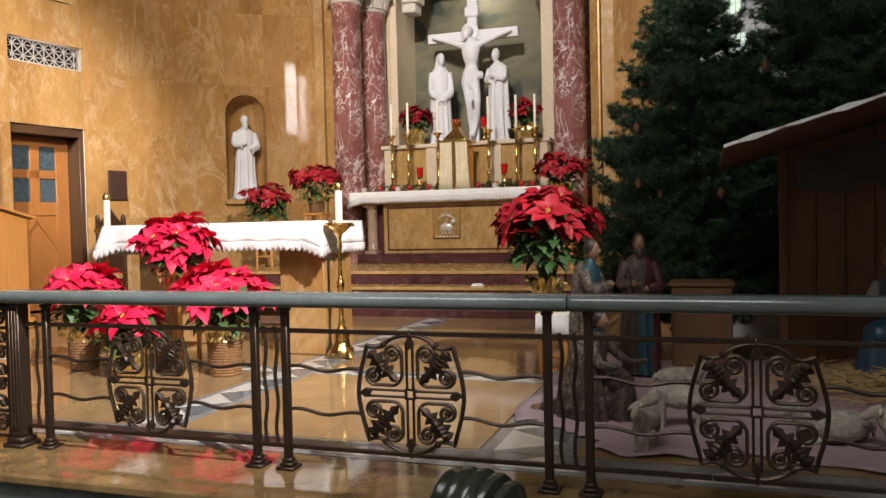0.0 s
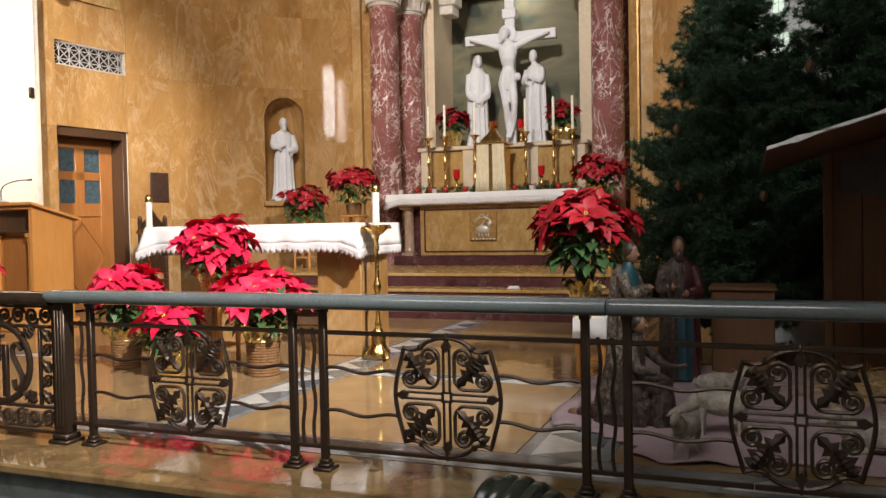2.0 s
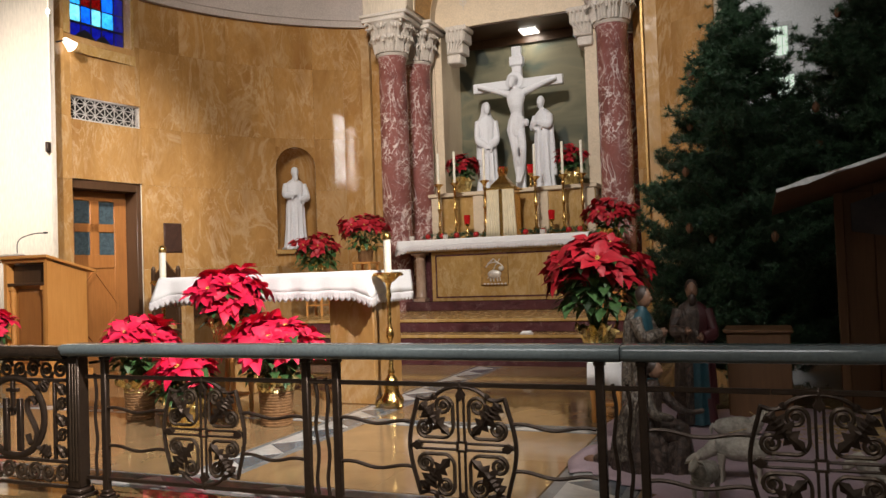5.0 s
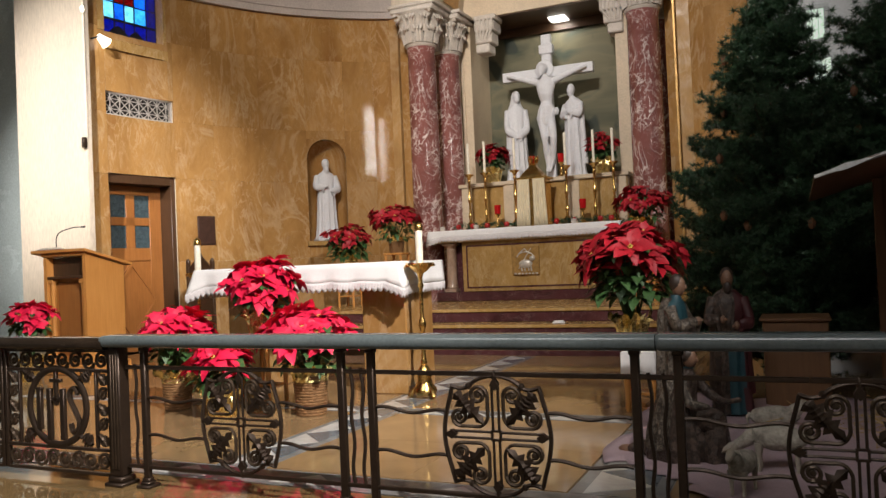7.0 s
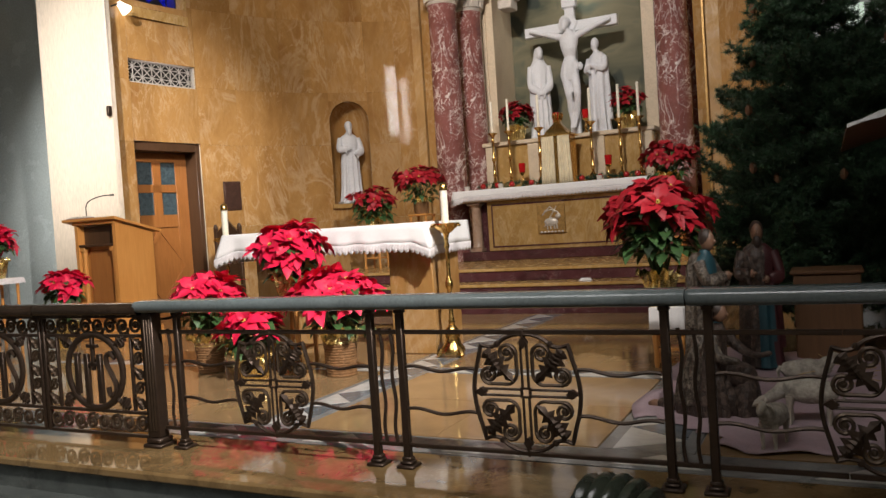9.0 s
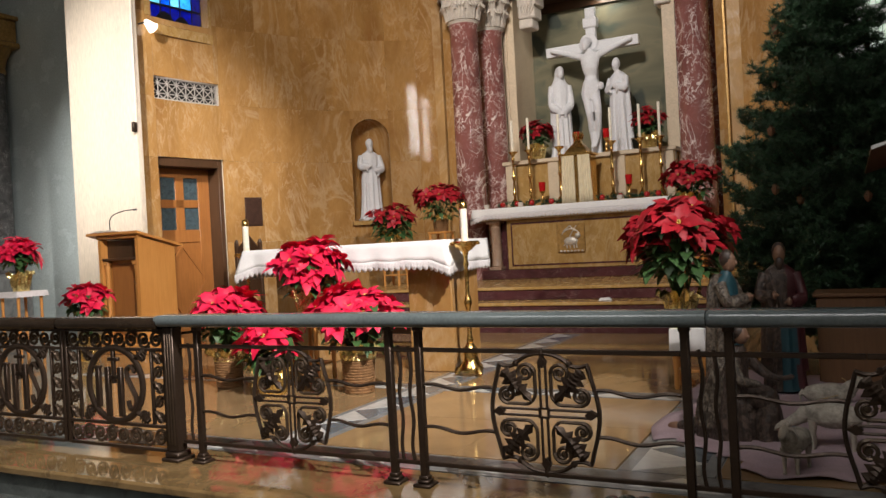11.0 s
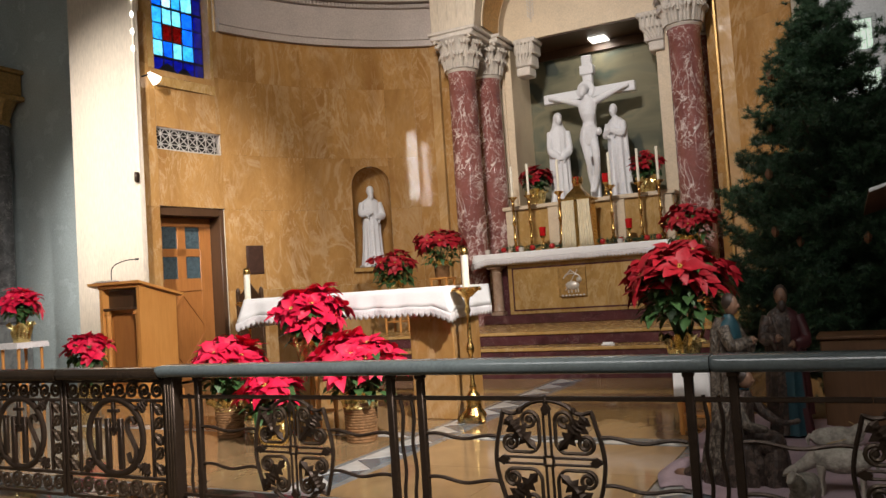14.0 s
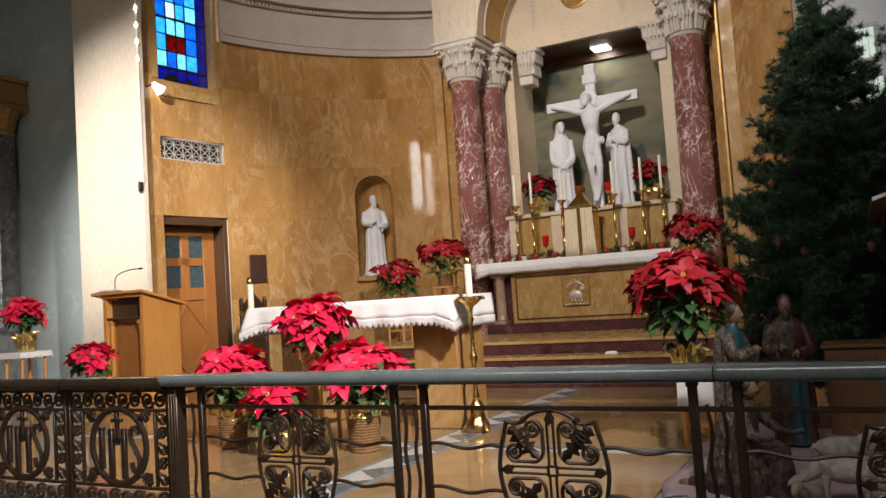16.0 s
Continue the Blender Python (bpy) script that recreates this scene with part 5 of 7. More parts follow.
for x in (-3.86, -3.81, -3.75, -3.71):
    lamb.tube([(x, 11.418, 0.52), (x + 0.01, 11.418, 0.44)], 0.012, 6)
lamb.tube([(-3.9, 11.418, 0.48), (-3.70, 11.418, 0.78)], 0.008, 6).tube([(-3.9, 11.418, 0.70), (-3.80, 11.418, 0.78), (-3.72, 11.418, 0.70)], 0.010, 6)
lamb.tube([(-3.79 + 0.15 * math.cos(t), 11.42, 0.60 + 0.13 * math.sin(t)) for t in [0.3 + 0.2 * k for k in range(13)]], 0.010, 6)
for k in range(7):
    lamb.ball((-3.95 + 0.055 * k, 11.42, 0.40), (0.022, 0.012, 0.016), 8)
part("lamb_relief", lamb, SILVER, pl, "silvery lamb relief")
cloth("altar_cloth", -5.37, -2.30, 11.36, 12.2, PLAT + 1.118, 0.10, 0.13, "white linen cloth with lace hem on the high altar", 10, 0.03, 0.085)

# gradine behind the altar and what stands on it
grad = thing("gradine", (0, 0, PLAT), "cream and yellow marble shelf behind the high altar", "shelf")
part("body", G().box(-5.20, -2.40, 12.42, 13.60, 0, 1.86), YELLOW, grad)
part("top_slab", G().box(-5.24, -2.36, 12.36, 13.60, 1.861, 1.93, 0.012), CREAM, grad)
for x in (-5.1, -4.35, -3.25, -2.5):
    part("pilaster", G().box(x - 0.09, x + 0.09, 12.385, 12.419, 1.1, 1.86, 0.006), CREAM, grad)
GZ = PLAT + 1.931

# free-standing altar
table = thing("altar_table", None, "free-standing altar with a stone top on yellow marble blocks", "altar")
part("top", G().box(-5.20, -3.08, 5.88, 6.68, 1.05, 1.13, 0.008), YELLOW, table)
for x0, x1 in ((-5.0, -4.60), (-3.53, -3.10)):
    sup = part("support", G().box(x0, x1, 6.02, 6.56, 0.0, 1.049, 0.01), MARBLE, table, "yellow-brown marble support block")
    xm = (x0 + x1) / 2
    part("carved_panel", G().prism([(x0 + 0.02, 0.99), (xm - 0.08, 0.96), (xm, 0.84), (xm + 0.08, 0.96), (x1 - 0.02, 0.99)], 6.005, 6.018), MARBLE, sup)
part("back_bar", G().box(-4.62, -3.56, 6.4, 6.46, 0.28, 0.36, 0.006), DARKWOOD, table)
cloth("altar_cloth", -5.24, -3.05, 5.84, 6.70, 1.145, 0.165, 0.20, "white linen cloth with lace hem draped over the free-standing altar", 8, 0.06, 0.085)

# ---- candles ----
STICK = [(0.085, 0.0), (0.095, 0.015), (0.085, 0.035), (0.05, 0.06), (0.06, 0.09), (0.045, 0.115), (0.022, 0.14), (0.022, 0.20), (0.034, 0.225), (0.022, 0.25), (0.018, 0.42), (0.030, 0.45), (0.036, 0.47), (0.020, 0.50), (0.018, 0.72), (0.032, 0.75), (0.020, 0.78), (0.035, 0.82), (0.075, 0.85), (0.080, 0.862), (0.055, 0.868), (0.02, 0.875)]


def candlestick(x, y, z, k=1.0, candle=0.5):
    ob = thing("candlestick", (x, y, z), "tall turned brass candlestick with a thin white candle", "candlestick", "candlesticks on the high altar")
    part("stick", G().lathe([(r, h * k) for r, h in STICK], n=20), BRASS, ob)
    part("candle", G().lathe([(0.021, 0.862 * k), (0.021, 0.862 * k + candle - 0.01), (0.015, 0.862 * k + candle), (0.004, 0.862 * k + candle + 0.002)], n=14), WAX, ob, "thin white candle")
    part("wick", G().tube([(0, 0, 0.862 * k + candle), (0.002, 0, 0.862 * k + candle + 0.014)], 0.0022, 5), BLACK, ob)
    return ob


AZ = PLAT + 1.123
first = candlestick(-4.93, 12.10, AZ, 1.08, 0.52)
for x, y in ((-4.63, 12.06), (-4.11, 12.04), (-3.27, 12.04), (-2.83, 12.06), (-2.54, 12.10)):
    copy_thing(first, Matrix.Translation((x, y, AZ)))


def floor_candle(x, y):
    ob = thing("candle_stand", (x, y, 0), "tall ornate brass floor candle stand with a thick white candle", "candle stand", "stands beside the free-standing altar")
    for k in range(3):
        a = radians(90 + 120 * k)
        d = Vector((math.cos(a), math.sin(a), 0))
        part("foot", G().tube([d * 0.07 + Vector((0, 0, 0.08)), d * 0.10 + Vector((0, 0, 0.06)), d * 0.125 + Vector((0, 0, 0.02)), d * 0.12 + Vector((0, 0, 0.012))], [0.022, 0.024, 0.024, 0.012], 8), BRASS, ob)
    part("base", G().lathe([(0.0858, 0.03), (0.1014, 0.05), (0.0975, 0.08), (0.0702, 0.11), (0.0585, 0.16), (0.0663, 0.19), (0.0546, 0.23), (0.0273, 0.27)], n=24), BRASS, ob)
    part("shaft", G().lathe([(0.0217, 0.27), (0.0310, 0.30), (0.0186, 0.33), (0.0167, 0.55), (0.0279, 0.58), (0.0341, 0.61), (0.0279, 0.64), (0.0167, 0.67), (0.0155, 0.90), (0.0260, 0.93), (0.0161, 0.96), (0.0186, 1.0), (0.0310, 1.04)], n=20, wave=8, amp=0.05), BRASS, ob)
    part("pan", G().lathe([(0.0425, 1.04), (0.0765, 1.07), (0.1148, 1.105), (0.1190, 1.12), (0.1062, 1.122), (0.0425, 1.10)], n=28), BRASS, ob)
    for k in range(12):
        a = 2 * math.pi * k / 12
        part("bead", G().ball((0.117 * math.cos(a), 0.117 * math.sin(a), 1.10), 0.012, 8), BRASS, ob)
    c = part("candle", G().lathe([(0.031, 1.10), (0.031, 1.40), (0.03, 1.405), (0.028, 1.398), (0.005, 1.397)], n=18), WAX, ob, "thick white candle")
    part("follower", G().lathe([(0.037, 1.395), (0.038, 1.42), (0.03, 1.45), (0.018, 1.46), (0.016, 1.45)], n=18), BRASS, c, "brass candle cap")
    part("wick", G().tube([(0, 0, 1.44), (0.002, 0, 1.475)], 0.003, 5), BLACK, c)
    return ob


fc = floor_candle(-2.90, 5.92)
copy_thing(fc, Matrix.Translation((-5.46, 6.15, 0)))


def votive(x, y, z, tall=0.36):
    ob = thing("votive_lamp", (x, y, z), "red glass votive lamp on a small brass stand", "votive lamp", "red lamps on the high altar")
    part("stand", G().lathe([(0.055, 0), (0.06, 0.012), (0.03, 0.04), (0.018, 0.08), (0.03, 0.11), (0.016, 0.14), (0.016, tall - 0.16), (0.045, tall - 0.13), (0.055, tall - 0.115)], n=18), BRASS, ob)
    part("glass", G().lathe([(0.045, tall - 0.115), (0.052, tall - 0.05), (0.055, tall + 0.03), (0.048, tall + 0.03), (0.045, tall - 0.1)], n=18), REDGLASS, ob, "ruby glass cup")
    return ob


v1 = votive(-4.42, 12.02, AZ, 0.36)
for x, y, z in ((-3.02, 12.02, AZ), (-3.98, 12.55, GZ), (-3.48, 12.55, GZ)):
    copy_thing(v1, Matrix.Translation((x, y, z)))

# tabernacle with its veil
tab = thing("tabernacle", (-3.77, 11.98, AZ), "brass tabernacle with a domed crown and a parted cream veil", "tabernacle")
part("box", G().box(-0.22, 0.22, -0.16, 0.16, 0, 0.74, 0.01), BRASS, tab)
for s in (-1, 1):
    n, p = 30, []
    for z, spread in ((0.005, 1.0), (0.2, 0.96), (0.45, 0.9), (0.73, 0.86), (0.75, 0.86)):
        for k in range(n + 1):
            u = k / n
            p.append((s * (0.025 + 0.225 * u * spread + 0.0), -0.185 - 0.018 * abs(math.sin(u * 17)) * (0.5 + spread * 0.5), z))
    m = n + 1
    vq = G().add(p, [(r * m + k, r * m + k + 1, r * m + m + k + 1, r * m + m + k) for r in range(4) for k in range(n)])
    vo = part("veil", vq, VEIL, tab, "cream pleated silk veil")
    vo.modifiers.new("thick", "SOLIDIFY").thickness = 0.006
part("roof", G().box(-0.26, 0.26, -0.21, 0.19, 0.745, 0.78, 0.008).lathe([(0.25, 0.78), (0.235, 0.81), (0.16, 0.88), (0.09, 0.94), (0.06, 0.98), (0.07, 1.0)], n=4, at=Matrix.Rotation(radians(45), 4, "Z")), BRASS, tab)
for k in range(8):
    a = 2 * math.pi * k / 8
    part("crown_point", G().tube([(0.06 * math.cos(a), 0.06 * math.sin(a), 1.0), (0.075 * math.cos(a), 0.075 * math.sin(a), 1.07), (0.07 * math.cos(a), 0.07 * math.sin(a), 1.12)], [0.014, 0.018, 0.006], 6), BRASS, tab)

# garland along the altar
rng = random.Random(3)


def needles(centres, count, length, width, rng, up=0.3):
    """Many thin pointed needles round given centres: arrays of points and triangles."""
    c = np.repeat(np.array(centres, float), count, axis=0)
    n = len(c)
    d = np.random.RandomState(rng.randrange(10 ** 6)).normal(size=(n, 3))
    d[:, 2] = d[:, 2] * 0.8 + up
    d /= np.linalg.norm(d, axis=1)[:, None] + 1e-9
    s = np.cross(d, np.random.RandomState(rng.randrange(10 ** 6)).normal(size=(n, 3)))
    s /= np.linalg.norm(s, axis=1)[:, None] + 1e-9
    ln = length * np.random.RandomState(7).uniform(0.6, 1.15, n)[:, None]
    a, b, t = c - s * width, c + s * width, c + d * ln
    v = np.stack([a, b, t], 1).reshape(-1, 3)
    f = np.arange(3 * n).reshape(n, 3)
    return v, f


def needle_mesh(name, v, f, mat):
    me = bpy.data.meshes.new(name)
    me.from_pydata(v.tolist(), [], f.tolist())
    me.materials.append(mat)
    return me


gar = thing("garland", (0, 0, AZ), "green fir garland with red balls along the altar", "garland")
pts = [(-5.15 + 0.02 * k + rng.uniform(-0.02, 0.02), 11.93 + rng.uniform(-0.05, 0.05), 0.05 + rng.uniform(-0.02, 0.05)) for k in range(132) if not -4.03 < -5.15 + 0.02 * k < -3.5]
v, f = needles(pts, 22, 0.07, 0.004, rng)
tagged(part("greenery", needle_mesh("greenery", v, f, NEEDLE), None, gar), kind="stuff")
for x in (-5.05, -4.80, -4.55, -4.22, -3.40, -3.12, -2.72, -2.55):
    part("ball", G().ball((x, 11.86, 0.065), 0.045, 14), REDBALL, gar, "shiny red ball")
for x in (-5.20, -4.62, -3.05):
    g = G().lathe([(0.03, 0), (0.04, 0.02), (0.042, 0.07), (0.036, 0.07), (0.03, 0.02)], n=16)
    solo("tea_light", g, CARVED, "small clear glass tea light on the altar cloth", "candle", group="tea lights", at=Matrix.Translation((x, 11.55, AZ)))

# ---- poinsettias ----


def bract(g, base, out, up, length, width, droop, slot=0):
    """One pointed leaf with a crease along its middle and a thickness of two sides."""
    s = out.cross(up).normalized()
    rows = ((0.0, 0.06), (0.28, 0.85), (0.5, 1.0), (0.75, 0.6), (1.0, 0.0))
    p = []
    for u, w in rows:
        c = base + out * (length * u) + up * (length * (0.10 * math.sin(u * 3.1) - droop * u * u))
        p += [tuple(c - up * (0.10 * width * w)), tuple(c + s * (width * w) + up * (0.10 * width * w)), tuple(c - s * (width * w) + up * (0.10 * width * w))]
    q = []
    for i in range(len(rows) - 1):
        k = 3 * i
        q += [(k, k + 1, k + 4, k + 3), (k, k + 3, k + 5, k + 2)]
    return g.add(p, q, slot)


def flower_mesh(seed, mat):
    """A flower head: two rings of red bracts round small yellow buds."""
    r, g = random.Random(seed), G()
    for ring, (n, ln, tilt) in enumerate(((7, 0.125, 0.05), (6, 0.095, 0.40), (3, 0.055, 0.8))):
        for k in range(n):
            a = 2 * math.pi * (k + 0.4 * ring + r.uniform(-0.2, 0.2)) / n
            t = tilt + r.uniform(-0.35, 0.35)
            d = Vector((math.cos(a) * math.cos(t), math.sin(a) * math.cos(t), math.sin(t)))
            up = Vector((-math.cos(a) * math.sin(t), -math.sin(a) * math.sin(t), math.cos(t)))
            length = ln * r.uniform(0.8, 1.15)
            bract(g, d * 0.008, d, up, length, length * r.uniform(0.24, 0.34), r.uniform(-0.1, 0.55))
    for k in range(6):
        a = k * 1.05
        g.ball((0.010 * math.cos(a), 0.010 * math.sin(a), 0.012), 0.006, 6, 1)
    return g.mesh("flower", [mat, CYATH], 60)


HEADS = {m.name: [flower_mesh(s, m) for s in range(5)] for m in (BRACT, BRACT_DARK)}


def foliage(r, rx, z0, z1, n, long=0.12):
    g = G()
    for k in range(n):
        a = r.uniform(0, 2 * math.pi)
        rr = rx * math.sqrt(r.uniform(0.15, 1.0))
        base = Vector((rr * 0.75 * math.cos(a), rr * 0.75 * math.sin(a), r.uniform(z0, z1)))
        t = r.uniform(-0.5, 0.25)
        a += r.uniform(-0.6, 0.6)
        d = Vector((math.cos(a) * math.cos(t), math.sin(a) * math.cos(t), math.sin(t)))
        up = Vector((-math.cos(a) * math.sin(t), -math.sin(a) * math.sin(t), math.cos(t)))
        ln = long * r.uniform(0.7, 1.25)
        bract(g, base, d, up, ln, ln * 0.30, r.uniform(0.1, 0.6))
    return g


def pot_of(kind, ob, r0, h, r):
    if kind == "wicker":
        pot = part("basket", G().lathe([(r0 * 0.80, 0), (r0 * 0.84, 0.01), (r0 * 0.98, h * 0.95), (r0 * 1.03, h * 0.97), (r0 * 1.03, h), (r0 * 0.92, h), (r0 * 0.85, h * 0.9)], n=28), WICKER, ob, "brown woven basket")
        for k in range(int(h / 0.021)):
            z = 0.012 + 0.021 * k
            rr = r0 * (0.845 + 0.145 * z / h)
            pts = [((rr + 0.003 * math.sin(14 * a + k * math.pi)) * math.cos(a), (rr + 0.003 * math.sin(14 * a + k * math.pi)) * math.sin(a), z) for a in [2 * math.pi * i / 56 for i in range(56)]]
            part("weave", G().tube(pts, 0.0085, 5, 0, 1.0, True), WICKER, pot)
        top = h * 0.9
    else:
        part("pot", G().lathe([(r0 * 0.75, 0), (r0 * 0.95, h), (r0 * 0.85, h), (r0 * 0.8, h * 0.9)], n=24), WICKER, ob, "plant pot")
        top = h * 0.9
    g = G()
    n = 40
    lo = h * 0.86 if kind == "wicker" else 0.0
    prof = ((r0 * (0.80 if lo == 0 else 1.0), lo), (r0 * 1.02, h * 0.7 if lo == 0 else h * 1.0), (r0 * 1.06, h * 1.0 if lo == 0 else h * 1.08), (r0 * 1.35, h * 1.25))
    p = []
    for i, (rr, z) in enumerate(prof):
        for k in range(n):
            a = 2 * math.pi * k / n
            c = 1 + (0.05 + 0.05 * i) * (r.uniform(-1, 1))
            p.append((rr * c * math.cos(a), rr * c * math.sin(a), z + 0.03 * i * r.uniform(-0.4, 0.4)))
    f = part("foil", g.add(p, [(i * n + k, i * n + (k + 1) % n, (i + 1) * n + (k + 1) % n, (i + 1) * n + k) for i in range(3) for k in range(n)]), GOLDFOIL, ob, "crumpled gold foil wrap", 0)
    f.modifiers.new("thick", "SOLIDIFY").thickness = 0.003
    return top


def poinsettia(x, y, z, rx, zc, heads, kind="wicker", seed=0, mat=BRACT, pot_r=0.14, pot_h=0.24, flat=0.55, ry=None, label="", leafy=115, big=1.0):
    """A potted plant; zc is the height of the crown's middle over its foot, rx its radius."""
    r = random.Random(seed)
    rx = max(0.16, rx - 0.10)
    ry = ry or rx
    ob = thing("poinsettia", (x, y, z), label or "red poinsettia in a wicker basket with gold foil", "potted plant", "poinsettias")
    top = pot_of(kind, ob, pot_r, pot_h, r)
    spots = []
    for k in range(heads):
        u = (k + 0.5) / heads
        a = k * 2.399963 + r.uniform(-0.25, 0.25)
        polar = math.acos(1 - 1.05 * u)
        far = r.uniform(0.72, 1.14)
        c = Vector((rx * far * math.sin(polar) * math.cos(a), ry * far * math.sin(polar) * math.sin(a), zc - rx * flat * 0.35 + rx * flat * math.cos(polar) + r.uniform(-0.06, 0.05)))
        spots.append(c)
        part("stem", G().tube([Vector((0.03 * math.cos(a), 0.03 * math.sin(a), top)), Vector((c.x * 0.35, c.y * 0.35, top + (c.z - top) * 0.55)), c - Vector((0, 0, 0.01))], [0.007, 0.005, 0.004], 4), LEAF, ob)
    low = max(top + 0.02, zc - rx * 0.95)
    part("foliage", foliage(r, rx * 0.95, low, zc + rx * flat * 0.25, leafy), LEAF, ob, "dark green leaves")
    for c in spots:
        lean = Vector((c.x * 0.9 + r.uniform(-0.12, 0.12), c.y * 0.9 + r.uniform(-0.12, 0.12), rx * 0.9 + max(0, (c.z - zc))))
        q = lean.to_track_quat("Z", "Y").to_matrix().to_4x4()
        k = big * (r.uniform(0.95, 1.45) if mat is BRACT else r.uniform(0.85, 1.25))
        part("flower", r.choice(HEADS[mat.name]), None, ob, at=Matrix.Translation(c) @ q @ Matrix.Rotation(r.uniform(0, 6.28), 4, "Z") @ Matrix.Scale(k, 4))
    return ob


def stool(x, y, h, w, label, mat=OAK, name="plant_stand", cloth_top=False):
    ob = thing(name, (x, y, 0), label, "stand")
    part("top", G().box(-w, w, -w, w, h - 0.03, h, 0.008), mat, ob)
    for sx in (-1, 1):
        for sy in (-1, 1):
            part("leg", G().lathe([(0.014, 0), (0.02, 0.03), (0.016, h * 0.3), (0.024, h * 0.5), (0.016, h * 0.7), (0.022, h - 0.031)], x=sx * w * 0.8, y=sy * w * 0.8, n=12), mat, ob)
    part("shelf", G().box(-w * 0.8, w * 0.8, -w * 0.8, w * 0.8, h * 0.28, h * 0.28 + 0.02, 0.004), mat, ob)
    return ob


poinsettia(-4.76, 5.06, 0, 0.37, 0.66, 24, seed=1, pot_r=0.118, pot_h=0.26, label="bright red poinsettia in a foil-lined wicker basket on the floor")
poinsettia(-3.46, 5.08, 0, 0.42, 0.66, 28, seed=2, pot_r=0.128, pot_h=0.30, label="wide red poinsettia in a brown wicker basket on the floor")
poinsettia(-4.13, 4.86, 0, 0.30, 0.44, 15, seed=3, pot_r=0.12, pot_h=0.18, kind="foil", label="low red poinsettia in gold foil between two baskets")
stool(-4.14, 5.42, 0.52, 0.15, "small wooden plant stand hidden among the poinsettias")
poinsettia(-4.14, 5.42, 0.521, 0.37, 0.50, 24, seed=4, kind="foil", pot_r=0.12, pot_h=0.20, flat=0.75, label="tall red poinsettia in gold foil on a plant stand", leafy=110)
poinsettia(-7.85, 6.12, 0, 0.30, 0.74, 14, seed=5, kind="foil", pot_r=0.12, pot_h=0.22, label="red poinsettia on the floor before the lectern")
tb = stool(-9.18, 6.25, 0.80, 0.19, "small wooden side table", OAK, "side_table")
cl = G()
n, p = 64, []
for zz, k in ((0.004, 0.0), (0.004, 1.0), (-0.02, 1.03), (-0.055, 1.05)):
    for i in range(n):
        a = 2 * math.pi * i / n
        w = k * 0.205 / max(abs(math.cos(a)), abs(math.sin(a)))
        p.append((w * math.cos(a), w * math.sin(a), zz - (0.014 * abs(math.sin(14 * a)) if zz < -0.03 else 0)))
cl.add(p, [(r * n + i, r * n + (i + 1) % n, (r + 1) * n + (i + 1) % n, (r + 1) * n + i) for r in range(3) for i in range(n)])
solo("doily", cl, LACE, "white lace doily on the side table", "cloth", at=Matrix.Translation((-9.18, 6.25, 0.801)))
poinsettia(-9.18, 6.25, 0.808, 0.27, 0.50, 16, seed=6, kind="foil", pot_r=0.11, pot_h=0.18, flat=0.8, label="red poinsettia in gold foil on a side table with a doily")
# table by the nativity group with its white cloth
st = stool(-1.08, 5.72, 0.42, 0.108, "small turned wooden stand beside the crib figures")
cl = G()
n, p = 48, []
for zz, k in ((0.006, 0.0), (0.006, 0.9), (0.002, 1.0), (-0.06, 1.03), (-0.15, 1.06)):
    for i in range(n):
        a = 2 * math.pi * i / n
        sq = 0.118 / max(abs(math.cos(a)), abs(math.sin(a)))
        w = k * sq * (1 + (0.03 * math.sin(9 * a) if zz < 0 else 0))
        p.append((w * math.cos(a), w * math.sin(a), zz - (0.03 * abs(math.sin(2 * a)) if zz < -0.1 else 0)))
cl.add(p, [(r * n + i, r * n + (i + 1) % n, (r + 1) * n + (i + 1) % n, (r + 1) * n + i) for r in range(4) for i in range(n)])
dd = solo("doily", cl, LINEN, "white cloth hanging over the small stand", "cloth", at=Matrix.Translation((-1.08, 5.72, 0.424)))
dd.modifiers.new("thick", "SOLIDIFY").thickness = 0.003
poinsettia(-1.13, 5.72, 0.428, 0.44, 0.70, 34, seed=7, kind="foil", pot_r=0.11, pot_h=0.20, flat=0.62, big=1.12, mat=BRACT_DARK, label="large dark red poinsettia in gold foil on a small stand", leafy=260)
for x, y, h, zc, rx, sd, lab in ((-1.89, 10.75, 1.36, 0.47, 0.46, 8, "deep red poinsettia on a stand beside the high altar"), (-5.60, 10.70, 1.30, 0.54, 0.46, 9, "deep red poinsettia in a basket on a stand by the niche"), (-6.40, 10.62, 1.05, 0.54, 0.48, 10, "leafy dark poinsettia on a stand below the niche")):
    stool(x, y, h - PLAT * (1 if y > 9.5 and -6.5 < x < -1.1 else 0), 0.16, "tall wooden plant stand").location.z = PLAT if y > 9.5 and -6.5 < x < -1.1 else 0
    poinsettia(x, y, h + 0.001, rx, zc, 26 if sd != 10 else 20, seed=sd, kind="wicker" if sd == 9 else "foil", pot_r=0.12, pot_h=0.20, mat=BRACT_DARK, label=lab, leafy=220 if sd == 10 else 90, flat=0.45)
for x, sd in ((-4.70, 11), (-2.83, 12)):
    poinsettia(x, 12.66, GZ, 0.32, 0.50, 17, seed=sd, kind="foil", pot_r=0.13, pot_h=0.20, flat=0.7, mat=BRACT_DARK, label="deep red poinsettia in gold foil on the shelf behind the altar")

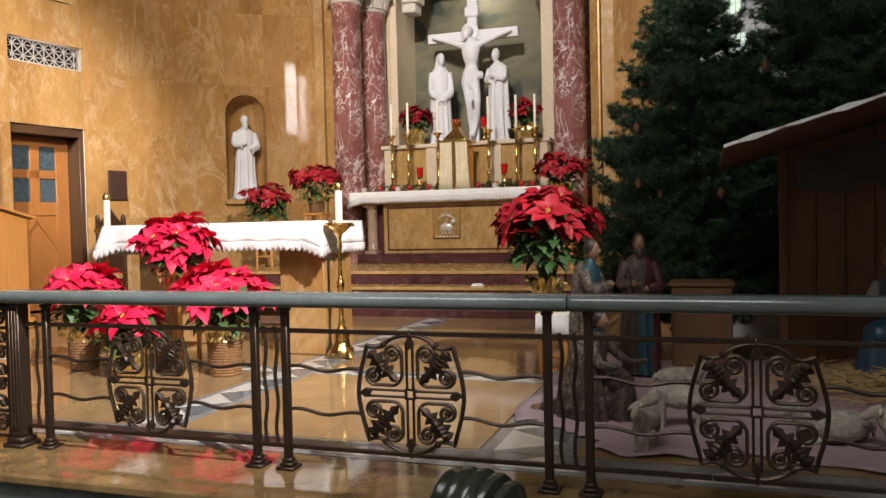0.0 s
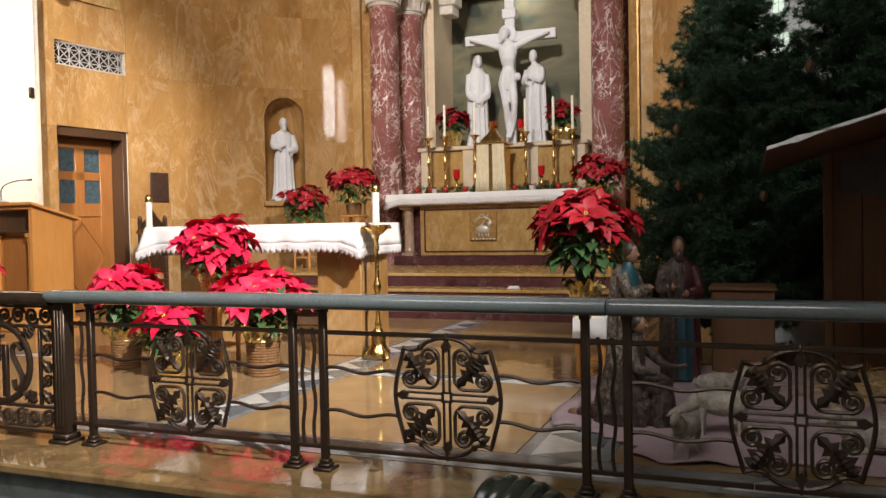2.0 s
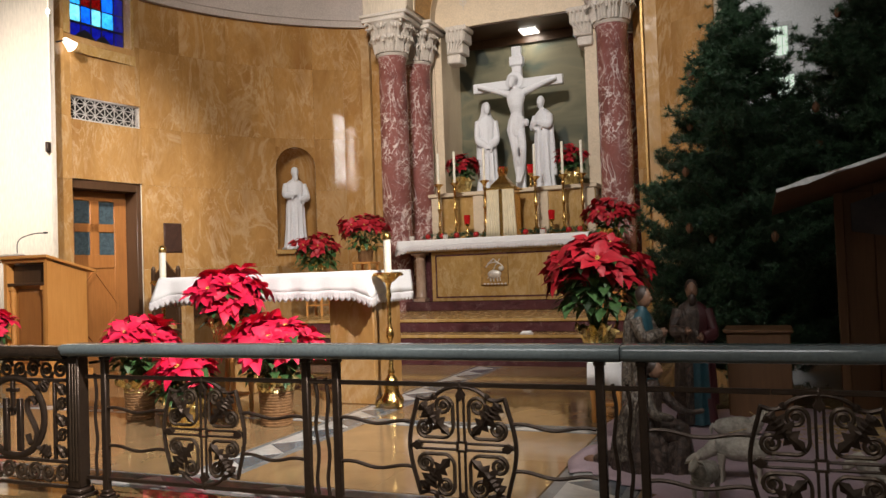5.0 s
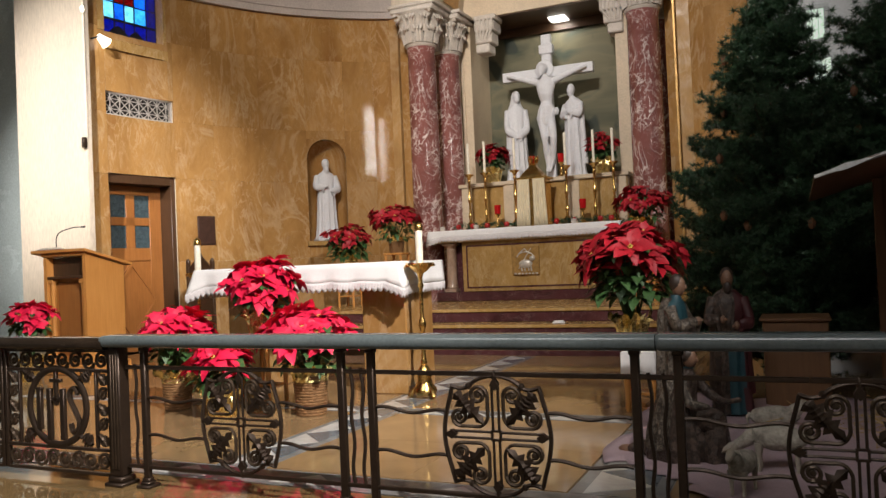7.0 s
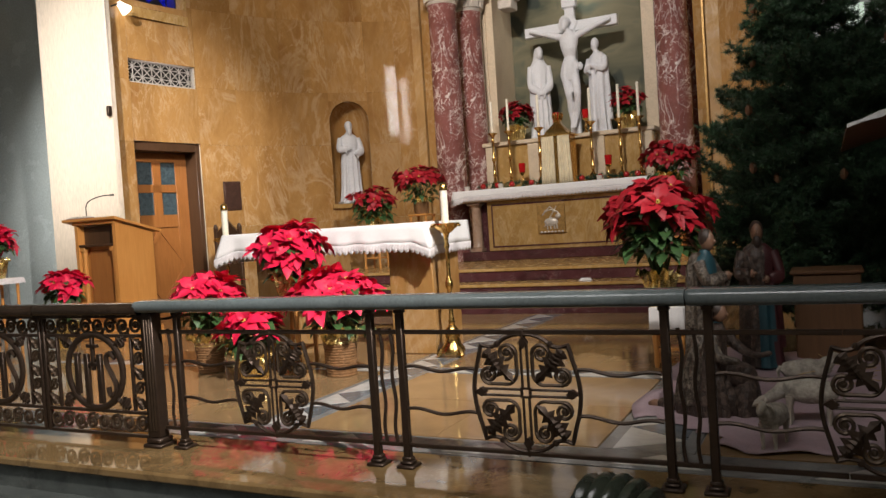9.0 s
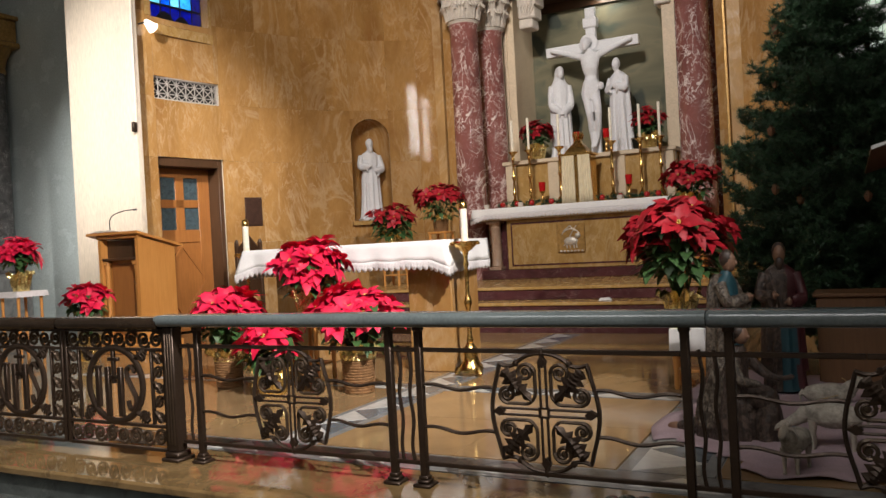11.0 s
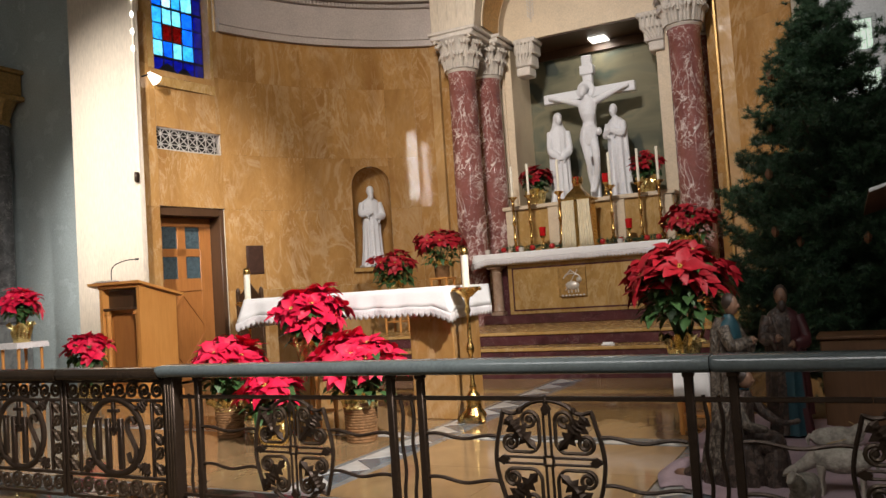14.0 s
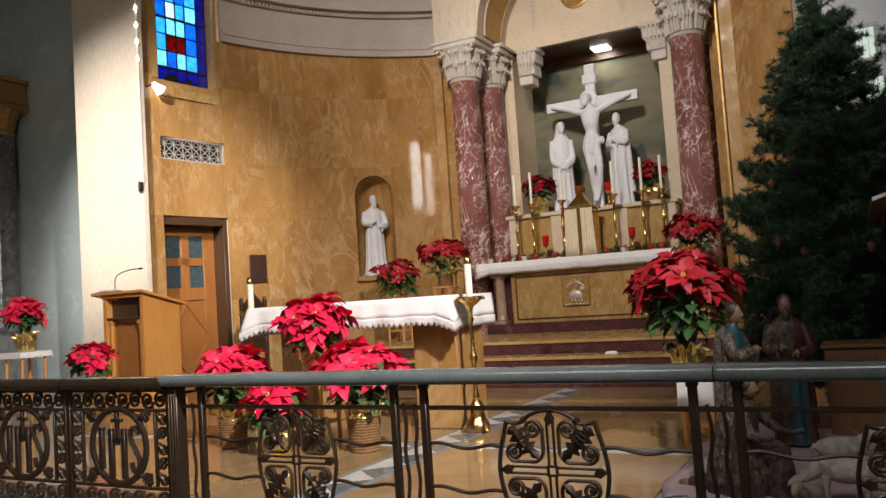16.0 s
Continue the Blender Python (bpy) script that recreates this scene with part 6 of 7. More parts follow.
# ---- statues ----


def ring_body(g, rings, n=36, folds=9, amp=0.06, phase=0.0, slot=0):
    """A body lofted through ellipses (x, y, z, rx, ry); folds ripple the lower rings."""
    p = []
    for i, (x, y, z, rx, ry, k) in enumerate(rings):
        for j in range(n):
            a = 2 * math.pi * j / n
            w = 1 + amp * k * (math.sin(folds * a + phase + 0.4 * math.sin(3 * a + i * 0.25)) + 0.4 * math.sin((2 * folds + 1) * a))
            p.append((x + rx * w * math.cos(a), y + ry * w * math.sin(a), z))
    m = len(rings)
    q = [(i * n + j, i * n + (j + 1) % n, (i + 1) * n + (j + 1) % n, (i + 1) * n + j) for i in range(m - 1) for j in range(n)]
    q += [tuple(range(n))[::-1], tuple(range((m - 1) * n, m * n))]
    return g.add(p, q, slot)


def robed(g, h, palms, head=(0, -0.02), hood=False, cloak=False, base=True, beard=False, bend=0.0, slots=(0, 0, 0, 0), folds=9):
    """A robed standing figure of height h that faces -y. palms: where the two palms meet or hang, as fractions of h."""
    robe, over, skin, hair = slots
    R = [(0, 0, 0.03, 0.165, 0.125, 1), (0, 0, 0.06, 0.155, 0.118, 1), (0, 0, 0.20, 0.138, 0.108, 1), (0, -0.004, 0.38, 0.128, 0.10, 0.9), (0, -0.006, 0.50, 0.125, 0.098, 0.7), (0, -0.002, 0.58, 0.115, 0.088, 0.5),
         (0, 0, 0.66, 0.120, 0.085, 0.35), (0, 0.004, 0.74, 0.135, 0.082, 0.2), (0, 0.006, 0.79, 0.130, 0.074, 0.1), (0, 0.006, 0.825, 0.095, 0.060, 0.0), (0, 0.002, 0.845, 0.050, 0.045, 0), (0, 0, 0.87, 0.036, 0.036, 0)]
    ring_body(g, [(x * h, (y + bend * max(0, z - 0.5)) * h, z * h, a * h, b * h, k) for x, y, z, a, b, k in R], 48, folds, 0.105, 0.7, robe)
    hx, hy = head
    hc = Vector((hx * h, (hy + bend * 0.42) * h, 0.925 * h))
    g.ball(hc, (0.048 * h, 0.056 * h, 0.068 * h), 18, skin)
    g.ball(hc + Vector((0, -0.056 * h, -0.008 * h)), (0.010 * h, 0.014 * h, 0.016 * h), 8, skin)
    g.ball(hc + Vector((0, 0.012 * h, 0.016 * h)), (0.054 * h, 0.056 * h, 0.062 * h), 18, hair)
    if hood:
        rows = [(0, 0.010, 1.0, 0.02, 0.02, 0), (0, 0.012, 0.985, 0.045, 0.05, 0), (0, 0.014, 0.95, 0.062, 0.066, 0.1), (0, 0.022, 0.90, 0.068, 0.062, 0.2), (0, 0.03, 0.85, 0.085, 0.06, 0.3), (0, 0.03, 0.78, 0.135, 0.078, 0.4), (0, 0.03, 0.6, 0.14, 0.085, 0.6), (0, 0.03, 0.35, 0.145, 0.095, 0.9), (0, 0.03, 0.25, 0.15, 0.10, 1)]
        ring_body(g, [(x * h, (y + 0.012 + bend * max(0, z - 0.5)) * h, z * h, a * h, b * h, k) for x, y, z, a, b, k in rows][::-1], 44, folds, 0.10, 0.2, over)
        g.ball(hc + Vector((0, -0.022 * h, -0.004 * h)), (0.046 * h, 0.046 * h, 0.060 * h), 16, skin)
    if beard:
        g.ball(hc + Vector((0, -0.035 * h, -0.06 * h)), (0.034 * h, 0.030 * h, 0.045 * h), 12, hair)
    if cloak:
        rows = [(0, 0.02, 0.15, 0.17, 0.115, 1), (0, 0.02, 0.4, 0.155, 0.105, 1), (0, 0.018, 0.62, 0.148, 0.095, 0.8), (0, 0.016, 0.76, 0.150, 0.086, 0.4), (0, 0.014, 0.82, 0.105, 0.066, 0.1), (0, 0.01, 0.85, 0.06, 0.05, 0)]
        ring_body(g, [(x * h, (y + 0.02) * h, z * h, a * h, b * h, k) for x, y, z, a, b, k in rows], 44, 7, 0.13, 2.0, over)
    for s, hand in zip((-1, 1), palms):
        sh = Vector((s * 0.118, 0.004 + bend * 0.28, 0.785)) * h
        hd = Vector(hand) * h
        el = (sh + hd) / 2 + Vector((s * 0.07, 0.01, -0.07)) * h
        g.tube(smooth_path([sh, el, hd], 5), [0.048 * h - 0.018 * h * k / 10 for k in range(11)], 10, over if cloak or hood else robe)
        d = (hd - el).normalized()
        g.ball(hd + d * 0.015 * h, (0.022 * h, 0.022 * h, 0.028 * h), 10, skin)
        g.tube([hd, hd + d * 0.06 * h], [0.018 * h, 0.008 * h], 8, skin)
        # the hanging part of the sleeve
        g.tube([el, hd - d * 0.03 * h, hd - d * 0.02 * h + Vector((0, 0, -0.07 * h))], [0.045 * h, 0.040 * h, 0.012 * h], 9, over if cloak or hood else robe)
    if base:
        g.box(-0.17 * h, 0.17 * h, -0.14 * h, 0.14 * h, 0, 0.032 * h, 0.006, robe)
    return g


def statue(name, g, mats, at, label, category="statue", remesh=0.0, slim=1.0):
    if slim != 1.0:
        g.v = [(x * slim, y * slim, z) for x, y, z in g.v]
    ob = solo(name, g, mats, label, category, at=at, smooth=60)
    if remesh:
        m = ob.modifiers.new("blend", "REMESH")
        m.mode, m.voxel_size, m.use_smooth_shade = "VOXEL", remesh, True
        s = ob.modifiers.new("soft", "SMOOTH")
        s.factor, s.iterations = 0.5, 1
    return ob


a = (NICHE[0] + NICHE[1]) / 2
x, y, _ = on_apse(a, 0, AR + 0.13)
statue("saint_statue", robed(G(), 1.40, ((-0.05, -0.12, 0.66), (0.06, -0.13, 0.60)), (0.0, -0.02), folds=11, bend=-0.02, beard=True), STATUE, Matrix.Translation((x, y, 1.571)) @ Matrix.Rotation(radians(48), 4, "Z"), "white marble statue of a robed saint in the round-headed niche", remesh=0.010, slim=0.87)
statue("mourner_statue", robed(G(), 1.60, ((-0.02, -0.12, 0.50), (0.02, -0.12, 0.50)), (0.01, -0.02), hood=True, folds=11), STATUE, Matrix.Translation((-4.36, 13.0, GZ)) @ Matrix.Rotation(radians(25), 4, "Z"), "white marble statue of a veiled standing woman", remesh=0.010, slim=0.76)
statue("mourner_statue", robed(G(), 1.60, ((-0.03, -0.12, 0.70), (0.03, -0.12, 0.70)), (-0.01, -0.02), cloak=True, folds=10), STATUE, Matrix.Translation((-3.36, 13.0, GZ)) @ Matrix.Rotation(radians(-22), 4, "Z"), "white marble statue of a standing robed man with joined palms", remesh=0.010, slim=0.76)
# the crucifix
CXX, CZ = -3.80, 4.30
g = G().box(CXX - 0.085, CXX + 0.085, 13.06, 13.16, GZ, 4.96, 0.008).box(CXX - 0.80, CXX + 0.80, 13.05, 13.17, CZ - 0.085, CZ + 0.085, 0.008).box(CXX - 0.12, CXX + 0.12, 13.03, 13.17, 4.62, 4.78, 0.006)
g.box(CXX - 0.2, CXX + 0.2, 12.98, 13.24, GZ, GZ + 0.05, 0.01)
sh = Vector((CXX, 12.97, 4.14))
for s in (-1, 1):
    g.tube(smooth_path([(CXX + s * 0.13, 12.98, 4.12), (CXX + s * 0.36, 12.98, 4.20), (CXX + s * 0.62, 13.0, 4.29), (CXX + s * 0.70, 13.02, 4.31)], 4), [0.062, 0.062, 0.058, 0.055, 0.05, 0.046, 0.044, 0.042, 0.04, 0.036, 0.034, 0.034, 0.02], 10)
ring_body(g, [(CXX - 0.02, 12.98, 3.58, 0.10, 0.08, 0), (CXX - 0.01, 12.97, 3.66, 0.125, 0.095, 0), (CXX, 12.97, 3.78, 0.098, 0.075, 0), (CXX, 12.95, 3.90, 0.132, 0.10, 0), (CXX, 12.96, 4.02, 0.16, 0.105, 0), (CXX, 12.97, 4.12, 0.16, 0.09, 0), (CXX, 12.97, 4.18, 0.09, 0.06, 0), (CXX - 0.01, 12.96, 4.24, 0.045, 0.045, 0)], 24)
ring_body(g, [(CXX - 0.02, 12.97, 3.38, 0.13, 0.11, 1), (CXX - 0.02, 12.97, 3.50, 0.15, 0.12, 1), (CXX - 0.01, 12.97, 3.62, 0.14, 0.11, 0.7), (CXX, 12.97, 3.70, 0.13, 0.10, 0.2)], 30, 8, 0.08)
g.ball((CXX + 0.17, 12.95, 3.60), (0.05, 0.06, 0.07), 10)
for s in (-1, 1):
    g.tube(smooth_path([(CXX + s * 0.075 - 0.02, 12.97, 3.50), (CXX + s * 0.072 + 0.045, 12.88, 3.14), (CXX + s * 0.050 + 0.02, 12.98, 2.86), (CXX + s * 0.028 + 0.01, 12.97, 2.68), (CXX + s * 0.02, 12.90, 2.58)], 3), [0.080, 0.076, 0.070, 0.060, 0.052, 0.058, 0.052, 0.046, 0.038, 0.032, 0.030, 0.030, 0.02], 10)
g.lathe([(0.0, 0), (0.15, 0.0), (0.155, 0.012), (0.15, 0.02), (0.0, 0.02)], n=28, at=Matrix.Translation((CXX - 0.03, 13.045, 4.36)) @ Matrix.Rotation(math.pi / 2, 4, "X"))
g.ball((CXX - 0.05, 12.93, 4.33), (0.075, 0.085, 0.10), 16).ball((CXX - 0.05, 12.97, 4.36), (0.09, 0.08, 0.09), 14).ball((CXX - 0.06, 12.88, 4.26), (0.045, 0.04, 0.06), 10)
statue("crucifix", g, STATUE, Matrix.Identity(4), "white marble crucifix with a carved figure", "crucifix", remesh=0.012)

# ---- lectern ----
lec = thing("lectern", (-8.16, 6.58, 0), "golden oak lectern with a sloping desk and a recessed front", "lectern")
part("plinth", G().box(-0.03, 0.72, -0.03, 0.60, 0, 0.12, 0.01), OAK, lec)
part("body", G().box(0.02, 0.67, 0.10, 0.54, 0.121, 1.22, 0.006), OAK, lec)
part("side_panel", G().add([(0.62, 0.0, 0.12), (0.67, 0.0, 0.12), (0.67, 0.56, 0.12), (0.62, 0.56, 0.12), (0.62, 0.0, 1.40), (0.67, 0.0, 1.40), (0.67, 0.56, 1.26), (0.62, 0.56, 1.26)], [(0, 1, 2, 3), (4, 5, 6, 7), (0, 1, 5, 4), (1, 2, 6, 5), (2, 3, 7, 6), (3, 0, 4, 7)]).moved(Matrix.Translation((0.012, -0.004, 0))), OAK, lec)
part("side_panel", G().add([(0.0, 0.0, 0.12), (0.05, 0.0, 0.12), (0.05, 0.56, 0.12), (0.0, 0.56, 0.12), (0.0, 0.0, 1.40), (0.05, 0.0, 1.40), (0.05, 0.56, 1.26), (0.0, 0.56, 1.26)], [(0, 1, 2, 3), (4, 5, 6, 7), (0, 1, 5, 4), (1, 2, 6, 5), (2, 3, 7, 6), (3, 0, 4, 7)]).moved(Matrix.Translation((0, -0.004, 0))), OAK, lec)
part("shelf", G().box(0.05, 0.62, 0.0, 0.10, 1.12, 1.15, 0.004), DARKWOOD, lec)
part("recess", G().box(0.05, 0.62, 0.09, 0.099, 1.15, 1.36), DARKWOOD, lec)
part("front_panel", G().box(0.12, 0.55, 0.085, 0.099, 0.22, 1.08, 0.006), DOORWOOD, lec)
for x in (0.085, 0.585):
    part("colonnette", G().box(x - 0.04, x + 0.04, 0.01, 0.09, 0.121, 0.18, 0.006).lathe([(0.030, 0.18), (0.034, 0.2), (0.028, 0.22), (0.028, 1.0), (0.034, 1.04), (0.03, 1.06)], x=x, y=0.05, n=16).box(x - 0.04, x + 0.04, 0.01, 0.09, 1.06, 1.11, 0.006), OAK, lec, "turned oak colonnette")
desk = part("desk", G().add([(-0.14, -0.06, 1.43), (0.74, -0.06, 1.43), (0.74, 0.64, 1.255), (-0.14, 0.64, 1.255), (-0.14, -0.06, 1.46), (0.74, -0.06, 1.46), (0.74, 0.64, 1.285), (-0.14, 0.64, 1.285)], [(0, 1, 2, 3), (4, 5, 6, 7), (0, 1, 5, 4), (1, 2, 6, 5), (2, 3, 7, 6), (3, 0, 4, 7)]), OAK, lec, "sloping oak desk")
part("moulding", G().box(-0.02, 0.69, -0.02, 0.09, 1.38, 1.42, 0.01), OAK, lec)
tilt = Matrix.Translation((-8.16 + 0.14, 6.58 + 0.11, 1.419)) @ Matrix.Rotation(radians(-14), 4, "X")
bk = thing("book", tilt, "open book with red cover on the lectern desk", "book")
part("cover", G().box(-0.23, 0.23, -0.15, 0.15, 0.0, 0.012, 0.003), BOOKRED, bk)
for s in (-1, 1):
    pg = [(s * 0.004, 0.030), (s * 0.07, 0.042), (s * 0.15, 0.036), (s * 0.215, 0.022), (s * 0.215, 0.013), (s * 0.004, 0.013)]
    part("pages", G().prism([(u, w) for u, w in pg], -0.14, 0.14), PAPER, bk)
mic = thing("microphone", (-8.16 + 0.20, 6.58 + 0.02, 1.441), "thin dark gooseneck microphone on the lectern", "microphone")
part("base", G().lathe([(0.03, 0), (0.03, 0.02), (0.012, 0.03)], n=14), BLACK, mic)
part("neck", G().tube(smooth_path([(0, 0, 0.02), (0, 0, 0.16), (0.05, 0.02, 0.23), (0.20, 0.05, 0.27), (0.32, 0.08, 0.275)], 6), 0.006, 6), BLACK, mic)
part("head", G().tube([(0.32, 0.08, 0.275), (0.37, 0.09, 0.276)], 0.011, 8), BLACK, mic)
# tall wooden chair back beside the door
ch = thing("chair", (-7.55, 8.35, 0), "dark wooden chair with a pointed high back by the door", "chair")
part("seat", G().box(-0.24, 0.24, -0.24, 0.24, 0.42, 0.47, 0.01), DARKWOOD, ch)
for sx in (-1, 1):
    part("front_leg", G().box(sx * 0.21 - 0.025, sx * 0.21 + 0.025, -0.23, -0.18, 0, 0.42, 0.005), DARKWOOD, ch)
    part("back_post", G().box(sx * 0.21 - 0.025, sx * 0.21 + 0.025, 0.19, 0.24, 0, 1.25, 0.005).lathe([(0.03, 1.25), (0.035, 1.27), (0.015, 1.32)], x=sx * 0.21, y=0.215, n=10), DARKWOOD, ch)
part("backrest", G().prism([(-0.185, 0.55), (0.185, 0.55), (0.185, 1.2), (0.1, 1.28), (0, 1.40), (-0.1, 1.28), (-0.185, 1.2)], 0.20, 0.23), DARKWOOD, ch)
# dark column with gilding in the chapel
dc = thing("chapel_column", (-13.55, 8.80, 0), "dark veined marble chapel column with a gilded capital", "column", kind="structure")
part("base", G().box(-0.42, 0.42, -0.38, 0.38, 0, 1.0, 0.02), GREYSTONE, dc)
part("shaft", G().lathe([(0.34, 1.0), (0.36, 1.05), (0.33, 1.12), (0.32, 3.9), (0.30, 4.55)], n=32), DARKVEIN, dc)
part("capital", G().lathe([(0.30, 4.55), (0.34, 4.60), (0.31, 4.65), (0.36, 4.85), (0.44, 5.0)], n=24, wave=10, amp=0.05).box(-0.46, 0.46, -0.38, 0.38, 5.0, 5.1, 0.02), GILT, dc)
part("gilded_panel", G().box(-0.40, 0.40, -0.36, 0.36, 5.101, 5.5, 0.02).box(-0.46, 0.46, -0.38, 0.38, 5.5, 5.58, 0.02).ball((0.2, -0.2, 5.75), (0.10, 0.10, 0.18), 12), GILT, dc)

# ---- crib ----


def fir(x, y, height, radius, seed, bottom=0.14):
    """An artificial fir: trunk, drooping branches and tufts of needles."""
    r = random.Random(seed)
    ob = thing("christmas_tree", (x, y, 0), "tall dark green artificial fir tree with a few cones", "tree", "fir trees behind the crib")
    part("stand", G().lathe([(0.22, 0), (0.22, 0.03), (0.06, 0.06), (0.05, 0.25)], n=16), BLACK, ob)
    part("trunk", G().lathe([(0.045, 0.05), (0.04, height * 0.4), (0.022, height * 0.8), (0.006, height)], n=10), BARK, ob)
    limbs, tips, cones = G(), [], []
    z = bottom
    while z < height - 0.06:
        u = (z - bottom) / (height - bottom)
        reach = min(radius * (1 - u) ** 0.86 + 0.05, radius * 0.74)
        n = max(4, int(13 * (1 - u) ** 0.7 + 3))
        for k in range(n):
            a = r.uniform(0, 6.283)
            zz = z + r.uniform(-0.10, 0.10)
            ln = reach * r.uniform(0.72, 1.10) * (1.18 if r.random() < 0.08 else 1)
            d = Vector((math.cos(a), math.sin(a), 0))
            rise = r.uniform(0.05, 0.60)
            c = [Vector((0, 0, zz)), d * ln * 0.5 + Vector((0, 0, zz + rise * ln * 0.4)), d * ln + Vector((0, 0, zz + rise * ln))]
            limbs.tube(c, [0.010, 0.007, 0.004], 4)
            m = max(2, int(ln / 0.055))
            for i in range(m + 1):
                t = 0.28 + 0.72 * i / m
                q = c[0].lerp(c[1], t * 2) if t < 0.5 else c[1].lerp(c[2], t * 2 - 1)
                tips.append(q)
                tips.append(q + Vector((r.uniform(-0.03, 0.03), r.uniform(-0.03, 0.03), 0.035)))
                side = Vector((-d.y, d.x, 0.15)) * (0.05 + 0.10 * (1 - abs(t - 0.6))) * r.choice((-1, 1)) * r.uniform(0.5, 1.3)
                if ln > 0.2:
                    tips.append(q + side + Vector((0, 0, r.uniform(-0.04, 0.08))))
                    if r.random() < 0.6:
                        tips.append(q - side * 0.8 + Vector((0, 0, r.uniform(-0.05, 0.05))))
            if r.random() < 0.07:
                cones.append(c[2])
        z += 0.115 - 0.035 * u
    tips += [Vector((0, 0, height - 0.04 * k)) for k in range(5)]
    part("branch_frame", limbs, BARK, ob)
    v, f = needles([tuple(t) for t in tips], 40, 0.076, 0.0036, r, 0.30)
    tagged(part("needles", needle_mesh("needles", v, f, NEEDLE), None, ob, "dark green needles"), kind="stuff")
    cone = G().lathe([(0.008, -0.05), (0.022, -0.035), (0.030, -0.005), (0.026, 0.02), (0.012, 0.04), (0.003, 0.05)], n=10, wave=5, amp=0.15).mesh("cone", CONE)
    for c in cones:
        part("cone", cone, None, ob, at=Matrix.Translation(c + Vector((0, 0, -0.02))))
    return ob


fir(-0.14, 7.85, 3.66, 1.20, 21)
fir(1.47, 8.50, 4.9, 1.85, 22)

crib = thing("crib_stable", None, "dark wooden crib stable with a sloping white-edged roof", "stable")
part("back_wall", G().prism([(0.55, 0), (2.9, 0), (2.9, 2.17), (0.55, 1.59)], 6.42, 6.46), SHEDWOOD, crib)
for k in range(12):
    part("board", G().box(0.552 + 0.195 * k, 0.742 + 0.195 * k, 6.40, 6.419, 0.0, 1.585 + 0.0487 * k, 0.003), SHEDWOOD, crib)
part("side_wall", G().box(2.86, 2.9, 4.7, 6.41, 0, 2.1), SHEDWOOD, crib)
rp = [(0.075, 4.40), (2.95, 4.40), (2.95, 6.75), (0.075, 6.75)]
part("roof", G().add([(x, y, 1.440 + 0.285 * x + dz) for dz in (0, 0.012) for x, y in rp], [(3, 2, 1, 0), (4, 5, 6, 7), (0, 1, 5, 4), (1, 2, 6, 5), (2, 3, 7, 6), (3, 0, 4, 7)]), SHEDWOOD, crib, "dark boarded roof")
n = 40
p = []
for k in range(n + 1):
    x = 0.075 + 2.875 * k / n
    j = 0.006 * math.sin(k * 2.1) + 0.004 * math.sin(k * 5.3)
    z = 1.440 + 0.285 * x
    p += [(x, 4.37 + j, z - 0.006 + j), (x, 4.41, z - 0.006), (x, 4.43, z + 0.016), (x, 4.375 + j, z + 0.010 - j)]
q = [(4 * k + i, 4 * k + (i + 1) % 4, 4 * k + 4 + (i + 1) % 4, 4 * k + 4 + i) for k in range(n) for i in range(4)] + [(0, 1, 2, 3), (4 * n + 3, 4 * n + 2, 4 * n + 1, 4 * n)]
part("roof_edge", G().add(p, q), SNOW, crib, "white ragged felt edge")
for x in (0.52, 2.84):
    for y in (4.75,):
        if x > 1:
            part("post", G().box(x - 0.03, x + 0.03, y - 0.03, y + 0.03, 0, 1.43 + 0.285 * x, 0.004), SHEDWOOD, crib)
part("post", G().box(0.49, 0.55, 6.36, 6.42, 0, 1.58, 0.004), SHEDWOOD, crib)
part("backcloth", G().prism([(0.60, 1.30), (0.9, 1.24), (1.1, 1.32), (1.4, 1.22), (1.8, 1.36), (2.3, 1.28), (2.3, 1.75), (1.5, 1.70), (1.2, 1.62), (0.9, 1.60), (0.6, 1.50)], 6.385, 6.398), TORNCLOTH, crib, "torn grey cloth along the wall")
box = thing("wooden_chest", (-0.07, 6.15, 0), "plain brown wooden chest behind the crib figures", "chest")
part("body", G().box(-0.20, 0.22, -0.18, 0.18, 0, 0.60, 0.008), SHEDWOOD, box)
part("lid", G().box(-0.22, 0.24, -0.20, 0.20, 0.601, 0.63, 0.008), SHEDWOOD, box)

# the mauve cloth under the crib: a rumpled sheet
g = G()
nx, ny = 70, 40
p = []
for j in range(ny + 1):
    for i in range(nx + 1):
        u, w = i / nx, j / ny
        x, y = -1.02 + 3.6 * u + 0.05 * math.sin(w * 17), 3.74 + 2.55 * w + 0.06 * math.sin(u * 23) + 0.03 * math.sin(u * 61)
        z = 0.006 + max(0, 0.030 * noise.noise((x * 2.6, y * 2.6, 0.3)) + 0.018 * noise.noise((x * 7, y * 7, 1.1)) + 0.006)
        if u < 0.16 and w > 0.25:
            z += 0.05 * max(0, noise.noise((x * 5, y * 5, 4.0)))
        p.append((x, y, z))
m = nx + 1
g.add(p, [(j * m + i, j * m + i + 1, j * m + m + i + 1, j * m + m + i) for j in range(ny) for i in range(nx) if not (i < 9 and j < 7 - 0.7 * i) and not (i < 4 and j > 30)])
ob = solo("crib_cloth", g, MAUVE, "rumpled dusty mauve cloth on the floor under the crib", "cloth")
ob.modifiers.new("thick", "SOLIDIFY").thickness = 0.005
# straw
r = random.Random(9)
pts, fs = [], []
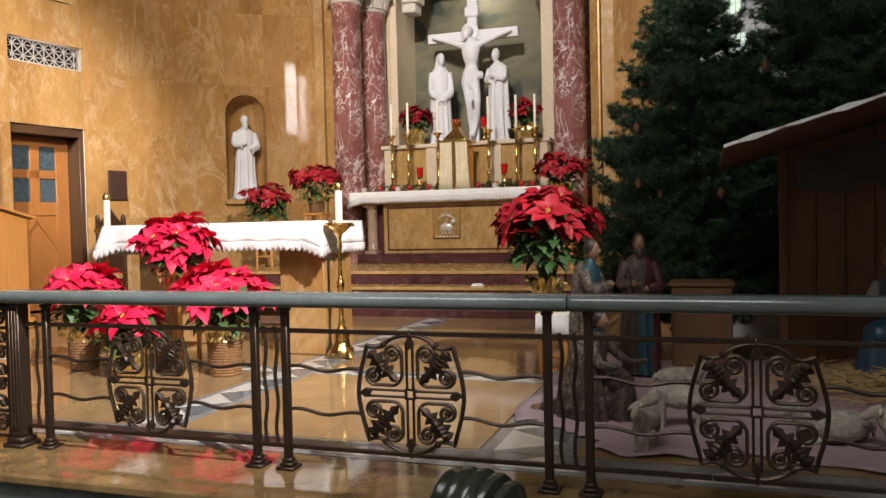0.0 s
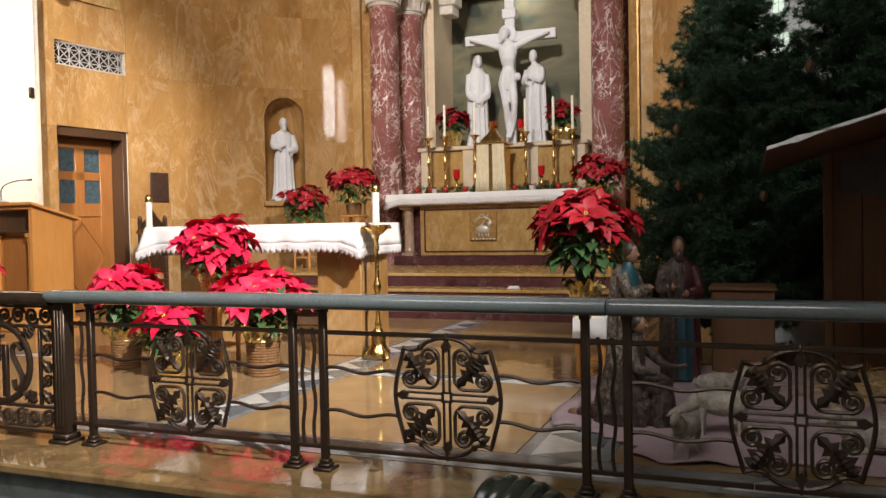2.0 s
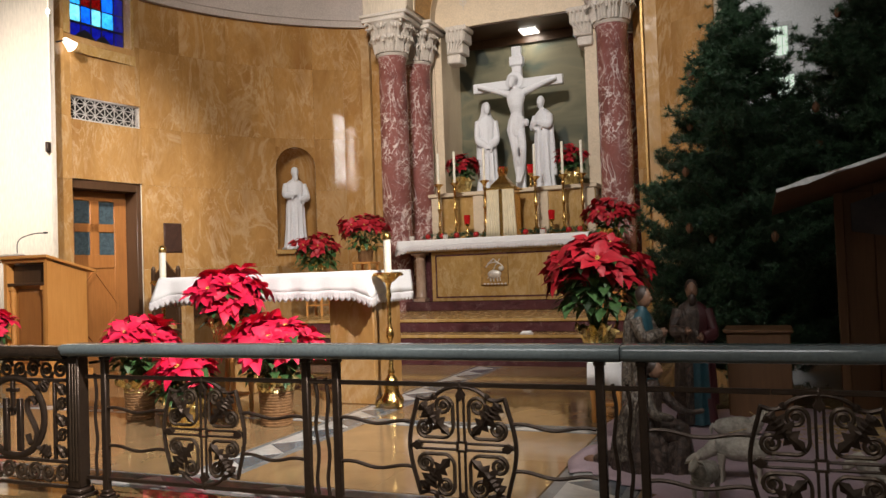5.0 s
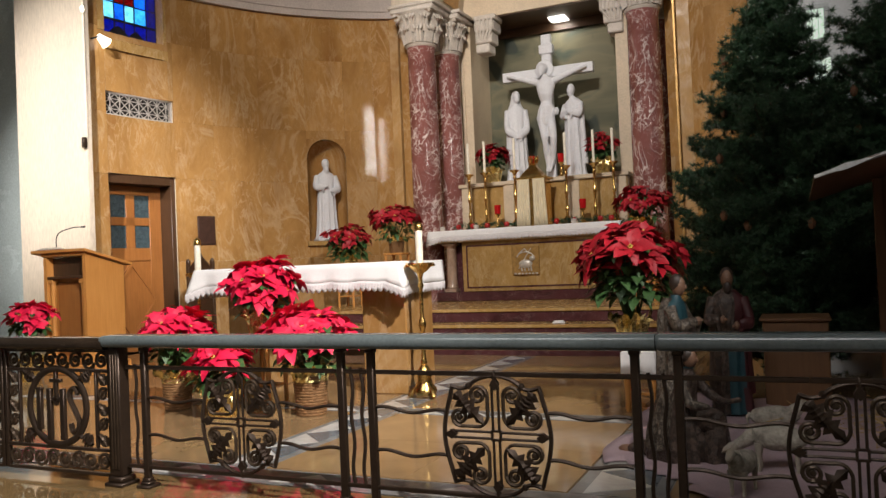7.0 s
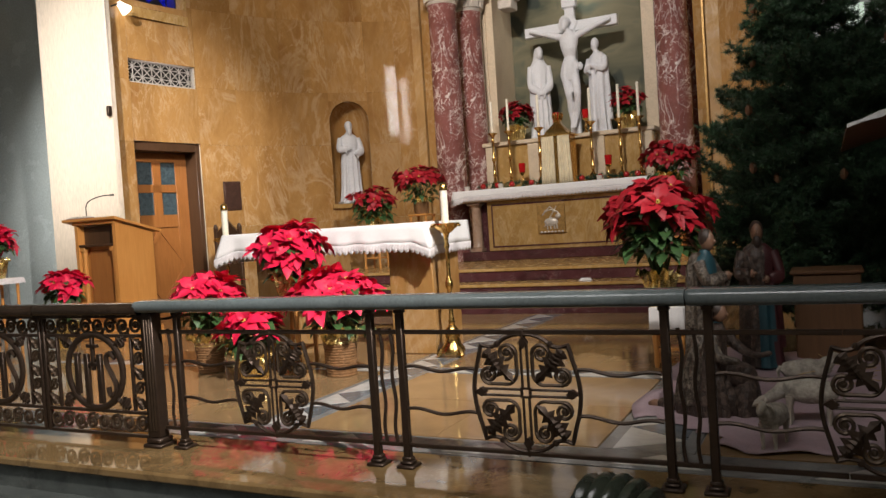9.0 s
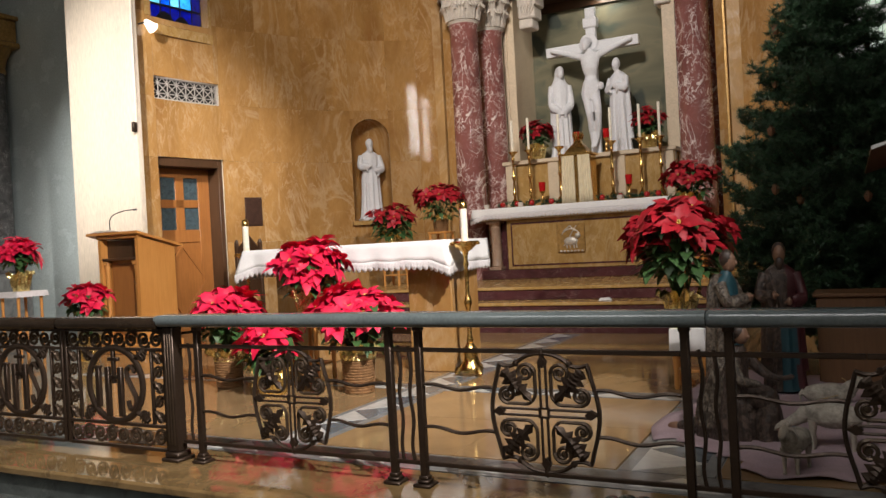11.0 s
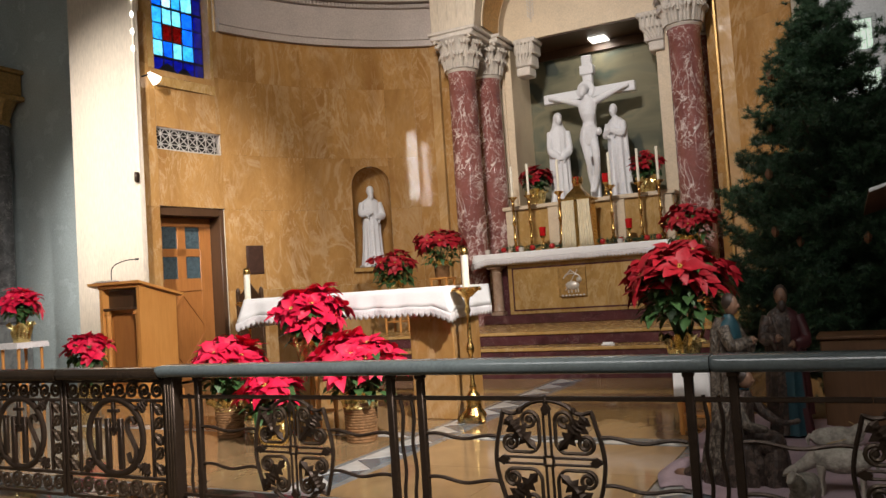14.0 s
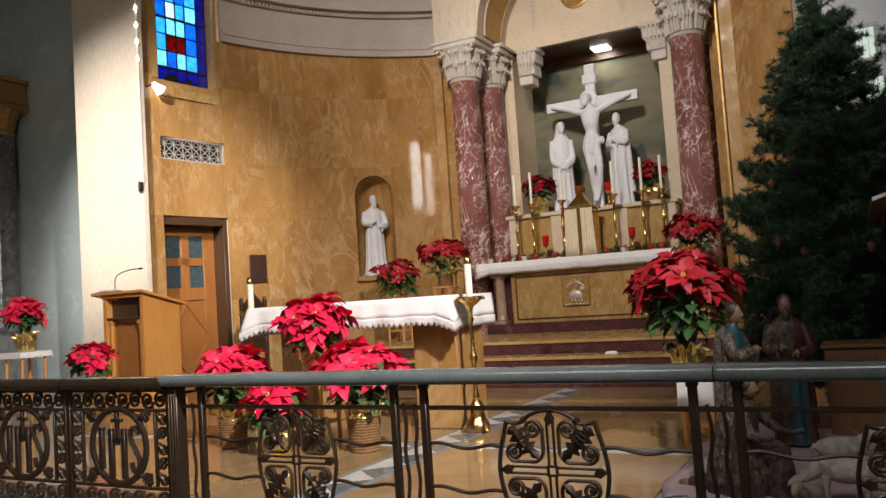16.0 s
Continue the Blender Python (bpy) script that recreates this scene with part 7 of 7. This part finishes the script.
for k in range(2600):
    x, y = r.gauss(1.15, 0.38), r.gauss(5.35, 0.30)
    z = 0.05 + 0.10 * math.exp(-((x - 1.2) ** 2 + (y - 5.4) ** 2) * 3) * r.random() + 0.02 * r.random()
    a, t, ln = r.uniform(0, 6.283), r.uniform(-0.3, 0.35), r.uniform(0.05, 0.13)
    d = Vector((math.cos(a) * math.cos(t), math.sin(a) * math.cos(t), math.sin(t))) * ln
    s = Vector((-math.sin(a), math.cos(a), 0)) * 0.0025
    c = Vector((x, y, z))
    b = len(pts)
    pts += [tuple(c - s), tuple(c + s), tuple(c + d + s), tuple(c + d - s), tuple(c + Vector((0, 0, 0.004))), tuple(c + d + Vector((0, 0, 0.004)))]
    fs += [(b, b + 1, b + 2, b + 3), (b, b + 3, b + 5, b + 4), (b + 1, b + 4, b + 5, b + 2)]
solo("straw", G().add(pts, fs), STRAW, "loose yellow straw on the crib floor", "straw", "stuff", smooth=0)

MATS = lambda robe, over: [robe, over, SKIN, HAIR]
S4 = (0, 1, 2, 3)
statue("crib_figure", robed(G(), 0.98, ((-0.03, -0.17, 0.70), (0.03, -0.17, 0.70)), hood=False, cloak=True, base=False, slots=S4, bend=-0.04), MATS(ROBE_TEAL, ROBE_PATTERN), Matrix.Translation((-0.735, 5.06, 0.0)) @ Matrix.Rotation(radians(78), 4, "Z"), "painted plaster figure with raised palms and patterned cloak", slim=0.82)
jo = robed(G(), 1.00, ((-0.06, -0.15, 0.66), (0.07, -0.14, 0.62)), cloak=True, base=False, beard=True, slots=S4)
for k, face in enumerate(jo.f):
    if jo.m[k] < 2:
        m = sum((Vector(jo.v[i]) for i in face), Vector()) / len(face)
        jo.m[k] = 1 if m.z > 0.55 and m.x > 0.045 else 4 if m.z > 0.52 or m.x < -0.02 else 1 if m.x > 0.10 else 0
statue("crib_figure", jo, MATS(ROBE_TEAL, ROBE_WINE) + [ROBE_BROWN], Matrix.Translation((-0.465, 5.62, 0.0)) @ Matrix.Rotation(radians(6), 4, "Z"), "painted plaster bearded figure in brown and teal robes", slim=0.80)


def kneeling(h):
    """A kneeling figure that faces -y with one arm held out."""
    g = G()
    ring_body(g, [(0, 0.10, 0.0, 0.20, 0.26, 1), (0, 0.10, 0.06, 0.20, 0.27, 1), (0, 0.09, 0.18, 0.18, 0.24, 1), (0, 0.07, 0.30, 0.165, 0.18, 0.8), (0, 0.06, 0.44, 0.145, 0.14, 0.5), (0, 0.04, 0.57, 0.145, 0.125, 0.3), (0, 0.01, 0.66, 0.135, 0.10, 0.1), (0, -0.015, 0.71, 0.08, 0.065, 0), (0, -0.03, 0.745, 0.042, 0.042, 0)], 36, 8, 0.09, 0.4, 0)
    ring_body(g, [(0, 0.17, 0.10, 0.19, 0.18, 1), (0, 0.15, 0.28, 0.18, 0.17, 1), (0, 0.11, 0.48, 0.160, 0.135, 0.8), (0, 0.05, 0.64, 0.150, 0.105, 0.4), (0, 0.01, 0.715, 0.08, 0.07, 0)], 44, 14, 0.09, 1.4, 1)
    # raised knee with the robe falling from it, and the trailing leg
    g.tube(smooth_path([(0.07, 0.06, 0.28), (0.08, -0.14, 0.33), (0.07, -0.27, 0.31)], 3), [0.12, 0.12, 0.115, 0.11, 0.10, 0.09, 0.06], 12, 0)
    ring_body(g, [(0.06, -0.20, 0.0, 0.12, 0.14, 1), (0.06, -0.21, 0.10, 0.11, 0.12, 1), (0.07, -0.22, 0.24, 0.09, 0.09, 0.6), (0.07, -0.23, 0.34, 0.05, 0.06, 0)], 26, 6, 0.12, 0.2, 0)
    g.tube(smooth_path([(-0.06, 0.22, 0.10), (-0.06, 0.36, 0.07), (-0.06, 0.50, 0.05)], 3), [0.09, 0.085, 0.08, 0.07, 0.06, 0.05, 0.03], 10, 0)
    for s in (-1, 1):
        g.tube(smooth_path([(s * 0.05, -0.02, 0.86), (s * 0.055, 0.02, 0.80), (s * 0.05, 0.03, 0.75)], 3), [0.03, 0.03, 0.03, 0.03, 0.028, 0.025, 0.01], 8, 3)
    g.ball((0, -0.05, 0.83), (0.052, 0.06, 0.075), 16, 2).ball((0, -0.035, 0.85), (0.060, 0.060, 0.068), 16, 3).ball((0, -0.11, 0.82), (0.012, 0.015, 0.018), 8, 2)
    g.tube(smooth_path([(0.12, -0.02, 0.65), (0.14, -0.16, 0.52), (0.05, -0.32, 0.50), (0.03, -0.44, 0.53)], 4), [0.05, 0.05, 0.046, 0.042, 0.038, 0.034, 0.028, 0.024, 0.021, 0.020, 0.019, 0.022, 0.010], 10, 0)
    g.tube(smooth_path([(-0.12, -0.02, 0.65), (-0.15, -0.10, 0.50), (-0.06, -0.22, 0.46)], 4), [0.05, 0.05, 0.048, 0.045, 0.042, 0.04, 0.036, 0.03, 0.02], 10, 1)
    g.ball((0.06, -0.34, 0.03), (0.035, 0.09, 0.035), 10, 2).ball((-0.06, 0.52, 0.04), (0.04, 0.08, 0.045), 10, 2)
    g.v = [(x * h, y * h, z * h) for x, y, z in g.v]
    return g


statue("crib_figure", kneeling(0.66), MATS(ROBE_BROWN, ROBE_PATTERN), Matrix.Translation((-0.60, 4.36, 0.0)) @ Matrix.Rotation(radians(72), 4, "Z"), "painted plaster kneeling shepherd in a grey fleece, arm held out")
statue("crib_figure", kneeling(0.95), [ROBE_BLUE, ROBE_PALE, SKIN, ROBE_PALE], Matrix.Translation((1.12, 5.65, 0.03)) @ Matrix.Rotation(radians(-62), 4, "Z"), "painted plaster kneeling woman in a blue robe and pale veil")


def sheep(x, y, turn, h, label, grazing=False, lying=False):
    g = G()
    n, m, p = 22, 12, []
    for i in range(m + 1):
        a = math.pi * (0.05 + 0.9 * i / m)
        for k in range(n):
            b = 2 * math.pi * k / n
            v = Vector((0.52 * -math.cos(a), 0.24 * math.sin(a) * math.cos(b), 0.25 * math.sin(a) * math.sin(b)))
            v *= 1 + 0.10 * noise.noise(v * 7) + 0.05 * noise.noise(v * 19)
            p.append((v.x, v.y, v.z + (0.62 if not lying else 0.25)))
    q = [(i * n + k, i * n + (k + 1) % n, (i + 1) * n + (k + 1) % n, (i + 1) * n + k) for i in range(m) for k in range(n)] + [tuple(range(n))[::-1], tuple(range(m * n, (m + 1) * n))]
    g.add(p, q, 0)
    z0 = 0.62 if not lying else 0.25
    hz = z0 + (0.30 if not grazing else -0.22)
    hx = 0.66 if not grazing else 0.80
    g.tube(smooth_path([(0.36, 0, z0 + 0.06), (0.52, 0, (z0 + hz) / 2 + 0.05), (hx - 0.04, 0, hz)], 4), [0.17, 0.165, 0.16, 0.15, 0.135, 0.12, 0.11, 0.10, 0.085], 12, 0)
    g.tube([(hx - 0.10, 0, hz + 0.03), (hx + 0.02, 0, hz - 0.01), (hx + 0.13, 0, hz - 0.08), (hx + 0.17, 0, hz - 0.11)], [0.085, 0.085, 0.06, 0.03], 12, 1)
    for s in (-1, 1):
        g.tube([(hx - 0.05, s * 0.06, hz + 0.06), (hx - 0.07, s * 0.15, hz + 0.03), (hx - 0.06, s * 0.19, hz - 0.01)], [0.025, 0.034, 0.008], 7, 1)
        if not lying:
            for lx in (-0.34, 0.32):
                g.tube([(lx, s * 0.12, z0 - 0.10), (lx + 0.02, s * 0.12, 0.24), (lx, s * 0.12, 0.03), (lx + 0.03, s * 0.12, 0.0)], [0.085, 0.042, 0.036, 0.04], 8, 1)
        else:
            g.tube([(0.3, s * 0.16, 0.1), (0.5, s * 0.2, 0.04), (0.34, s * 0.22, 0.03)], [0.06, 0.04, 0.03], 8, 1)
    g.tube([(-0.5, 0, z0 + 0.08), (-0.57, 0, z0 - 0.02), (-0.56, 0, z0 - 0.16)], [0.05, 0.045, 0.02], 8, 0)
    g.v = [(a * h, b * h, c * h) for a, b, c in g.v]
    return solo("sheep_figure", g, [FLEECE, plain_face], label, "sheep", group="sheep of the crib", at=Matrix.Translation((x, y, 0.012)) @ Matrix.Rotation(radians(turn), 4, "Z"), smooth=60)


plain_face = plain("painted_sheep_face", (0.36, 0.32, 0.26), 0.6, 0, 12, 0.3, 0.3, 60)
sheep(-0.15, 4.22, 176, 0.27, "pale plaster sheep grazing on the mauve cloth", grazing=True)
sheep(-0.29, 3.80, -105, 0.225, "small pale plaster lamb that stands on the mauve cloth")
sheep(-0.20, 5.25, 8, 0.27, "pale plaster sheep with raised head lying behind the others", lying=True)
sheep(0.55, 4.10, 200, 0.33, "pale plaster sheep lying on the mauve cloth", lying=True)
sheep(0.92, 3.98, 170, 0.33, "pale plaster lamb beside a lying sheep", lying=True)

# small white card that lies on the step
card = G().box(-0.075, 0.075, -0.045, 0.045, 0, 0.012, 0.002).box(-0.06, 0.06, -0.03, 0.03, 0.012, 0.03, 0.004)
solo("folded_cloth", card, LINEN, "small white card on the altar step", "cloth", at=Matrix.Translation((-2.68, 9.22, 0.334)) @ Matrix.Rotation(radians(12), 4, "Z"))
